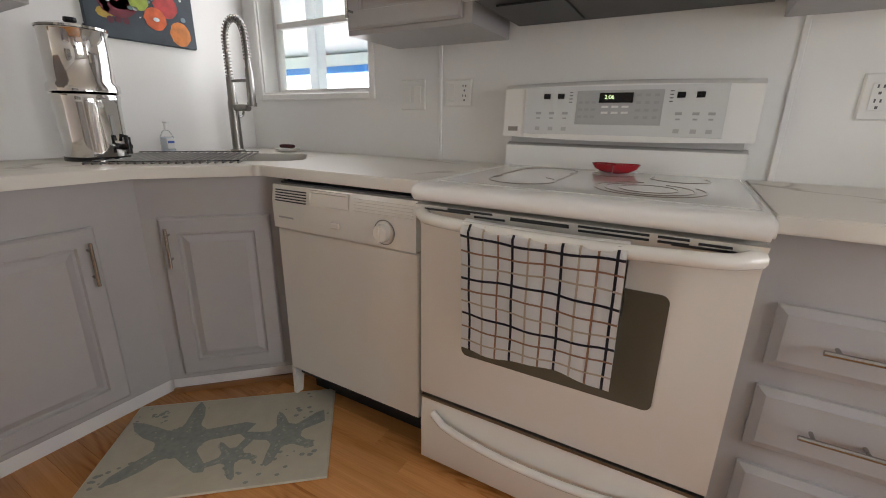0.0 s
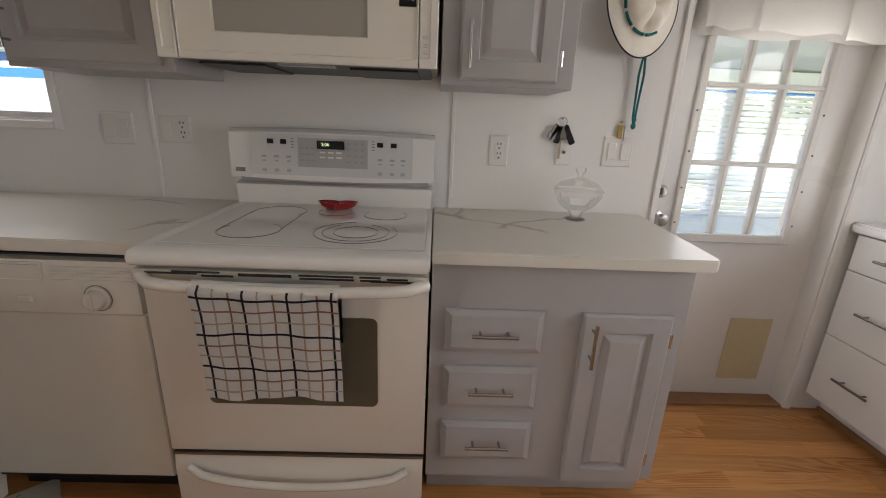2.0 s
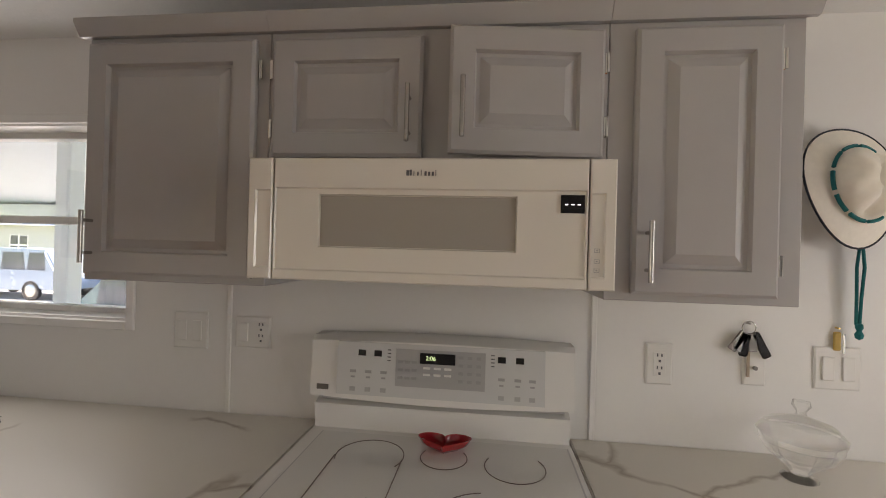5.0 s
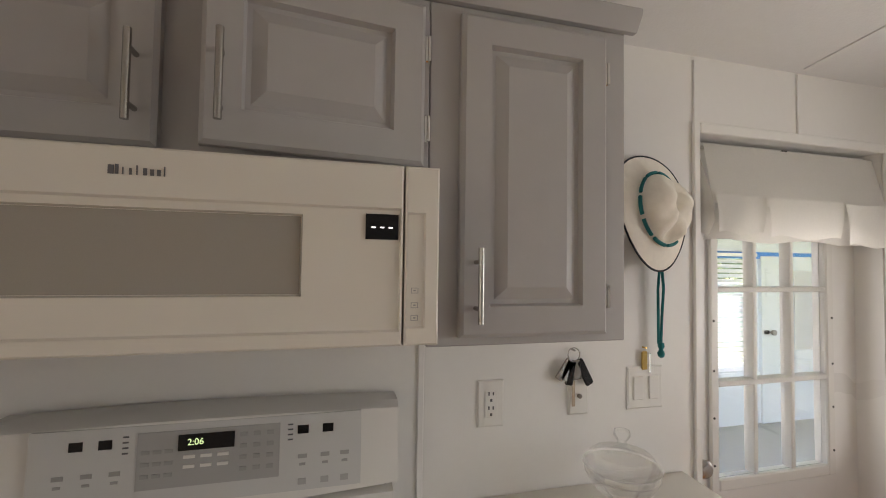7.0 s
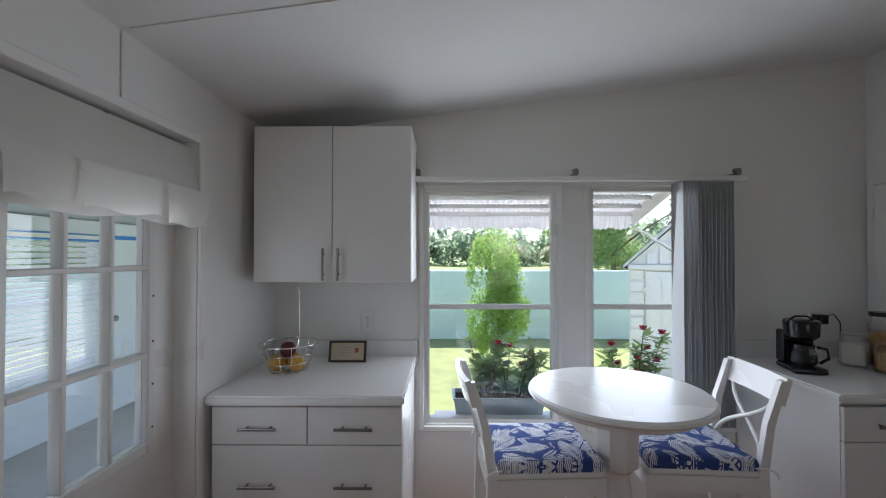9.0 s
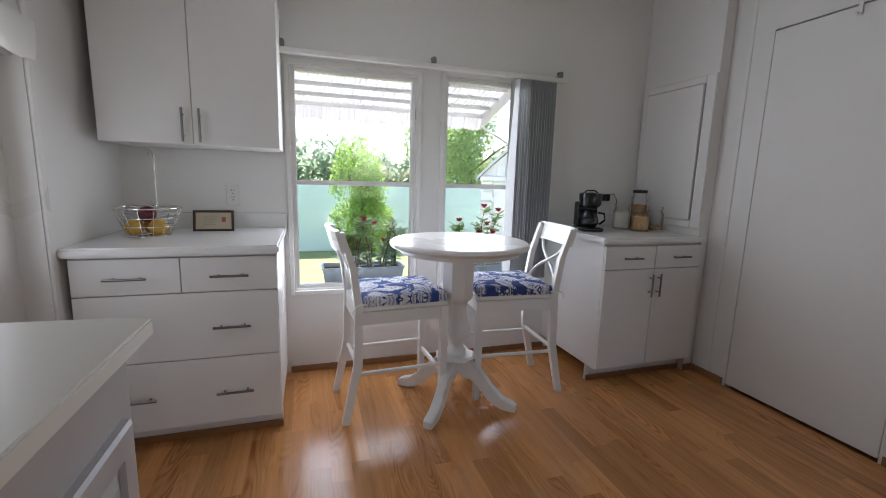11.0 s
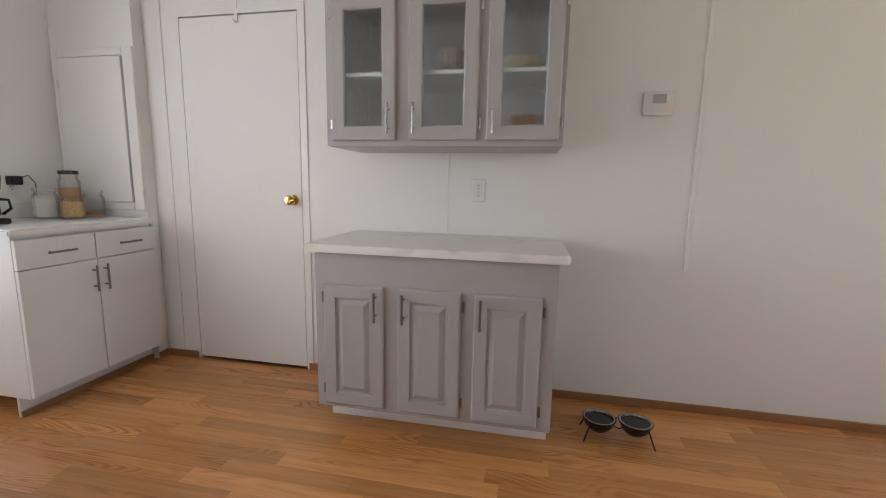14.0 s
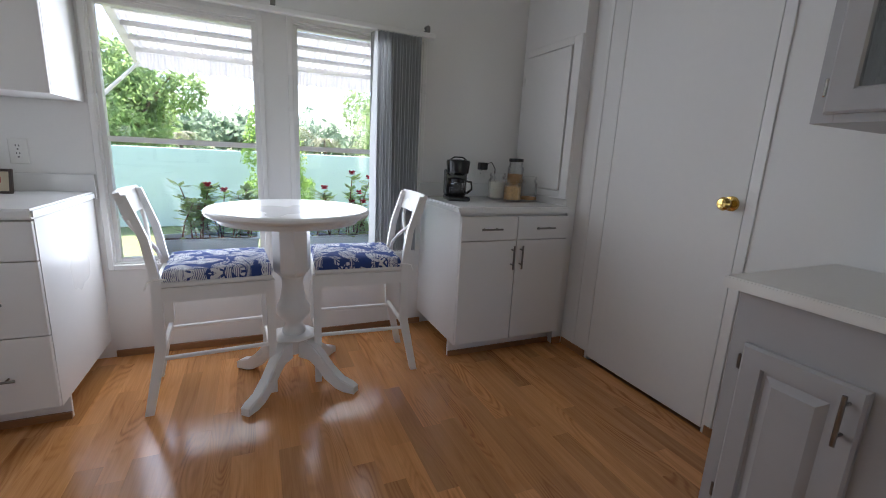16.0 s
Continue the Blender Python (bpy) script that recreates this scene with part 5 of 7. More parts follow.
# keys on a hook
ky = thing("key_ring", pose(0.572, YN, 1.275), "bunch of keys with black fobs on a wall hook", "keys")
b = tube(bmesh.new(), (0, 0, 0), (0, -0.018, 0.0), 0.003)
part("hook", b, STEEL, ky)
part("ring", pipe(bmesh.new(), [(0.018 * math.sin(6.2832 * k / 16), -0.014, -0.012 + 0.018 * math.cos(6.2832 * k / 16)) for k in range(16)], 0.0015, 6, True), STEEL, ky)
for dx, rot, ln, mat_ in ((-0.03, 35, 0.07, STEEL), (-0.012, 12, 0.075, BLACK), (0.022, -28, 0.085, BLACK), (0.008, -6, 0.06, NICKEL), (-0.022, 26, 0.065, PANELGRAY)):
    b = B(-0.012, -0.006, -ln, 0.012, 0.0, -0.008, bevel=0.004 if mat_ is BLACK else 0.002)
    part("key", b, mat_, ky, at=pose(dx * 0.3, -0.016, -0.018, 0, rot, 0))
part("lanyard", B(-0.004, -0.014, -0.15, 0.004, -0.012, -0.03), material("tan_strap", (0.45, 0.36, 0.27), 0.8, grain=0.1), ky)
kt = thing("key_tag", pose(0.802, YN, 1.262), "yellow key tag hanging above the switch", "keys")
part("hook", tube(bmesh.new(), (0, 0, 0.01), (0, -0.014, 0.01), 0.0025), BRASS, kt)
part("tag", B(-0.012, -0.012, -0.052, 0.008, -0.006, 0.0, bevel=0.003), material("yellow_tag", (0.5, 0.33, 0.08), 0.6, grain=0.1), kt, "yellow tag")
part("key", B(0.010, -0.014, -0.06, 0.016, -0.011, -0.005, bevel=0.001), STEEL, kt)

# sun hat on the wall
ht = thing("sun_hat", pose(0.79, YN - 0.055, 1.655, 0, 0, 13) @ pose(0, 0, 0, 82) @ Matrix.Diagonal((0.89, 1, 1, 1)), "white cloth sun hat with teal band on the wall", "hat")
b = bmesh.new()
rings = []
NH = 40
prof = [(0.158, 0.0, 1), (0.15, 0.004, 1), (0.12, 0.012, 0.6), (0.104, 0.018, 0.2), (0.096, 0.022, 0), (0.093, 0.034, 0), (0.088, 0.046, 0), (0.080, 0.060, 0), (0.066, 0.072, 0), (0.048, 0.079, 0), (0.028, 0.080, 0), (0.012, 0.078, 0), (0.0, 0.077, 0)]
for r_, z, wv in prof:
    rg_ = []
    for k in range(NH):
        a = 6.2832 * k / NH
        rr = r_ * (1 + 0.02 * wv * math.sin(3 * a))
        soft = max(0.0, min(1.0, (z - 0.03) / 0.03))
        px, py = rr * math.cos(a), rr * math.sin(a)
        dent = soft * (0.026 * math.exp(-((px - 0.25 * py - 0.012) / 0.016) ** 2) + 0.006 * math.sin(70 * px + 38 * py) + 0.004 * math.sin(95 * py - 60 * px + 1))
        rr *= 1 - 0.06 * soft * (math.exp(-((a - 1.4) * 2.5) ** 2) + math.exp(-((a - 4.4) * 2.5) ** 2))
        rg_.append(b.verts.new((rr * math.cos(a), rr * 1.03 * math.sin(a), z - dent + 0.007 * wv * math.sin(2 * a + 0.6))))
    rings.append(rg_)
for P_, Q_ in zip(rings, rings[1:]):
    for k in range(NH):
        b.faces.new((P_[k], P_[(k + 1) % NH], Q_[(k + 1) % NH], Q_[k]))
bmesh.ops.remove_doubles(b, verts=b.verts, dist=1e-5)
part("hat_body", b, HATCLOTH, ht, smooth=70)
part("edging", pipe(bmesh.new(), [(0.158 * (1 + 0.02 * math.sin(3 * a)) * math.cos(a), 0.158 * 1.03 * (1 + 0.02 * math.sin(3 * a)) * math.sin(a), 0.007 * math.sin(2 * a + 0.6)) for a in [6.2832 * k / 48 for k in range(48)]], 0.0028, 6, True), NAVY, ht, "dark edging")
for k in range(7):
    b = bmesh.new()
    a0 = 1.0 + k * 0.62
    pts = [(0.098 * math.cos(a0 + 0.5 * j / 6), 0.101 * math.sin(a0 + 0.5 * j / 6), 0.029) for j in range(7)]
    pipe(b, pts, 0.0052, 6)
    part("band", b, TEAL, ht, "teal ribbon", smooth=60)
cd_ = thing("hat_cord", pose(0.838, YN - 0.03, 1.50), "teal hat cord hanging from the sun hat", "cord")
for dx in (-0.006, 0.006):
    part("strand", pipe(bmesh.new(), [(dx * 0.3, 0, 0.02), (dx * 1.6, 0, -0.06), (dx, 0.003, -0.14), (dx * 0.7, 0.005, -0.215)], 0.0042, 6), TEAL, cd_, smooth=60)
part("knot", lathe(bmesh.new(), [(0.0, -0.255), (0.008, -0.25), (0.01, -0.24), (0.005, -0.23), (0.009, -0.222), (0.008, -0.212), (0.0, -0.208)], 10), TEAL, cd_)
part("pin", tube(bmesh.new(), (0, 0, 0.018), (0, 0.03, 0.018), 0.002), STEEL, cd_)

# roman shade in the door recess
rs = thing("roman_shade", pose(1.02, 1.70, 0), "white linen roman shade folded up over the door glass", "blind")


def drape(y_of, z0, z1, w0, w1, nx_=24, nz_=8):
    b = bmesh.new()
    g = [[b.verts.new((w0 + (w1 - w0) * i / nx_, y_of(i / nx_, j / nz_), z1 + (z0 - z1) * j / nz_ + 0.006 * math.sin(i * 0.55) * (j / nz_))) for j in range(nz_ + 1)] for i in range(nx_ + 1)]
    for i in range(nx_):
        for j in range(nz_):
            b.faces.new((g[i][j], g[i + 1][j], g[i + 1][j + 1], g[i][j + 1]))
    bmesh.ops.solidify(b, geom=b.faces, thickness=0.003)
    return b


part("valance", drape(lambda u, v: -0.045 - 0.035 * v - 0.005 * math.sin(8 * u) * v, 1.695, 1.885, 0.016, 0.748), SHADE, rs, smooth=60)
for w0, w1, zb, out, lean in ((0.014, 0.206, 1.606, 0.090, 0.0), (0.200, 0.525, 1.598, 0.098, 0.3), (0.515, 0.770, 1.578, 0.106, 0.8)):
    part("fold", drape(lambda u, v: -out - 0.005 * math.sin(3.1416 * v) - 0.010 * math.exp(-(u / 0.06) ** 2) * v + 0.010 * math.exp(-((1 - u) / 0.08) ** 2) * v - 0.003 * math.sin(9 * u + 3 * lean), zb, 1.722 - 0.012 * lean, w0, w1, 16), SHADE, rs, smooth=60)
part("under_fold", drape(lambda u, v: -0.03 - 0.028 * math.sin(3.1416 * v) - 0.006 * math.sin(19 * u + 1), 1.588, 1.72, 0.022, 0.755), SHADE, rs, smooth=60)
for s in (0.02, 0.742):
    part("side_wing", prism(bmesh.new(), [(-0.018, 1.88), (-0.075, 1.72), (-0.082, 1.64), (-0.06, 1.60), (-0.004, 1.62)], s - 0.0015, s + 0.0015, "x"), SHADE, rs)
part("head_rail", B(0.012, -0.018, 1.887, 0.755, 0.02, 1.899, bevel=0.003), TRIM, rs)
part("catch", B(0.36, -0.026, 1.888, 0.385, -0.0185, 1.897, bevel=0.003), DARK, rs)

# ---- sink corner ----
wf = thing("water_filter", pose(-1.985, 0.815, 0.912), "polished steel two-tier gravity water filter", "water filter")
part("base_ring", lathe(bmesh.new(), [(0.10, 0), (0.10, 0.014), (0.0, 0.014)], 32), BLACK, wf)
part("lower_chamber", lathe(bmesh.new(), [(0.096, 0.0145), (0.098, 0.20), (0.102, 0.225), (0.10, 0.228), (0.0, 0.229)], 40), CHROME, wf, smooth=50)
part("upper_chamber", lathe(bmesh.new(), [(0.093, 0.2295), (0.106, 0.236), (0.106, 0.258), (0.096, 0.27), (0.096, 0.43), (0.10, 0.436), (0.0, 0.437)], 40), CHROME, wf, smooth=50)
part("lid", lathe(bmesh.new(), [(0.101, 0.4375), (0.101, 0.445), (0.06, 0.458), (0.0, 0.46)], 40), CHROME, wf, smooth=50)
part("knob", lathe(bmesh.new(), [(0.01, 0.4605), (0.02, 0.468), (0.018, 0.478), (0.0, 0.48)], 20), BLACK, wf)
b = tube(bmesh.new(), (0.09, 0.035, 0.05), (0.135, 0.05, 0.05), 0.012)
tube(b, (0.128, 0.048, 0.025), (0.128, 0.048, 0.085), 0.01)
pipe(b, [(0.128, 0.048, 0.085), (0.105, 0.04, 0.09), (0.10, 0.038, 0.07)], 0.006)
part("spigot", b, BLACK, wf, "black plastic spigot")
part("emblem", B(0.0955, 0.02, 0.09, 0.0995, 0.03, 0.16), PANELGRAY, wf)

fc = thing("kitchen_faucet", pose(-1.985, 1.395, 0.912, 0, 0, 95) @ Matrix.Scale(1.13, 4), "brushed nickel spring-neck kitchen faucet", "faucet")
part("base", lathe(bmesh.new(), [(0.03, 0), (0.03, 0.006), (0.022, 0.012), (0.02, 0.20), (0.017, 0.215), (0.015, 0.30)], 24), NICKEL, fc)
path = [(0, 0, 0.30), (0, 0, 0.44)] + [(0.0, -0.055 + 0.055 * math.cos(a), 0.44 + 0.075 * math.sin(a)) for a in [3.1416 * k / 14 for k in range(1, 15)]] + [(0, -0.112, 0.36)]
part("hose", pipe(bmesh.new(), path, 0.008, 10), NICKEL, fc, smooth=60)
b = bmesh.new()
seglen = [0.0]
for p_, q_ in zip(path, path[1:]):
    seglen.append(seglen[-1] + (Vector(q_) - Vector(p_)).length)
coil, turns = [], 34
for k in range(turns * 9 + 1):
    s = seglen[-1] * k / (turns * 9)
    i = max(j for j in range(len(seglen) - 1) if seglen[j] <= s + 1e-9)
    f_ = (s - seglen[i]) / max(1e-9, seglen[i + 1] - seglen[i])
    c_ = Vector(path[i]).lerp(Vector(path[i + 1]), f_)
    d_ = (Vector(path[min(i + 1, len(path) - 1)]) - Vector(path[i])).normalized()
    u_ = Vector((1, 0, 0))
    v_ = d_.cross(u_)
    a = 6.2832 * k / 9
    coil.append(c_ + 0.0135 * (math.cos(a) * u_ + math.sin(a) * v_))
pipe(b, coil, 0.0024, 5)
part("spring", b, NICKEL, fc, smooth=60)
b = tube(bmesh.new(), (0, -0.112, 0.36), (0, -0.112, 0.33), 0.011)
tube(b, (0, -0.112, 0.33), (0, -0.112, 0.20), 0.014, 0.017)
tube(b, (0, -0.112, 0.20), (0, -0.112, 0.185), 0.02, 0.019)
part("spray_head", b, NICKEL, fc)
part("arm", tube(bmesh.new(), (0, 0, 0.285), (0, -0.10, 0.285), 0.006), NICKEL, fc)
part("spout", tube(bmesh.new(), (0, 0, 0.18), (0, -0.09, 0.18), 0.014), NICKEL, fc)
part("lever", pipe(bmesh.new(), [(0.02, 0, 0.14), (0.045, 0, 0.15), (0.05, -0.01, 0.19)], 0.005), NICKEL, fc)

sb = thing("soap_bottle", pose(-2.10, 1.13, 0.912), "clear soap pump bottle with a white label", "bottle")
part("bottle", lathe(bmesh.new(), [(0.026, 0), (0.028, 0.01), (0.027, 0.075), (0.016, 0.095), (0.011, 0.10), (0.0, 0.101)], 20), CRYSTAL, sb, smooth=50)
part("liquid", lathe(bmesh.new(), [(0.0, 0.004), (0.024, 0.006), (0.0255, 0.012), (0.0248, 0.07), (0.0, 0.071)], 20), material("clear_gel_soap", (0.70, 0.76, 0.80), 0.2), sb, "clear pale soap", 50)
part("label", B(0.022, -0.018, 0.02, 0.029, 0.018, 0.065, bevel=0.002), PLASTIC, sb, "white label with a blue bar")
part("label_bar", B(0.0285, -0.014, 0.045, 0.0296, 0.014, 0.055), material("blue_print", (0.05, 0.12, 0.4), 0.5), sb)
b = tube(bmesh.new(), (0, 0, 0.1015), (0, 0, 0.13), 0.006)
box(b, -0.006, -0.01, 0.13, 0.03, 0.01, 0.138, 0.003)
part("pump", b, PLASTIC, sb)
sd = thing("sponge_dish", pose(-1.80, 1.535, 0.912), "white oval dish with a dark red scrubber", "dish")
b = lathe(bmesh.new(), [(0.03, 0), (0.05, 0.008), (0.062, 0.018), (0.058, 0.018), (0.045, 0.01), (0.0, 0.006)], 28)
part("dish", b, PLASTIC, sd, smooth=60)
part("scrubber", B(-0.04, -0.018, 0.0185, 0.04, 0.018, 0.036, bevel=0.008, seg=2), material("maroon_scrubber", (0.06, 0.012, 0.014), 0.9, grain=0.3, scale=200, bump=0.6, bscale=300), sd)
dm = thing("drying_rack", pose(-1.80, 1.03, 0.912, 0, 0, 45), "dark roll-up dish drying rack over the sink", "drying rack")
for k in range(20):
    part("rod", tube(bmesh.new(), (-0.245, 0.0, 0.005), (0.245, 0.0, 0.005), 0.0042, n=8), NICKEL, dm, at=pose(-0.235 + 0.0247 * k, 0.0, 0, 0, 0, 90))
for s in (-0.235, 0.235):
    part("edge_strip", B(-0.24, s - 0.007, 0.0095, 0.24, s + 0.007, 0.012, bevel=0.0005), BLACK, dm)

# canvas print of fruit
pt = thing("canvas_print", pose(XW, 0.93, 1.37, 0, 0, 90), "dark canvas print of splashing colourful fruit", "picture")
part("canvas", B(0, -0.022, 0, 0.43, -0.001, 0.42, bevel=0.003), material("dark_canvas", (0.035, 0.05, 0.065), 0.55, grain=0.5, scale=9, bump=0.1, bscale=700), pt)


def daub(x, z, rx_, rz_, c_, k):
    b = bmesh.new()
    out = [(x + rx_ * math.cos(6.2832 * i / 18) * (1 + 0.06 * math.sin(3 * i)), z + rz_ * math.sin(6.2832 * i / 18)) for i in range(18)]
    prism(b, out, -0.0226 - 0.0004 * k, -0.022, "y")
    key = "paint_daub_%d_%d_%d" % tuple(int(100 * v) for v in c_)
    return part("painted_shape", b, bpy.data.materials[key] if key in bpy.data.materials else material(key, c_, 0.5, grain=0.45, scale=30), pt)


for k, q in enumerate(((0.36, 0.055, 0.045, 0.05, (0.62, 0.19, 0.03)), (0.26, 0.10, 0.045, 0.045, (0.6, 0.10, 0.02)), (0.12, 0.13, 0.07, 0.05, (0.16, 0.015, 0.03)), (0.20, 0.16, 0.04, 0.04, (0.30, 0.38, 0.05)), (0.31, 0.16, 0.05, 0.05, (0.45, 0.03, 0.03)), (0.07, 0.09, 0.03, 0.02, (0.45, 0.30, 0.05)), (0.25, 0.28, 0.08, 0.07, (0.55, 0.30, 0.05)), (0.12, 0.27, 0.05, 0.06, (0.30, 0.05, 0.04)), (0.17, 0.20, 0.012, 0.03, (0.6, 0.65, 0.66)))):
    daub(*q, k % 4)
rc_ = random.Random(5)
for k in range(22):
    daub(rc_.gauss(0.12, 0.035), rc_.gauss(0.14, 0.03), 0.013, 0.013, (0.10, 0.012, 0.03) if k % 3 else (0.22, 0.03, 0.06), 2)
for k in range(46):
    q = rc_.uniform(0.0025, 0.010)
    daub(rc_.gauss(0.2, 0.11) % 0.42, rc_.gauss(0.19, 0.05) + 0.08 * rc_.random(), q * rc_.uniform(0.5, 1.6), q, (0.66, 0.70, 0.72) if k % 4 else (0.16, 0.22, 0.26), 3)

# starfish mat
mt = thing("floor_mat", pose(-1.305, 0.735, 0, 0, 0, 40.5), "beige floor mat with gray-blue starfish print", "mat")
part("mat", B(-0.36, -0.23, 0.001, 0.36, 0.23, 0.009, bevel=0.004), MATTAN, mt)


def starfish(x, y, r_, rot, k, arms):
    """A five-armed outline with thick, round-ended arms of uneven length."""
    b = bmesh.new()
    pts = []
    for i in range(60):
        a = 360 * i / 60
        near = a / 72 - round(a / 72)
        arm = arms[round(a / 72) % 5]
        q = r_ * (0.34 + (arm - 0.34) * max(0.0, math.cos(math.pi * near)) ** 7) * (1 + 0.025 * math.sin(i * 2.7 + k))
        bend = 0.25 * math.sin(k + 2 * round(a / 72)) * (q / r_ - 0.34)
        pts.append((x + q * math.cos(radians(a + rot) + bend), y + q * math.sin(radians(a + rot) + bend)))
    prism(b, pts, 0.0091, 0.0096 + 0.0002 * k)
    part("starfish_print", b, MATBLUE, mt)
    rnd_ = random.Random(k)
    for i in range(34):
        a, q = rnd_.randrange(5) * 72 + rot + rnd_.uniform(-6, 6), r_ * rnd_.uniform(0.1, 0.75)
        cx_, cy_ = x + q * math.cos(radians(a)), y + q * math.sin(radians(a))
        part("print_dot", prism(bmesh.new(), [(cx_ + 0.004 * math.cos(u), cy_ + 0.004 * math.sin(u)) for u in (0, 1, 2, 3, 4, 5)], 0.0095, 0.0099 + 0.0002 * k), MATDOT, mt)


starfish(-0.14, 0.01, 0.235, 12, 0, (1.0, 0.9, 1.0, 1.0, 0.85))
starfish(0.20, -0.015, 0.165, 34, 1, (1.0, 0.8, 0.95, 0.9, 0.8))
starfish(0.045, -0.09, 0.11, 60, 2, (0.9, 0.8, 0.9, 1.0, 0.8))
rr_ = random.Random(3)
for k in range(70):
    cx_, cy_, sp_ = ((-0.29, -0.13, 0.05), (0.28, -0.09, 0.05), (-0.30, 0.17, 0.03), (0.24, 0.10, 0.05), (0.12, -0.15, 0.05))[k % 5]
    x, y, q = rr_.gauss(cx_, sp_), rr_.gauss(cy_, sp_ * 0.7), rr_.uniform(0.004, 0.011)
    x, y = max(-0.34, min(0.34, x)), max(-0.21, min(0.21, y))
    part("print_dot", prism(bmesh.new(), [(x + q * math.cos(a), y + q * 0.7 * math.sin(a)) for a in (0, 1, 2, 3, 4, 5)], 0.0091, 0.0095), MATBLUE, mt)
part("hem", pipe(bmesh.new(), [(-0.358, -0.228, 0.006), (0.358, -0.228, 0.006), (0.358, 0.228, 0.006), (-0.358, 0.228, 0.006)], 0.0035, 6, True), MATPALE, mt, "pale bound edge")

# ---- east counter ----
bk = thing("wire_basket", pose(2.20, 1.435, 0.915), "chrome wire fruit basket with banana hook", "basket")
for z, r_ in ((0.0045, 0.085), (0.05, 0.105), (0.09, 0.12), (0.135, 0.138)):
    part("wire_ring", pipe(bmesh.new(), [(r_ * math.cos(6.2832 * k / 36), r_ * math.sin(6.2832 * k / 36), z) for k in range(36)], 0.0022 if z < 0.13 else 0.0035, 6, True), CHROME, bk, smooth=60)
for k in range(14):
    a = 6.2832 * k / 14
    part("wire_rib", pipe(bmesh.new(), [(q * math.cos(a), q * math.sin(a), z) for q, z in ((0.0, 0.004), (0.085, 0.004), (0.105, 0.05), (0.12, 0.09), (0.138, 0.135))], 0.0016, 5), CHROME, bk)
part("hook_pole", pipe(bmesh.new(), [(0.137, 0, 0.13), (0.137, 0, 0.36), (0.12, 0, 0.40), (0.08, 0, 0.405), (0.065, 0, 0.38)], 0.003, 6), CHROME, bk, smooth=60)
ORANGE, APPLE = material("yellow_fruit", (0.62, 0.36, 0.05), 0.45, grain=0.15, scale=20, bump=0.2, bscale=300), material("dark_red_fruit", (0.10, 0.012, 0.02), 0.3, grain=0.3, scale=12)
for x, y, z, m_, nm in ((-0.02, 0.05, 0.045, ORANGE, "mango"), (-0.025, -0.045, 0.045, ORANGE, "mango"), (0.045, 0.0, 0.045, ORANGE, "mango"), (-0.01, 0.0, 0.105, APPLE, "plum")):
    b = lathe(bmesh.new(), [(0.0, -0.038), (0.022, -0.034), (0.037, -0.012), (0.038, 0.008), (0.026, 0.03), (0.008, 0.036), (0.0, 0.033)], 20)
    tagged(part(nm, b, m_, smooth=70, at=pose(2.20 + x, 1.435 + y, 0.915 + z, 15 * y * 100, 0, 40)), "ripe yellow fruit in the wire basket" if m_ is ORANGE else "dark red fruit on top in the basket", "fruit")
fr = thing("framed_print", pose(2.36, 1.29, 0.915, -12, 0, EAST), "small framed print with a dark wooden frame", "picture")
b = bmesh.new()
for q in ((0, 0, 0, 0.012, 0.014, 0.112), (0.183, 0, 0, 0.195, 0.014, 0.112), (0.012, 0, 0, 0.183, 0.014, 0.012), (0.012, 0, 0.10, 0.183, 0.014, 0.112)):
    box(b, *q, bevel=0.002)
part("frame", b, material("dark_frame_wood", (0.04, 0.022, 0.014), 0.4, grain=0.2), fr)
part("print", B(0.012, 0.006, 0.012, 0.183, 0.01, 0.10), material("aged_paper", (0.55, 0.47, 0.34), 0.8, grain=0.12, scale=15), fr)
for k in range(4):
    part("print_line", B(0.05, 0.0055, 0.035 + 0.013 * k, 0.11 + 0.012 * (k % 2), 0.0062, 0.039 + 0.013 * k), FAINT, fr)
part("print_shape", B(0.135, 0.0053, 0.05, 0.155, 0.0062, 0.075), material("red_print", (0.4, 0.1, 0.08), 0.7), fr)

# ---- curtain rod and gathered vertical blind ----
rod = thing("curtain_rod", pose(2.455, 0.84, 1.885, 0, 0, EAST), "white blind head rail on wall brackets", "rail")
part("rail", B(-0.01, -0.018, -0.014, 1.785, 0.018, 0.016, bevel=0.004), TRIM, rod)
for x in (0.01, 0.865, 1.74):
    b = B(x - 0.012, -0.006, 0.02, x + 0.012, XE - 2.456, 0.034, bevel=0.002)
    tube(b, (x, -0.012, 0.045), (x, 0.03, 0.05), 0.012)
    box(b, x - 0.012, -0.012, 0.02, x + 0.014, -0.004, 0.05, 0.003)
    part("bracket", b, NICKEL, rod, "gray metal bracket")
vb = thing("vertical_blind", pose(2.455, -0.565, 0.56, 0, 0, EAST), "gray vertical blind vanes gathered at the window side", "blind")
for k in range(15):
    x = 0.008 + 0.0192 * k
    part("vane", B(-0.0012, -0.043, 0.0, 0.0012, 0.043, 1.305), VANE, vb, at=pose(x, 0.0, 0, 0, 0, 14 + 4 * math.sin(k * 2.1)))

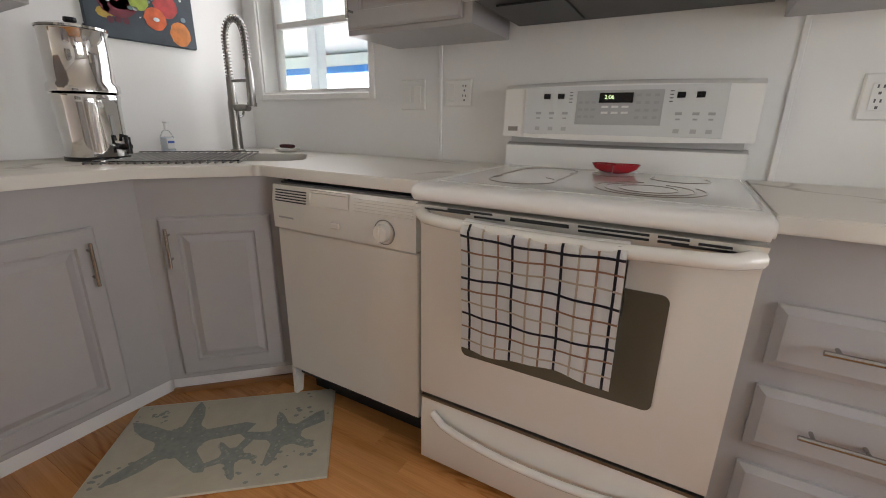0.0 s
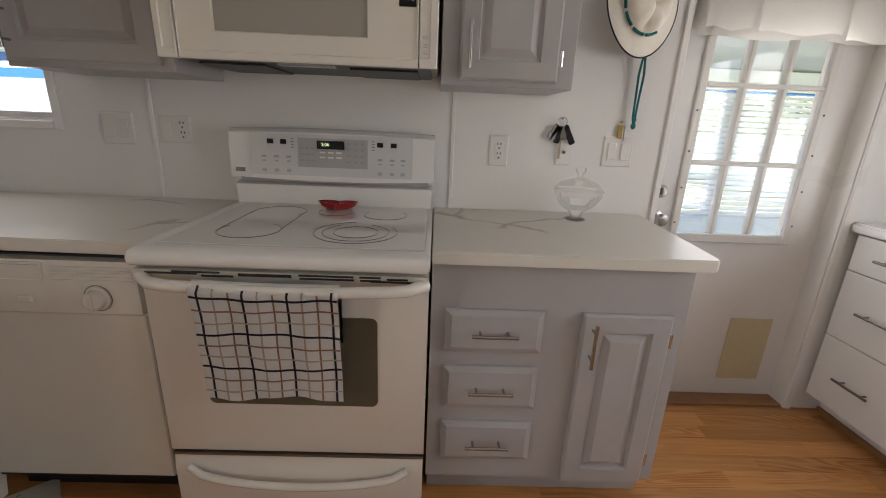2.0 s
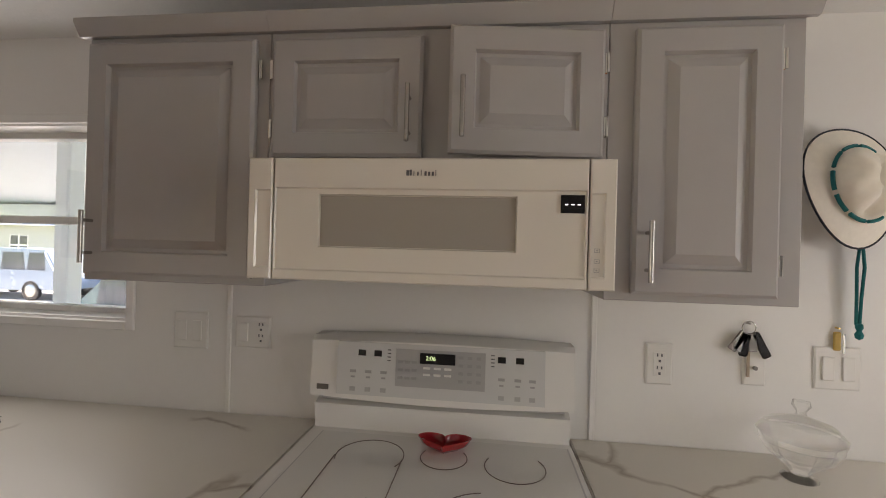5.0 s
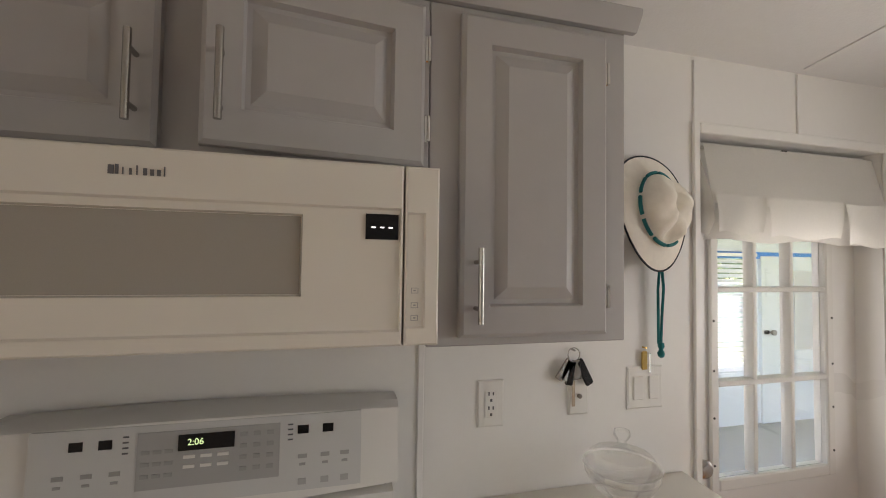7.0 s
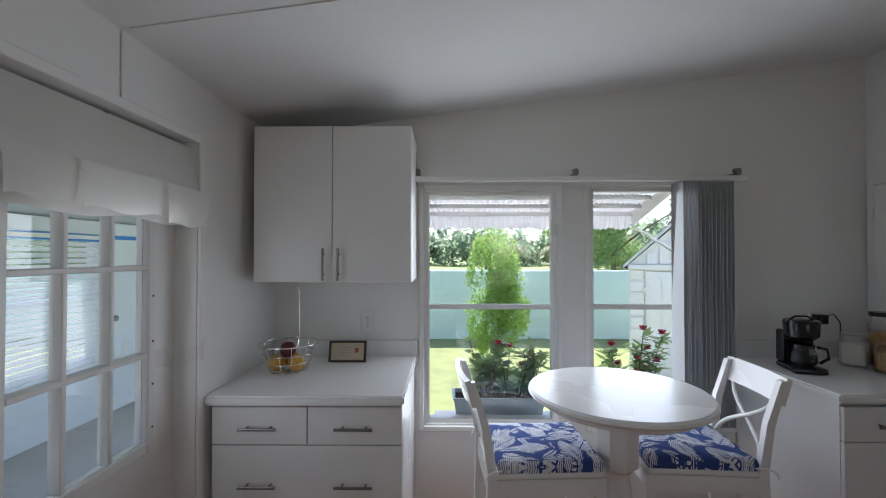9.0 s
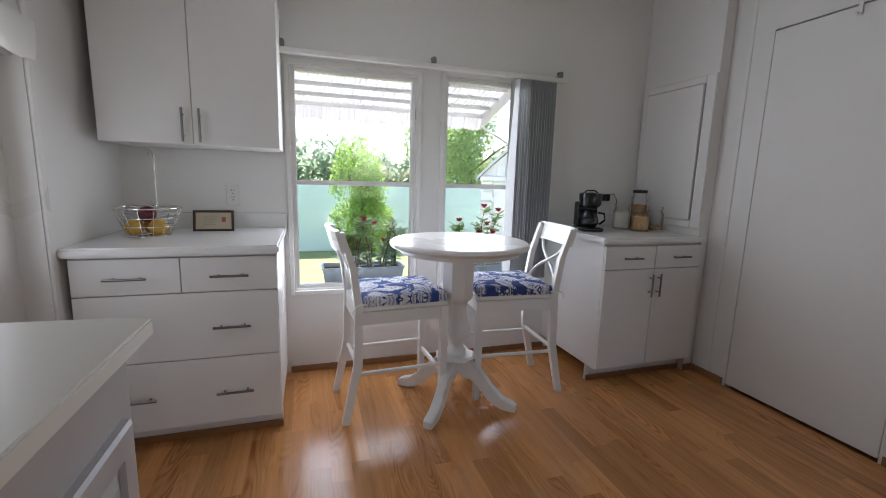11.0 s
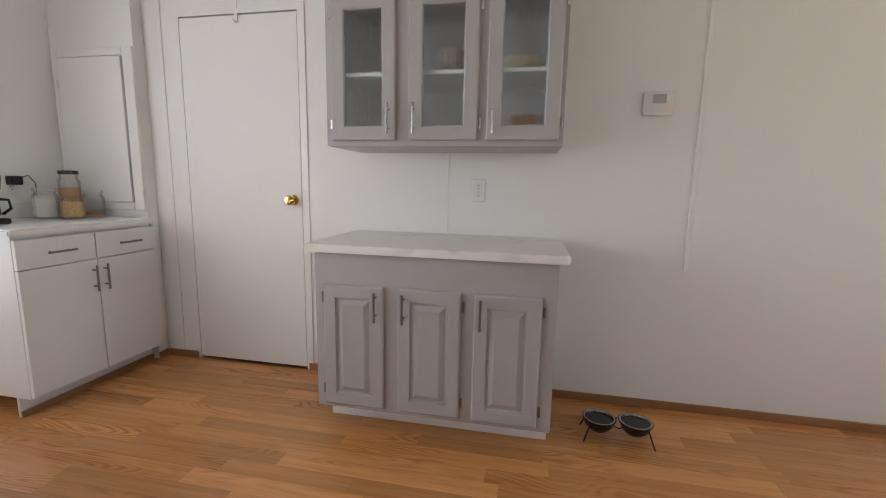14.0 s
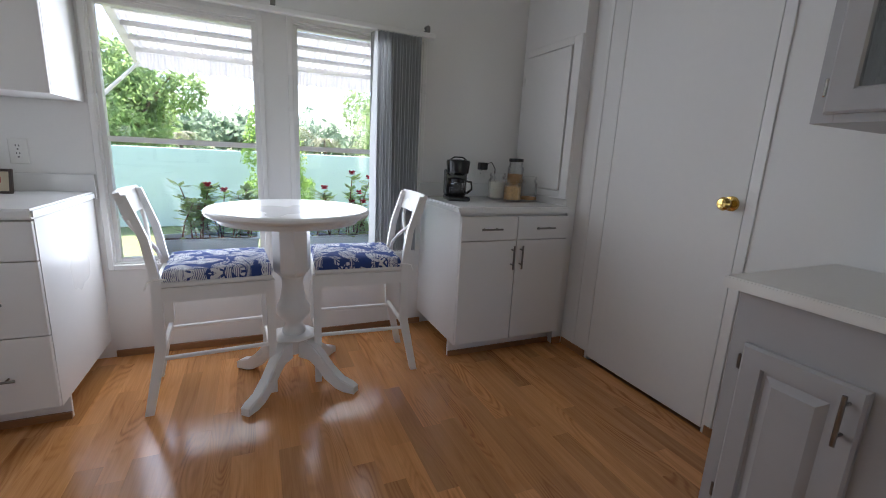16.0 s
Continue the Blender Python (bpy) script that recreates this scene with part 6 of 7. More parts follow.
# ---- coffee corner ----
cm_ = thing("coffee_maker", pose(2.25, -1.055, 0.912, 0, 0, EAST - 12) @ Matrix.Diagonal((0.86, 0.9, 0.94, 1)), "black drip coffee maker with glass carafe", "coffee maker")
part("base", B(-0.08, -0.10, 0, 0.08, 0.09, 0.03, bevel=0.01, seg=2), BLACK, cm_)
part("tower", B(-0.08, 0.02, 0.03, 0.08, 0.09, 0.20, bevel=0.008), BLACK, cm_)
part("brew_head", lathe(bmesh.new(), [(0.06, 0.165), (0.078, 0.18), (0.085, 0.25), (0.08, 0.262), (0.0, 0.268)], 28, (0, -0.01, 0)), BLACK, cm_)
part("carafe", lathe(bmesh.new(), [(0.045, 0.032), (0.062, 0.05), (0.06, 0.09), (0.045, 0.125), (0.043, 0.125), (0.058, 0.09), (0.058, 0.052), (0.0, 0.036)], 28, (0, -0.03, 0)), CRYSTAL, cm_, smooth=60)
part("coffee", lathe(bmesh.new(), [(0.044, 0.038), (0.057, 0.054), (0.057, 0.085), (0.0, 0.086)], 24, (0, -0.03, 0)), BLACK, cm_, "dark coffee")
part("carafe_lid", lathe(bmesh.new(), [(0.048, 0.126), (0.05, 0.14), (0.0, 0.15)], 24, (0, -0.03, 0)), BLACK, cm_)
part("carafe_handle", pipe(bmesh.new(), [(0.05, -0.05, 0.13), (0.085, -0.075, 0.125), (0.09, -0.08, 0.08), (0.062, -0.055, 0.05)], 0.008), BLACK, cm_, smooth=60)
part("lid_handle", pipe(bmesh.new(), [(-0.06, -0.01, 0.262), (-0.03, -0.01, 0.28), (0.03, -0.01, 0.28), (0.06, -0.01, 0.262)], 0.005), BLACK, cm_, smooth=60)
pg = thing("power_plug", pose(XE - 0.012, -1.365, 1.118, 0, 0, EAST), "black power adapter with cord in the outlet", "plug")
part("adapter", B(-0.03, -0.05, -0.02, 0.028, 0.0, 0.03, bevel=0.005), BLACK, pg)
part("cord", pipe(bmesh.new(), [(0.025, -0.03, 0.02), (0.06, -0.04, 0.035), (0.085, -0.05, -0.01), (0.075, -0.06, -0.12), (0.09, -0.08, -0.19), (0.14, -0.12, -0.2)], 0.003, 6), BLACK, pg, smooth=60)


def jar(x, y, r_, h, fill, lid, label, fh):
    j = thing("storage_jar", pose(x, y, 0.912), label, "jar", "glass jars in the coffee corner")
    gl_ = part("glass", lathe(bmesh.new(), [(r_ * 0.95, 0), (r_, 0.006), (r_, h * 0.84), (r_ * 0.82, h * 0.92), (r_ * 0.82, h), (r_ * 0.78, h), (r_ * 0.78, h * 0.91), (r_ * 0.96, h * 0.83), (r_ * 0.96, 0.01), (0, 0.008)], 24), CRYSTAL, j, smooth=50)
    gl_.visible_shadow = False
    part("contents", lathe(bmesh.new(), [(r_ * 0.93, 0.012), (r_ * 0.93, fh), (0, fh + 0.004)], 20), fill, j)
    part("lid", lathe(bmesh.new(), [(r_ * 0.86, h + 0.001), (r_ * 0.9, h + 0.004), (r_ * 0.9, h + 0.022), (0, h + 0.026)], 24), lid, j, "jar lid")
    return j


FLOUR = material("white_powder", (0.72, 0.69, 0.62), 0.9, grain=0.04)
PASTA = material("dry_pasta", (0.58, 0.36, 0.16), 0.7, grain=0.5, scale=90, bump=0.8, bscale=120)
NUTS = material("brown_nuts", (0.44, 0.24, 0.09), 0.7, grain=0.5, scale=70, bump=0.8, bscale=100)
jar(2.34, -1.40, 0.06, 0.15, FLOUR, CRYSTAL, "glass jar of white flour with clear lid", 0.115)
jar(2.20, -1.435, 0.056, 0.12, PASTA, CRYSTAL, "short glass jar of brown cereal", 0.095)
jar(2.33, -1.53, 0.054, 0.25, NUTS, BLACK, "tall glass jar of brown nuts with black lid", 0.17)
jar(2.21, -1.565, 0.056, 0.14, NUTS, CRYSTAL, "glass jar with clear lid, nearly empty", 0.03)

# ---- pet bowls by the wall ----
pb = thing("pet_bowl_stand", pose(-0.805, -1.40, 0, 0, 0, SOUTH) @ Matrix.Scale(0.86, 4), "black wire stand holding two pet bowls", "pet bowls")
for s in (-1, 1):
    x = s * 0.092
    part("bowl", lathe(bmesh.new(), [(0.045, 0.055), (0.068, 0.075), (0.078, 0.105), (0.082, 0.108), (0.082, 0.112), (0.074, 0.112), (0.064, 0.08), (0.0, 0.066)], 28, (x, 0, 0)), STEEL, pb, "steel bowl", smooth=60)
    part("ring", pipe(bmesh.new(), [(x + 0.084 * math.cos(6.2832 * k / 28), 0.084 * math.sin(6.2832 * k / 28), 0.108) for k in range(28)], 0.004, 8, True), BLACK, pb, smooth=60)
    part("inner_cup", lathe(bmesh.new(), [(0.047, 0.045), (0.072, 0.072), (0.081, 0.1), (0.084, 0.102)], 28, (x, 0, 0)), BLACK, pb, smooth=60)
    for yy in (-0.07, 0.07):
        part("leg", pipe(bmesh.new(), [(x + s * 0.05, yy * 0.8, 0.10), (x + s * 0.075, yy * 1.05, 0.03), (x + s * 0.085, yy * 1.2, 0.004)], 0.004, 6), BLACK, pb)
for yy in (-0.05, 0.05):
    part("cross_wire", pipe(bmesh.new(), [(-0.04, yy, 0.104), (0.0, yy, 0.085), (0.04, yy, 0.104)], 0.0035, 6), BLACK, pb)
part("kibble", lathe(bmesh.new(), [(0.05, 0.078), (0.05, 0.086), (0.0, 0.094)], 16, (0.092 * -1, 0, 0)), material("dry_pet_food", (0.13, 0.10, 0.04), 0.9, grain=0.5, scale=120, bump=1.0, bscale=140), pb)

# dishes behind the rain glass
for x, z, r_, h, c_ in ((0.02, 1.667, 0.07, 0.10, (0.45, 0.36, 0.30)), (-0.30, 1.667, 0.09, 0.05, (0.75, 0.62, 0.42)), (-0.32, 1.337, 0.08, 0.13, (0.38, 0.16, 0.06))):
    b = lathe(bmesh.new(), [(r_ * 0.6, 0), (r_ * 0.9, h * 0.3), (r_, h), (r_ * 0.94, h), (r_ * 0.8, h * 0.35), (0, h * 0.15)], 24)
    tagged(part("serving_bowl", b, material("glazed_pottery", c_, 0.3, grain=0.15), smooth=60, at=pose(x, -1.55, z)), "glazed bowl on a shelf behind rain glass", "bowl")


# ---- outside: ground, garden to the east ----
GRASS = material("lawn_grass", (0.20, 0.235, 0.085), 0.95, grain=0.35, scale=3.0, bump=0.8, bscale=60, big=0.3)
CONC = material("concrete", (0.42, 0.41, 0.38), 0.85, grain=0.10, scale=3, bump=0.2, bscale=80)
SEAGREEN = material("pale_green_render", (0.52, 0.66, 0.61), 0.85, grain=0.05, scale=1.2, bump=0.2, bscale=60)
ALU = material("white_aluminium", (0.72, 0.72, 0.72), 0.45, grain=0.05, scale=6)
AWN = material("white_fibreglass_pan", (0.58, 0.58, 0.60), 0.45, grain=0.04, scale=6)
thin(AWN, 0.05, (0.85, 0.86, 0.88))
RESIN = material("pale_resin_siding", (0.74, 0.74, 0.75), 0.55, grain=0.04, scale=6)
ROOFGRAY = material("pale_shed_roof", (0.50, 0.52, 0.53), 0.9, grain=0.25, scale=20)
PLANTER = material("pale_blue_plastic", (0.58, 0.68, 0.73), 0.55, grain=0.05)
SOIL = material("potting_soil", (0.035, 0.022, 0.015), 1.0, grain=0.4, scale=60, bump=1.0, bscale=120)
BARK = material("bark", (0.12, 0.085, 0.06), 0.9, grain=0.3, scale=30)
LEAF = thin(material("bright_leaf", (0.14, 0.26, 0.05), 0.5, grain=0.35, scale=6, big=3), 0.5, (0.42, 0.62, 0.14))
BEDLEAF = thin(material("bedding_leaf", (0.20, 0.30, 0.10), 0.5, grain=0.3, scale=9, big=3), 0.62, (0.55, 0.72, 0.32))
LEAFD = thin(material("shrub_leaf", (0.13, 0.21, 0.08), 0.5, grain=0.3, scale=8, big=3), 0.5, (0.38, 0.52, 0.20))
# far foliage: distance haze is put into its paler, bluer green
FOREST = thin(material("hazed_foliage", (0.14, 0.20, 0.12), 0.7, grain=0.25, scale=0.8, big=0.15), 0.45, (0.38, 0.50, 0.33))
PALM = material("palm_frond", (0.16, 0.17, 0.055), 0.6, grain=0.3, scale=3)
PETAL = material("red_petal", (0.60, 0.02, 0.06), 0.6, grain=0.2, scale=60)
GZ = -0.65

b = bmesh.new()
bmesh.ops.create_grid(b, x_segments=60, y_segments=60, size=700)
for v in b.verts:
    v.co.z = GZ
setting("ground", b, GRASS, "sunlit green lawn", "ground")
setting("driveway", B(-34, 5.2, GZ + 0.004, 1.5, 17, GZ + 0.03), CONC, "pale concrete driveway", "driveway")
setting("porch_slab", B(-30, YN + T, GZ + 0.003, 6.0, 5.2, -0.12), CONC, "pale concrete porch slab", "floor")
setting("garden_wall", B(10.8, -16, GZ, 11.0, 22, 1.08, bevel=0.02), SEAGREEN, "pale green rendered garden wall", "wall")


def leaf_cloud(bm, centre, radii, count, size, rnd_, hollow=0.55):
    """Leaves scattered in lumps through a blob, each a small bent quad."""
    lumps = [(Vector((rnd_.gauss(0, 0.42), rnd_.gauss(0, 0.42), rnd_.gauss(0, 0.42))), rnd_.uniform(0.28, 0.5)) for _ in range(18)]
    for k in range(count):
        lc, lr = lumps[k % len(lumps)]
        d = Vector((rnd_.gauss(0, 1), rnd_.gauss(0, 1), rnd_.gauss(0, 1))).normalized()
        p = lc + d * lr * rnd_.uniform(hollow, 1.0)
        if p.length > 1.15:
            p = p.normalized() * rnd_.uniform(0.9, 1.15)
        p = Vector(centre) + Vector((p.x * radii[0], p.y * radii[1], p.z * radii[2]))
        s = size * rnd_.uniform(0.6, 1.3)
        q = Euler((rnd_.uniform(-1.2, 1.2), rnd_.uniform(-1.2, 1.2), rnd_.uniform(0, 6.28))).to_matrix()
        vs = [bm.verts.new(p + q @ Vector(c_)) for c_ in ((-s, 0, 0), (0, -s * 0.42, s * 0.12), (s, 0, 0), (0, s * 0.42, s * 0.12))]
        bm.faces.new(vs)


def make_tree(m, h, r_, leaves, size, mat_, label, seed, name="tree", squash=0.8, trunk=0.35):
    rnd_ = random.Random(seed)
    t_ = thing(name, m, label, "tree" if name != "shrub" else "shrub")
    b = bmesh.new()
    pipe(b, [(0, 0, 0), (0.02 * h, 0, h * 0.25), (-0.01 * h, 0.02 * h, h * 0.5), (0.02 * h, 0, h * 0.8)], [0.035 * h * trunk * 2, 0.028 * h * trunk * 2, 0.02 * h * trunk * 2, 0.006 * h], 8)
    part("trunk", b, BARK, t_, smooth=60)
    for k in range(5):
        a = rnd_.uniform(0, 6.28)
        z0 = h * rnd_.uniform(0.3, 0.55)
        part("limb", pipe(bmesh.new(), [(0, 0, z0), (0.4 * r_ * math.cos(a), 0.4 * r_ * math.sin(a), z0 + 0.15 * h), (0.75 * r_ * math.cos(a), 0.75 * r_ * math.sin(a), z0 + 0.25 * h)], [0.014 * h * trunk * 2, 0.01 * h * trunk * 2, 0.004 * h], 6), BARK, t_, smooth=60)
    b = bmesh.new()
    leaf_cloud(b, (0, 0, h * 0.62), (r_, r_, h * 0.42 * squash / 0.8), leaves, size, rnd_)
    part("crown", b, mat_, t_, smooth=None)
    return t_


make_tree(pose(8.3, -0.35, GZ - 0.25), 2.55, 0.60, 14000, 0.036, LEAF, "bright green leafy garden shrub by the wall", 4, "shrub", 1.0, 0.14)
make_tree(pose(16.0, -5.6, GZ), 5.4, 2.6, 15000, 0.085, LEAFD, "broad dark green tree behind the garden wall", 8, "tree", 0.85)
make_tree(pose(15.2, 3.2, GZ), 4.9, 2.1, 15000, 0.085, LEAFD, "large green tree beyond the garden wall", 5, "tree", 0.85)


def make_palm(m, h, seed):
    rnd_ = random.Random(seed)
    t_ = thing("palm_tree", m, "tall palm with drooping fronds in the field", "tree", "palms in the far field")
    part("trunk", pipe(bmesh.new(), [(0, 0, 0), (0.1, 0, h * 0.5), (0, 0.1, h)], [0.2, 0.16, 0.13], 8), BARK, t_, smooth=60)
    b = bmesh.new()
    for k in range(16):
        a = 6.2832 * k / 16 + rnd_.uniform(-0.2, 0.2)
        L_ = rnd_.uniform(1.6, 2.3)
        up = rnd_.uniform(0.1, 1.0)
        sp = [Vector((L_ * s * math.cos(a), L_ * s * math.sin(a), h + up * s - 1.7 * s * s)) for s in (0, 0.25, 0.5, 0.75, 1.0)]
        side = Vector((-math.sin(a), math.cos(a), 0))
        for p_, q_ in zip(sp, sp[1:]):
            for sg in (-1, 1):
                for f_ in (0.0, 0.33, 0.66):
                    o = p_.lerp(q_, f_)
                    e_ = o + (q_ - p_) * 0.7 + sg * side * 0.42 + Vector((0, 0, -0.22))
                    vs = [b.verts.new(x_) for x_ in (o, o + (q_ - p_) * 0.22, e_)]
                    b.faces.new(vs)
    part("fronds", b, PALM, t_, smooth=None)
    return t_


for k, (x, y, h) in enumerate(((48, 9.5, 3.1), (50, 6.8, 3.0), (46, -3.6, 4.0), (52, -7.5, 3.2), (44, -10.5, 3.0), (60, 15, 3.4), (55, -22, 4.5))):
    make_palm(pose(x, y, GZ), h, k)
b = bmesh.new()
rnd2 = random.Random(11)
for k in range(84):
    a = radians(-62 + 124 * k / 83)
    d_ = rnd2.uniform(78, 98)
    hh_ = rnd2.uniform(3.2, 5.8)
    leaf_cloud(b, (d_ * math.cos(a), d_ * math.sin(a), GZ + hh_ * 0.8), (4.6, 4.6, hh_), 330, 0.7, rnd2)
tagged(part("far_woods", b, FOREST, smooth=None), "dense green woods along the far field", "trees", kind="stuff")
fn = thing("field_fence", pose(34, 0, GZ), "low white rail fence across the field", "fence")
for k in range(15):
    part("post", B(-0.06, -21 + 3 * k - 0.06, 0, 0.06, -21 + 3 * k + 0.06, 1.0, bevel=0.01), ALU, fn)
for z in (0.45, 0.85):
    part("rail", B(-0.03, -21, z, 0.03, 21, z + 0.09), ALU, fn)

# shed with its gable to the house
sh = thing("garden_shed", pose(7.16, -3.13, GZ, 0, 0, -27) @ Matrix.Scale(1.18, 4), "white resin garden shed with gable roof and double doors", "shed")
part("wall", prism(bmesh.new(), [(-0.63, 0), (0.63, 0), (0.63, 1.66), (0.0, 2.24), (-0.63, 1.66)], 0.02, 1.9, "x"), RESIN, sh)
for s in (-1, 1):
    b = bmesh.new()
    prism(b, [(0.0, 2.27), (s * 0.70, 1.60), (s * 0.70, 1.65), (0.0, 2.325)], -0.07, 2.0, "x")
    part("roof", b, ROOFGRAY, sh)
    part("gutter", B(-0.075, min(s * 0.66, s * 0.70), 1.585, 2.0, max(s * 0.66, s * 0.70), 1.602, bevel=0.004), ROOFGRAY, sh)
part("ridge_cap", prism(bmesh.new(), [(-0.13, 2.235), (0.0, 2.345), (0.13, 2.235), (0.13, 2.255), (0.0, 2.375), (-0.13, 2.255)], -0.10, 2.02, "x"), RESIN, sh)
for k in range(9):
    for s in (-1, 1):
        part("siding_board", B(-0.012, min(s * 0.43, s * 0.62), 0.06 + 0.172 * k, 0.02, max(s * 0.43, s * 0.62), 0.21 + 0.172 * k, bevel=0.012), RESIN, sh)
for s in (-1, 1):
    d_ = part("door", B(-0.02, min(s * 0.008, s * 0.41), 0.05, 0.019, max(s * 0.008, s * 0.41), 1.56, bevel=0.006), RESIN, sh)
    for z0, z1 in ((0.12, 0.74), (0.82, 1.46)):
        for yy in (0.05, 0.225):
            part("door_panel", nested(inset(min(s * yy, s * (yy + 0.145)), z0, max(s * yy, s * (yy + 0.145)), z1, [(0, 0.0), (0, -0.012), (0.02, -0.016)])), RESIN, d_, at=Matrix(((0, 1, 0, -0.0205), (1, 0, 0, 0), (0, 0, 1, 0), (0, 0, 0, 1))))
    for z in (0.35, 1.25):
        part("hinge", B(-0.03, min(s * 0.40, s * 0.45), z, -0.013, max(s * 0.40, s * 0.45), z + 0.08, bevel=0.005), ALU, d_)
part("beam", B(-0.05, -0.64, 1.585, 0.0, 0.64, 1.66, bevel=0.008), RESIN, sh)
for k in range(7):
    y = -0.48 + 0.16 * k
    part("gable_board", B(-0.014, y - 0.07, 1.665, 0.018, y + 0.07, 2.20 - (abs(y) + 0.07) * 0.92, bevel=0.006), RESIN, sh)
for k in range(5):
    part("vent_slat", B(-0.034, -0.11, 1.70 + 0.058 * k, -0.015, 0.11, 1.735 + 0.058 * k, bevel=0.004), ALU, sh)

# awning over the east windows: stepped pans, corrugated valance
aw = thing("window_awning", pose(2.67, -0.015, 0), "white aluminium step-down awning with scalloped valance", "awning")
AL, AX = 0.86, 1.03
def ribbed(rows_, period, swing, thick, scallop=0.0):
    """A corrugated sheet across the awning: rows (x, z) down the sheet, ribs repeating along y."""
    b = bmesh.new()
    n_ = int(2 * AL / period * 4)
    grid = []
    for k in range(n_ + 1):
        rib = (0, 1, 1, 0)[k % 4] * swing
        wave = abs(math.sin(math.pi * k / 16))
        grid.append([b.verts.new((x + rib * 0.4, -AL + 2 * AL * k / n_, z + rib - (scallop * wave if r_ == len(rows_) - 1 else 0))) for r_, (x, z) in enumerate(rows_)])
    for p_, q_ in zip(grid, grid[1:]):
        for r_ in range(len(rows_) - 1):
            b.faces.new((p_[r_], q_[r_], q_[r_ + 1], p_[r_ + 1]))
    bmesh.ops.solidify(b, geom=b.faces, thickness=thick)
    return b


for k in range(6):
    x0, x1 = AX * k / 6, AX * (k + 1) / 6 + 0.012
    z0, z1 = 2.10 - 0.28 * k / 6, 2.10 - 0.28 * (k + 1) / 6 + 0.012
    part("pan", ribbed([(x0, z0), (x1, z1)], 0.042, 0.009, 0.0015), AWN, aw, smooth=None)
    part("pan_lip", prism(bmesh.new(), [(x1, z1 + 0.002), (x1 + 0.006, z1 + 0.002), (x1 + 0.006, z1 - 0.034), (x1 - 0.012, z1 - 0.034), (x1 - 0.012, z1 - 0.031), (x1, z1 - 0.031)], -AL, AL, "y"), ALU, aw)
part("valance", ribbed([(AX + 0.014, 1.832), (AX + 0.028, 1.765), (AX + 0.045, 1.700)], 0.042, 0.010, 0.002, 0.016), AWN, aw, smooth=None)
for s in (-1, 1):
    y0, y1 = sorted((s * AL, s * (AL + 0.006)))
    part("end_panel", prism(bmesh.new(), [(0.0, 2.10), (AX + 0.02, 1.83), (AX + 0.02, 1.70), (AX - 0.12, 1.75), (0.0, 2.02)], y0, y1, "y"), ALU, aw)
    part("arm", tube(bmesh.new(), (AX - 0.02, s * (AL - 0.02), 1.72), (0.012, s * (AL - 0.02), 1.38), 0.011), ALU, aw)

# planters on a ledge under the windows
lg = thing("window_ledge", pose(2.67, -0.05, 0.44), "white plank ledge below the windows outside", "ledge")
part("plank", B(0, -0.80, 0, 0.24, 0.80, 0.03, bevel=0.004), ALU, lg)
for y in (-0.6, 0.0, 0.6):
    part("bracket", prism(bmesh.new(), [(0.0, -0.001), (0.2, -0.001), (0.0, -0.2)], y - 0.01, y + 0.01, "y"), ALU, lg)


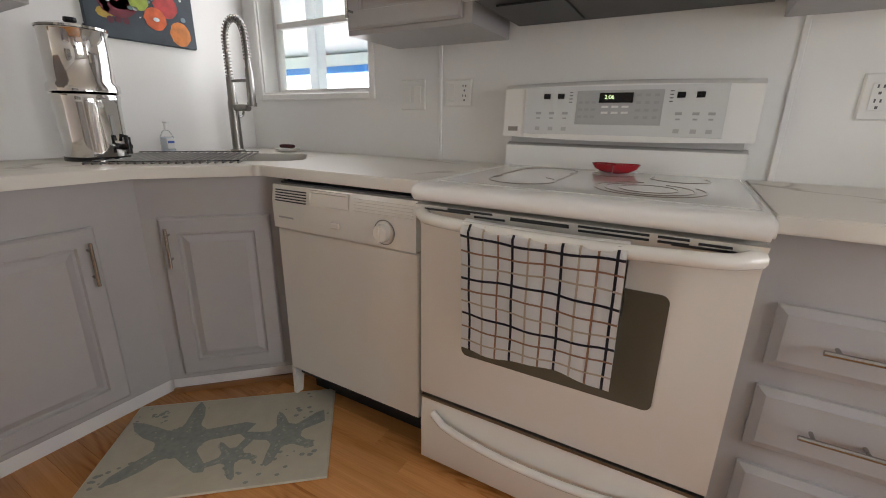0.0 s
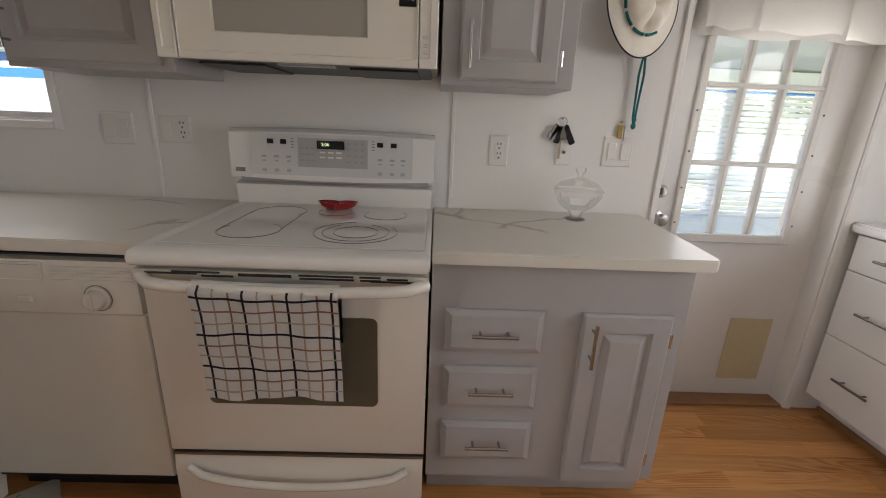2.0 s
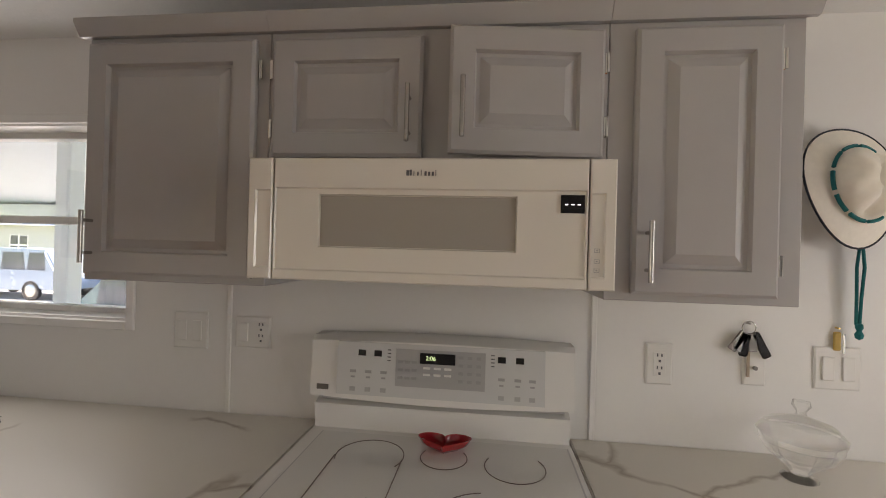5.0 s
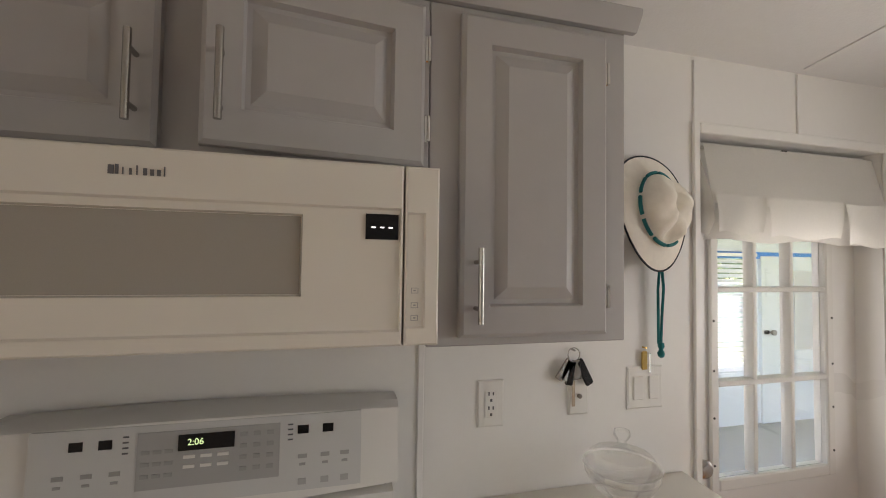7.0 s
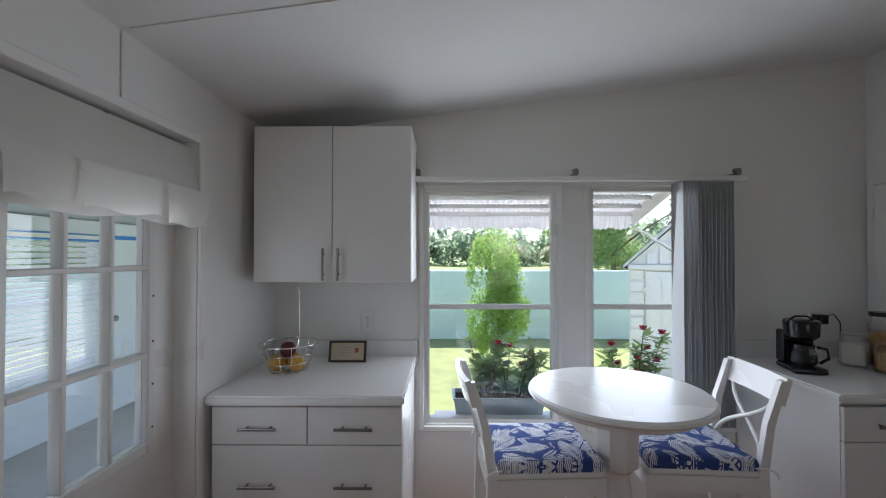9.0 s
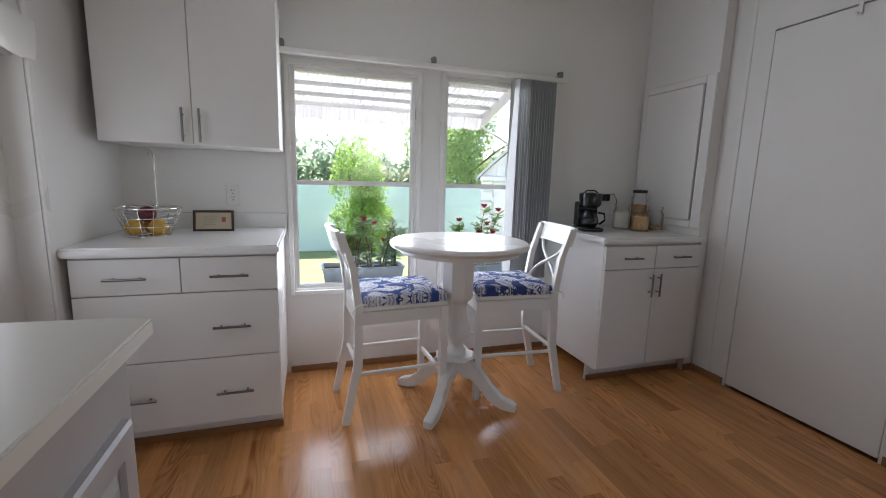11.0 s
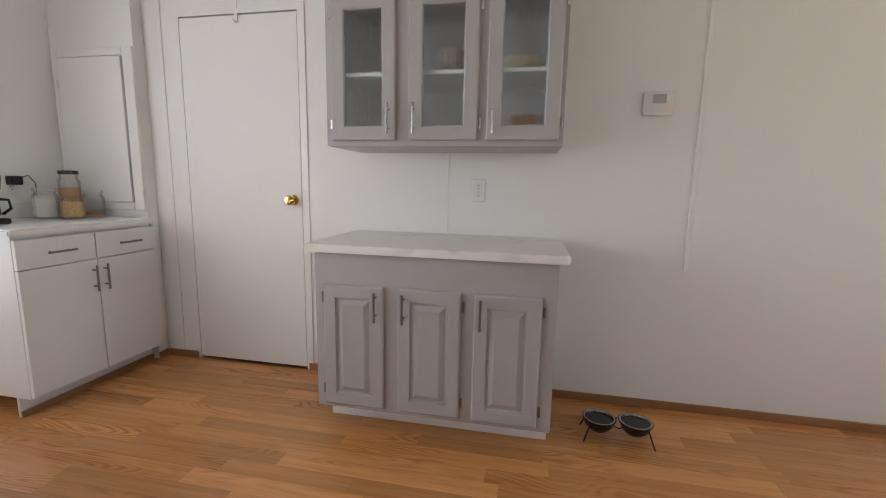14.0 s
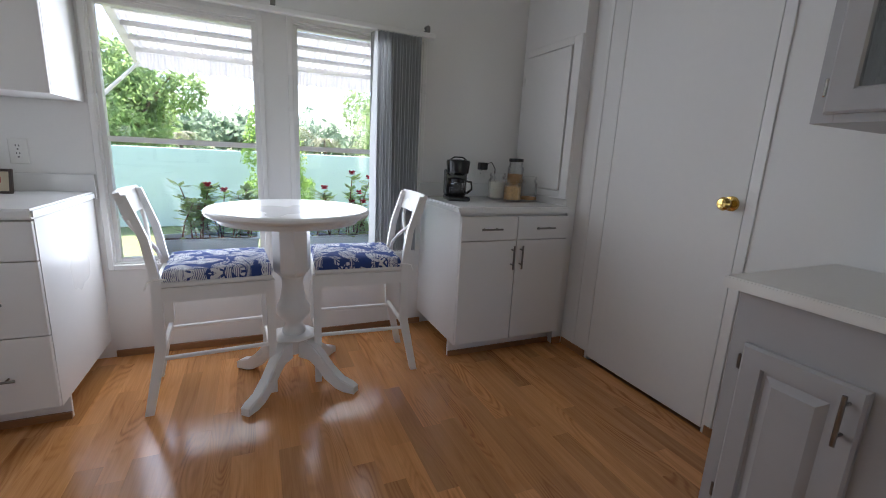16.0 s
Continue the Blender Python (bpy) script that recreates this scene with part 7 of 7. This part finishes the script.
def planter(yc, w, seed):
    rnd_ = random.Random(seed)
    p_ = thing("planter_box", pose(2.79, yc, 0.47), "pale blue planter box outside the window", "planter", "window planters")
    b = bmesh.new()
    for z, sx, sy in ((0, 0.075, w / 2 - 0.02), (0.135, 0.095, w / 2), (0.15, 0.105, w / 2 + 0.01), (0.15, 0.09, w / 2 - 0.008), (0.12, 0.088, w / 2 - 0.01)):
        for c_ in ((-1, -1), (1, -1), (1, 1), (-1, 1)):
            b.verts.new((c_[0] * sx, c_[1] * sy, z))
    b.verts.ensure_lookup_table()
    for k in range(4):
        for j in range(4):
            b.faces.new((b.verts[4 * k + j], b.verts[4 * k + (j + 1) % 4], b.verts[4 * k + 4 + (j + 1) % 4], b.verts[4 * k + 4 + j]))
    b.faces.new(b.verts[:4])
    part("box", b, PLANTER, p_, smooth=None)
    part("soil", B(-0.087, -w / 2 + 0.012, 0.10, 0.087, w / 2 - 0.012, 0.125), SOIL, p_)
    for k in range(int(w * 30)):
        y = rnd_.uniform(-w / 2 + 0.03, w / 2 - 0.03)
        x = rnd_.uniform(-0.06, 0.06)
        hgt = rnd_.uniform(0.14, 0.42)
        lx, ly = rnd_.uniform(-0.06, 0.08), rnd_.uniform(-0.09, 0.09)
        pl = thing("flowering_plant", pose(2.79 + x, yc + y, 0.593), "red-flowering leafy bedding plant in the planter", "plant", "plants in the window planters")
        part("stem", pipe(bmesh.new(), [(0, 0, 0), (lx * 0.3, ly * 0.3, hgt * 0.5), (lx, ly, hgt)], [0.005, 0.004, 0.0025], 6), material("reddish_stem", (0.22, 0.10, 0.05), 0.7) if k == 0 else bpy.data.materials["reddish_stem"], pl, smooth=60)
        b = bmesh.new()
        for i in range(54):
            t_ = 1.0 - 0.9 * rnd_.random() ** 1.7
            a = rnd_.uniform(0, 6.28)
            ln = rnd_.uniform(0.04, 0.095)
            o = Vector((lx * t_, ly * t_, hgt * t_))
            dirv = Vector((math.cos(a), math.sin(a), rnd_.uniform(-0.25, 0.6)))
            sd = Vector((-math.sin(a), math.cos(a), 0)) * ln * 0.24
            vs = [b.verts.new(q) for q in (o, o + dirv * ln * 0.5 + sd, o + dirv * ln, o + dirv * ln * 0.5 - sd)]
            b.faces.new(vs)
        part("leaves", b, BEDLEAF if k % 5 else LEAFD, pl, smooth=None)
        if rnd_.random() < (0.3 if yc > 0 else 0.6):
            b = bmesh.new()
            for i in range(14):
                a = 6.2832 * i / 7 + (0.4 if i > 6 else 0)
                up = 0.008 if i < 7 else 0.030
                o = Vector((lx, ly, hgt + 0.018))
                e_ = o + Vector((0.027 * math.cos(a), 0.027 * math.sin(a), up))
                sd = Vector((-math.sin(a), math.cos(a), 0)) * 0.014
                b.faces.new([b.verts.new(q) for q in (o, o.lerp(e_, 0.6) + sd, e_, o.lerp(e_, 0.6) - sd)])
            part("blossom", b, PETAL, pl, smooth=None)
    return p_


planter(0.36, 0.54, 21)
planter(-0.47, 0.50, 22)

# ---- outside: porch and driveway to the north ----
PORCH = material("pale_blue_porch_paint", (0.66, 0.71, 0.74), 0.6, grain=0.03, scale=8)
BLUE = material("blue_fascia_paint", (0.03, 0.22, 0.62), 0.5, grain=0.06)
SIDING = material("white_lap_siding", (0.78, 0.78, 0.77), 0.6, grain=0.03, scale=4)
GRAYHOUSE = material("gray_lap_siding", (0.40, 0.40, 0.38), 0.7, grain=0.05, scale=4)
DARKGLASS = material("dark_window_glass", (0.06, 0.07, 0.08), 0.06)
YP = 4.1
setting("porch_ceiling", prism(bmesh.new(), [(YN + T, 2.27), (YP + 0.12, 1.80), (YP + 0.12, 1.86), (YN + T, 2.33)], -8.0, 6.0, "x"), PORCH, "pale painted porch ceiling", "ceiling")
setting("porch_header", B(-8.0, YP, 1.672, 6.0, YP + 0.1, 1.80, bevel=0.004), PORCH, "pale painted porch header beam", "beam")
setting("porch_trim", B(-8.0, YP - 0.01, 1.602, 6.0, YP + 0.11, 1.671, bevel=0.004), BLUE, "blue painted trim under the porch header", "trim")
setting("porch_knee_wall", B(2.2, YP, -0.12, 5.9, YP + 0.06, 0.42, bevel=0.005), PORCH, "pale blue porch knee wall", "wall")
setting("porch_end_wall", B(5.9, YN + T, -0.12, 6.0, YP + 0.1, 2.2), PORCH, "pale blue porch end wall", "wall")
bm = bmesh.new()
for x in (2.2, 2.80, 4.22):
    box(bm, x, YP, 0.42, x + 0.08, YP + 0.07, 1.601, 0.004)
for z in (0.42, 1.04):
    for x0, x1 in ((2.28, 2.80), (2.88, 4.22)):
        box(bm, x0, YP + 0.001, z, x1, YP + 0.069, z + 0.045, 0.004)
setting("porch_frame", bm, PORCH, "white porch window framing", "frame")
for x, y, h in ((-2.53, 2.50, 2.24), (-6.6, YP + 0.05, 1.72), (0.3, YP + 0.05, 1.72)):
    part("post", B(-0.045, -0.045, 0, 0.045, 0.045, h, bevel=0.005), PORCH, thing("porch_post", pose(x, y, -0.12), "square white painted porch post", "post", "porch posts"))
bl = thing("porch_blind", pose(2.22, YP - 0.04, 0), "white horizontal slat blind on the porch window", "blind")
slat = mesh_of("slat", B(0.0, -0.022, -0.0015, 2.0, 0.022, 0.0015), SLAT)
for k in range(23):
    o = new("slat", slat)
    o.parent, o.matrix_basis = bl, pose(0, 0, 0.47 + 0.05 * k, 50)
part("head_rail", B(0, -0.02, 1.62, 2.0, 0.02, 1.655), PLASTIC, bl)
pd = tagged(thing("door_3", pose(4.32, YP - 0.02, -0.12), "pale painted porch door with dark knob", "door"), kind="structure")
part("door_leaf", B(0.0, 0, 0, 0.92, 0.045, 1.75, bevel=0.003), PORCH, pd)
part("door_glass", B(0.45, -0.006, 0.75, 0.80, -0.001, 1.60), SLAT, pd, "frosted door light")
part("knob", lathe(bmesh.new(), [(0.01, 0), (0.012, 0.03), (0.03, 0.04), (0.03, 0.06), (0, 0.065)], 16), NICKEL, pd, at=pose(0.10, 0, 0.95, 90))
part("latch", B(0.02, -0.02, 0.93, 0.08, -0.002, 0.97, bevel=0.004), NICKEL, pd)

# houses across the drive


def far_house(m, w, d, h, wallmat, fascia, windows, label, shutters=False):
    hs = thing("house", m, label, "house", "neighbouring houses")
    part("wall", B(0, 0.05, 0, w, d, h), wallmat, hs)
    for k in range(int(h / 0.2)):
        part("siding_board", B(0, 0.02, 0.2 * k + 0.005, w, 0.05, 0.2 * k + 0.19, bevel=0.006), wallmat, hs)
    part("fascia", B(-0.3, -0.35, h - 0.05, w + 0.3, -0.25, h + 0.20), fascia, hs, "fascia board")
    part("soffit", B(-0.3, -0.25, h, w + 0.3, 0.05, h + 0.04), ALU, hs)
    part("roof", prism(bmesh.new(), [(-0.35, h + 0.19), (d / 2, h + 1.0), (d + 0.3, h + 0.19)], -0.3, w + 0.3, "x"), ALU, hs)
    for x, z, ww, hh in windows:
        wn_ = part("window", B(x, 0.0, z, x + ww, 0.02, z + hh), TRIM, hs)
        for i in range(2):
            for j in range(2):
                part("pane", B(x + 0.05 + i * ww / 2, -0.004, z + 0.05 + j * hh / 2, x + (i + 1) * ww / 2 - 0.03, -0.0005, z + (j + 1) * hh / 2 - 0.03), DARKGLASS, wn_)
        if shutters:
            for sx in (x - 0.42, x + ww + 0.06):
                part("shutter", B(sx, -0.01, z, sx + 0.36, 0.019, z + hh, bevel=0.005), BLUE, wn_)
    return hs


far_house(pose(-12.8, 13.0, GZ), 16, 6, 2.6, SIDING, BLUE, [(2.6, 0.9, 0.9, 1.0), (9.0, 0.95, 1.0, 0.95)], "white sided house with blue fascia across the drive", True)
far_house(pose(-37, 22, GZ), 18, 7, 2.9, GRAYHOUSE, ALU, [(2.0, 1.1, 1.2, 1.2), (5.5, 1.1, 1.2, 1.2), (9.0, 1.1, 1.2, 1.2), (12.2, 1.1, 1.2, 1.2)], "gray sided house far across the street")


def vehicle(m, paint, L_, w, h, van, label):
    v = thing("minivan" if van else "car", m, label, "vehicle")
    hb = h * 0.55
    prof_ = [(0, 0.30), (0, hb * 0.95), (0.12 * L_, hb), (0.30 * L_, h * 0.98), (0.42 * L_, h), (0.90 * L_, h * 0.97), (L_ * 0.99, hb), (L_, 0.35)] if van else [(0, 0.30), (0, hb * 0.9), (0.24 * L_, hb), (0.40 * L_, h), (0.70 * L_, h * 0.98), (0.86 * L_, hb * 1.05), (L_, hb), (L_, 0.35)]
    b = prism(bmesh.new(), prof_, -w / 2, w / 2, "y")
    bmesh.ops.bevel(b, geom=[e for e in b.edges], offset=0.07, segments=2, affect="EDGES")
    part("body", b, paint, v, smooth=50)
    x0, x1 = (0.33, 0.93) if van else (0.36, 0.80)
    for a_, c_ in ((x0, x0 + (x1 - x0) * 0.36), (x0 + (x1 - x0) * 0.39, x0 + (x1 - x0) * 0.70), (x0 + (x1 - x0) * 0.73, x1 - 0.02)):
        part("side_window", prism(bmesh.new(), [(a_ * L_, hb * 1.06), (c_ * L_, hb * 1.06), (c_ * L_ - 0.05, h * 0.92), (a_ * L_ + 0.08, h * 0.92)], -w / 2 - 0.008, -w / 2 + 0.01, "y"), DARKGLASS, v)
    for x in (0.19 * L_, 0.80 * L_):
        for s in (-1, 1):
            wh = part("wheel", tube(bmesh.new(), (x, s * (w / 2 - 0.1), 0.33), (x, s * (w / 2 + 0.012), 0.33), 0.33, n=28), BLACK, v)
            part("rim", tube(bmesh.new(), (x, s * (w / 2 + 0.0125), 0.33), (x, s * (w / 2 + 0.025), 0.33), 0.21, 0.19, n=20), STEEL, wh)
    part("tail_lamp", B(L_ - 0.12, -w / 2 - 0.006, hb * 0.85, L_ - 0.03, -w / 2 + 0.05, hb * 1.15, bevel=0.01), RED, v, "red tail lamp")
    return v


vehicle(pose(-19.3, 13.8, GZ + 0.03), material("silver_blue_paint", (0.22, 0.28, 0.36), 0.25, metal=0.3, coat=0.6, grain=0.02), 4.9, 1.9, 1.75, True, "silver-blue minivan parked on the drive")
vehicle(pose(-9.3, 8.6, GZ + 0.03), material("dark_teal_paint", (0.10, 0.16, 0.17), 0.25, metal=0.3, coat=0.6, grain=0.02), 4.5, 1.75, 1.45, False, "dark gray-green car parked on the drive")


# ---- oak laminate strips ----
rnd = random.Random(7)
SW, LENS = 0.085, (0.55, 0.72, 0.9)
strip_mesh = []
for L_ in LENS:
    strip_mesh.append(mesh_of("strip", B(0.0, 0.0, -0.011, L_, SW, 0.0, bevel=0.0003), OAK))
floor = tagged(new("floor"), "glossy oak laminate strip floor", "floor", kind="structure")
rest = bmesh.new()
y, row = YS + 0.001, 0
while y < YN - 0.01:
    x = -5.0 - rnd.random() * 0.5
    while x < XE:
        k = rnd.randrange(3)
        if x > -1.95:
            if x + LENS[k] > XE + 0.1:
                k = 0
            o = new("strip", strip_mesh[k])
            o.parent = floor
            o.matrix_basis = pose(x, y, 0)
        else:
            box(rest, x + 0.0006, y + 0.0006, -0.011, x + LENS[k] - 0.0006, y + SW - 0.0006, 0.0)
        x += LENS[k]
    y += SW
tagged(part("strip_field", rest, OAK, floor, smooth=None), kind="stuff")
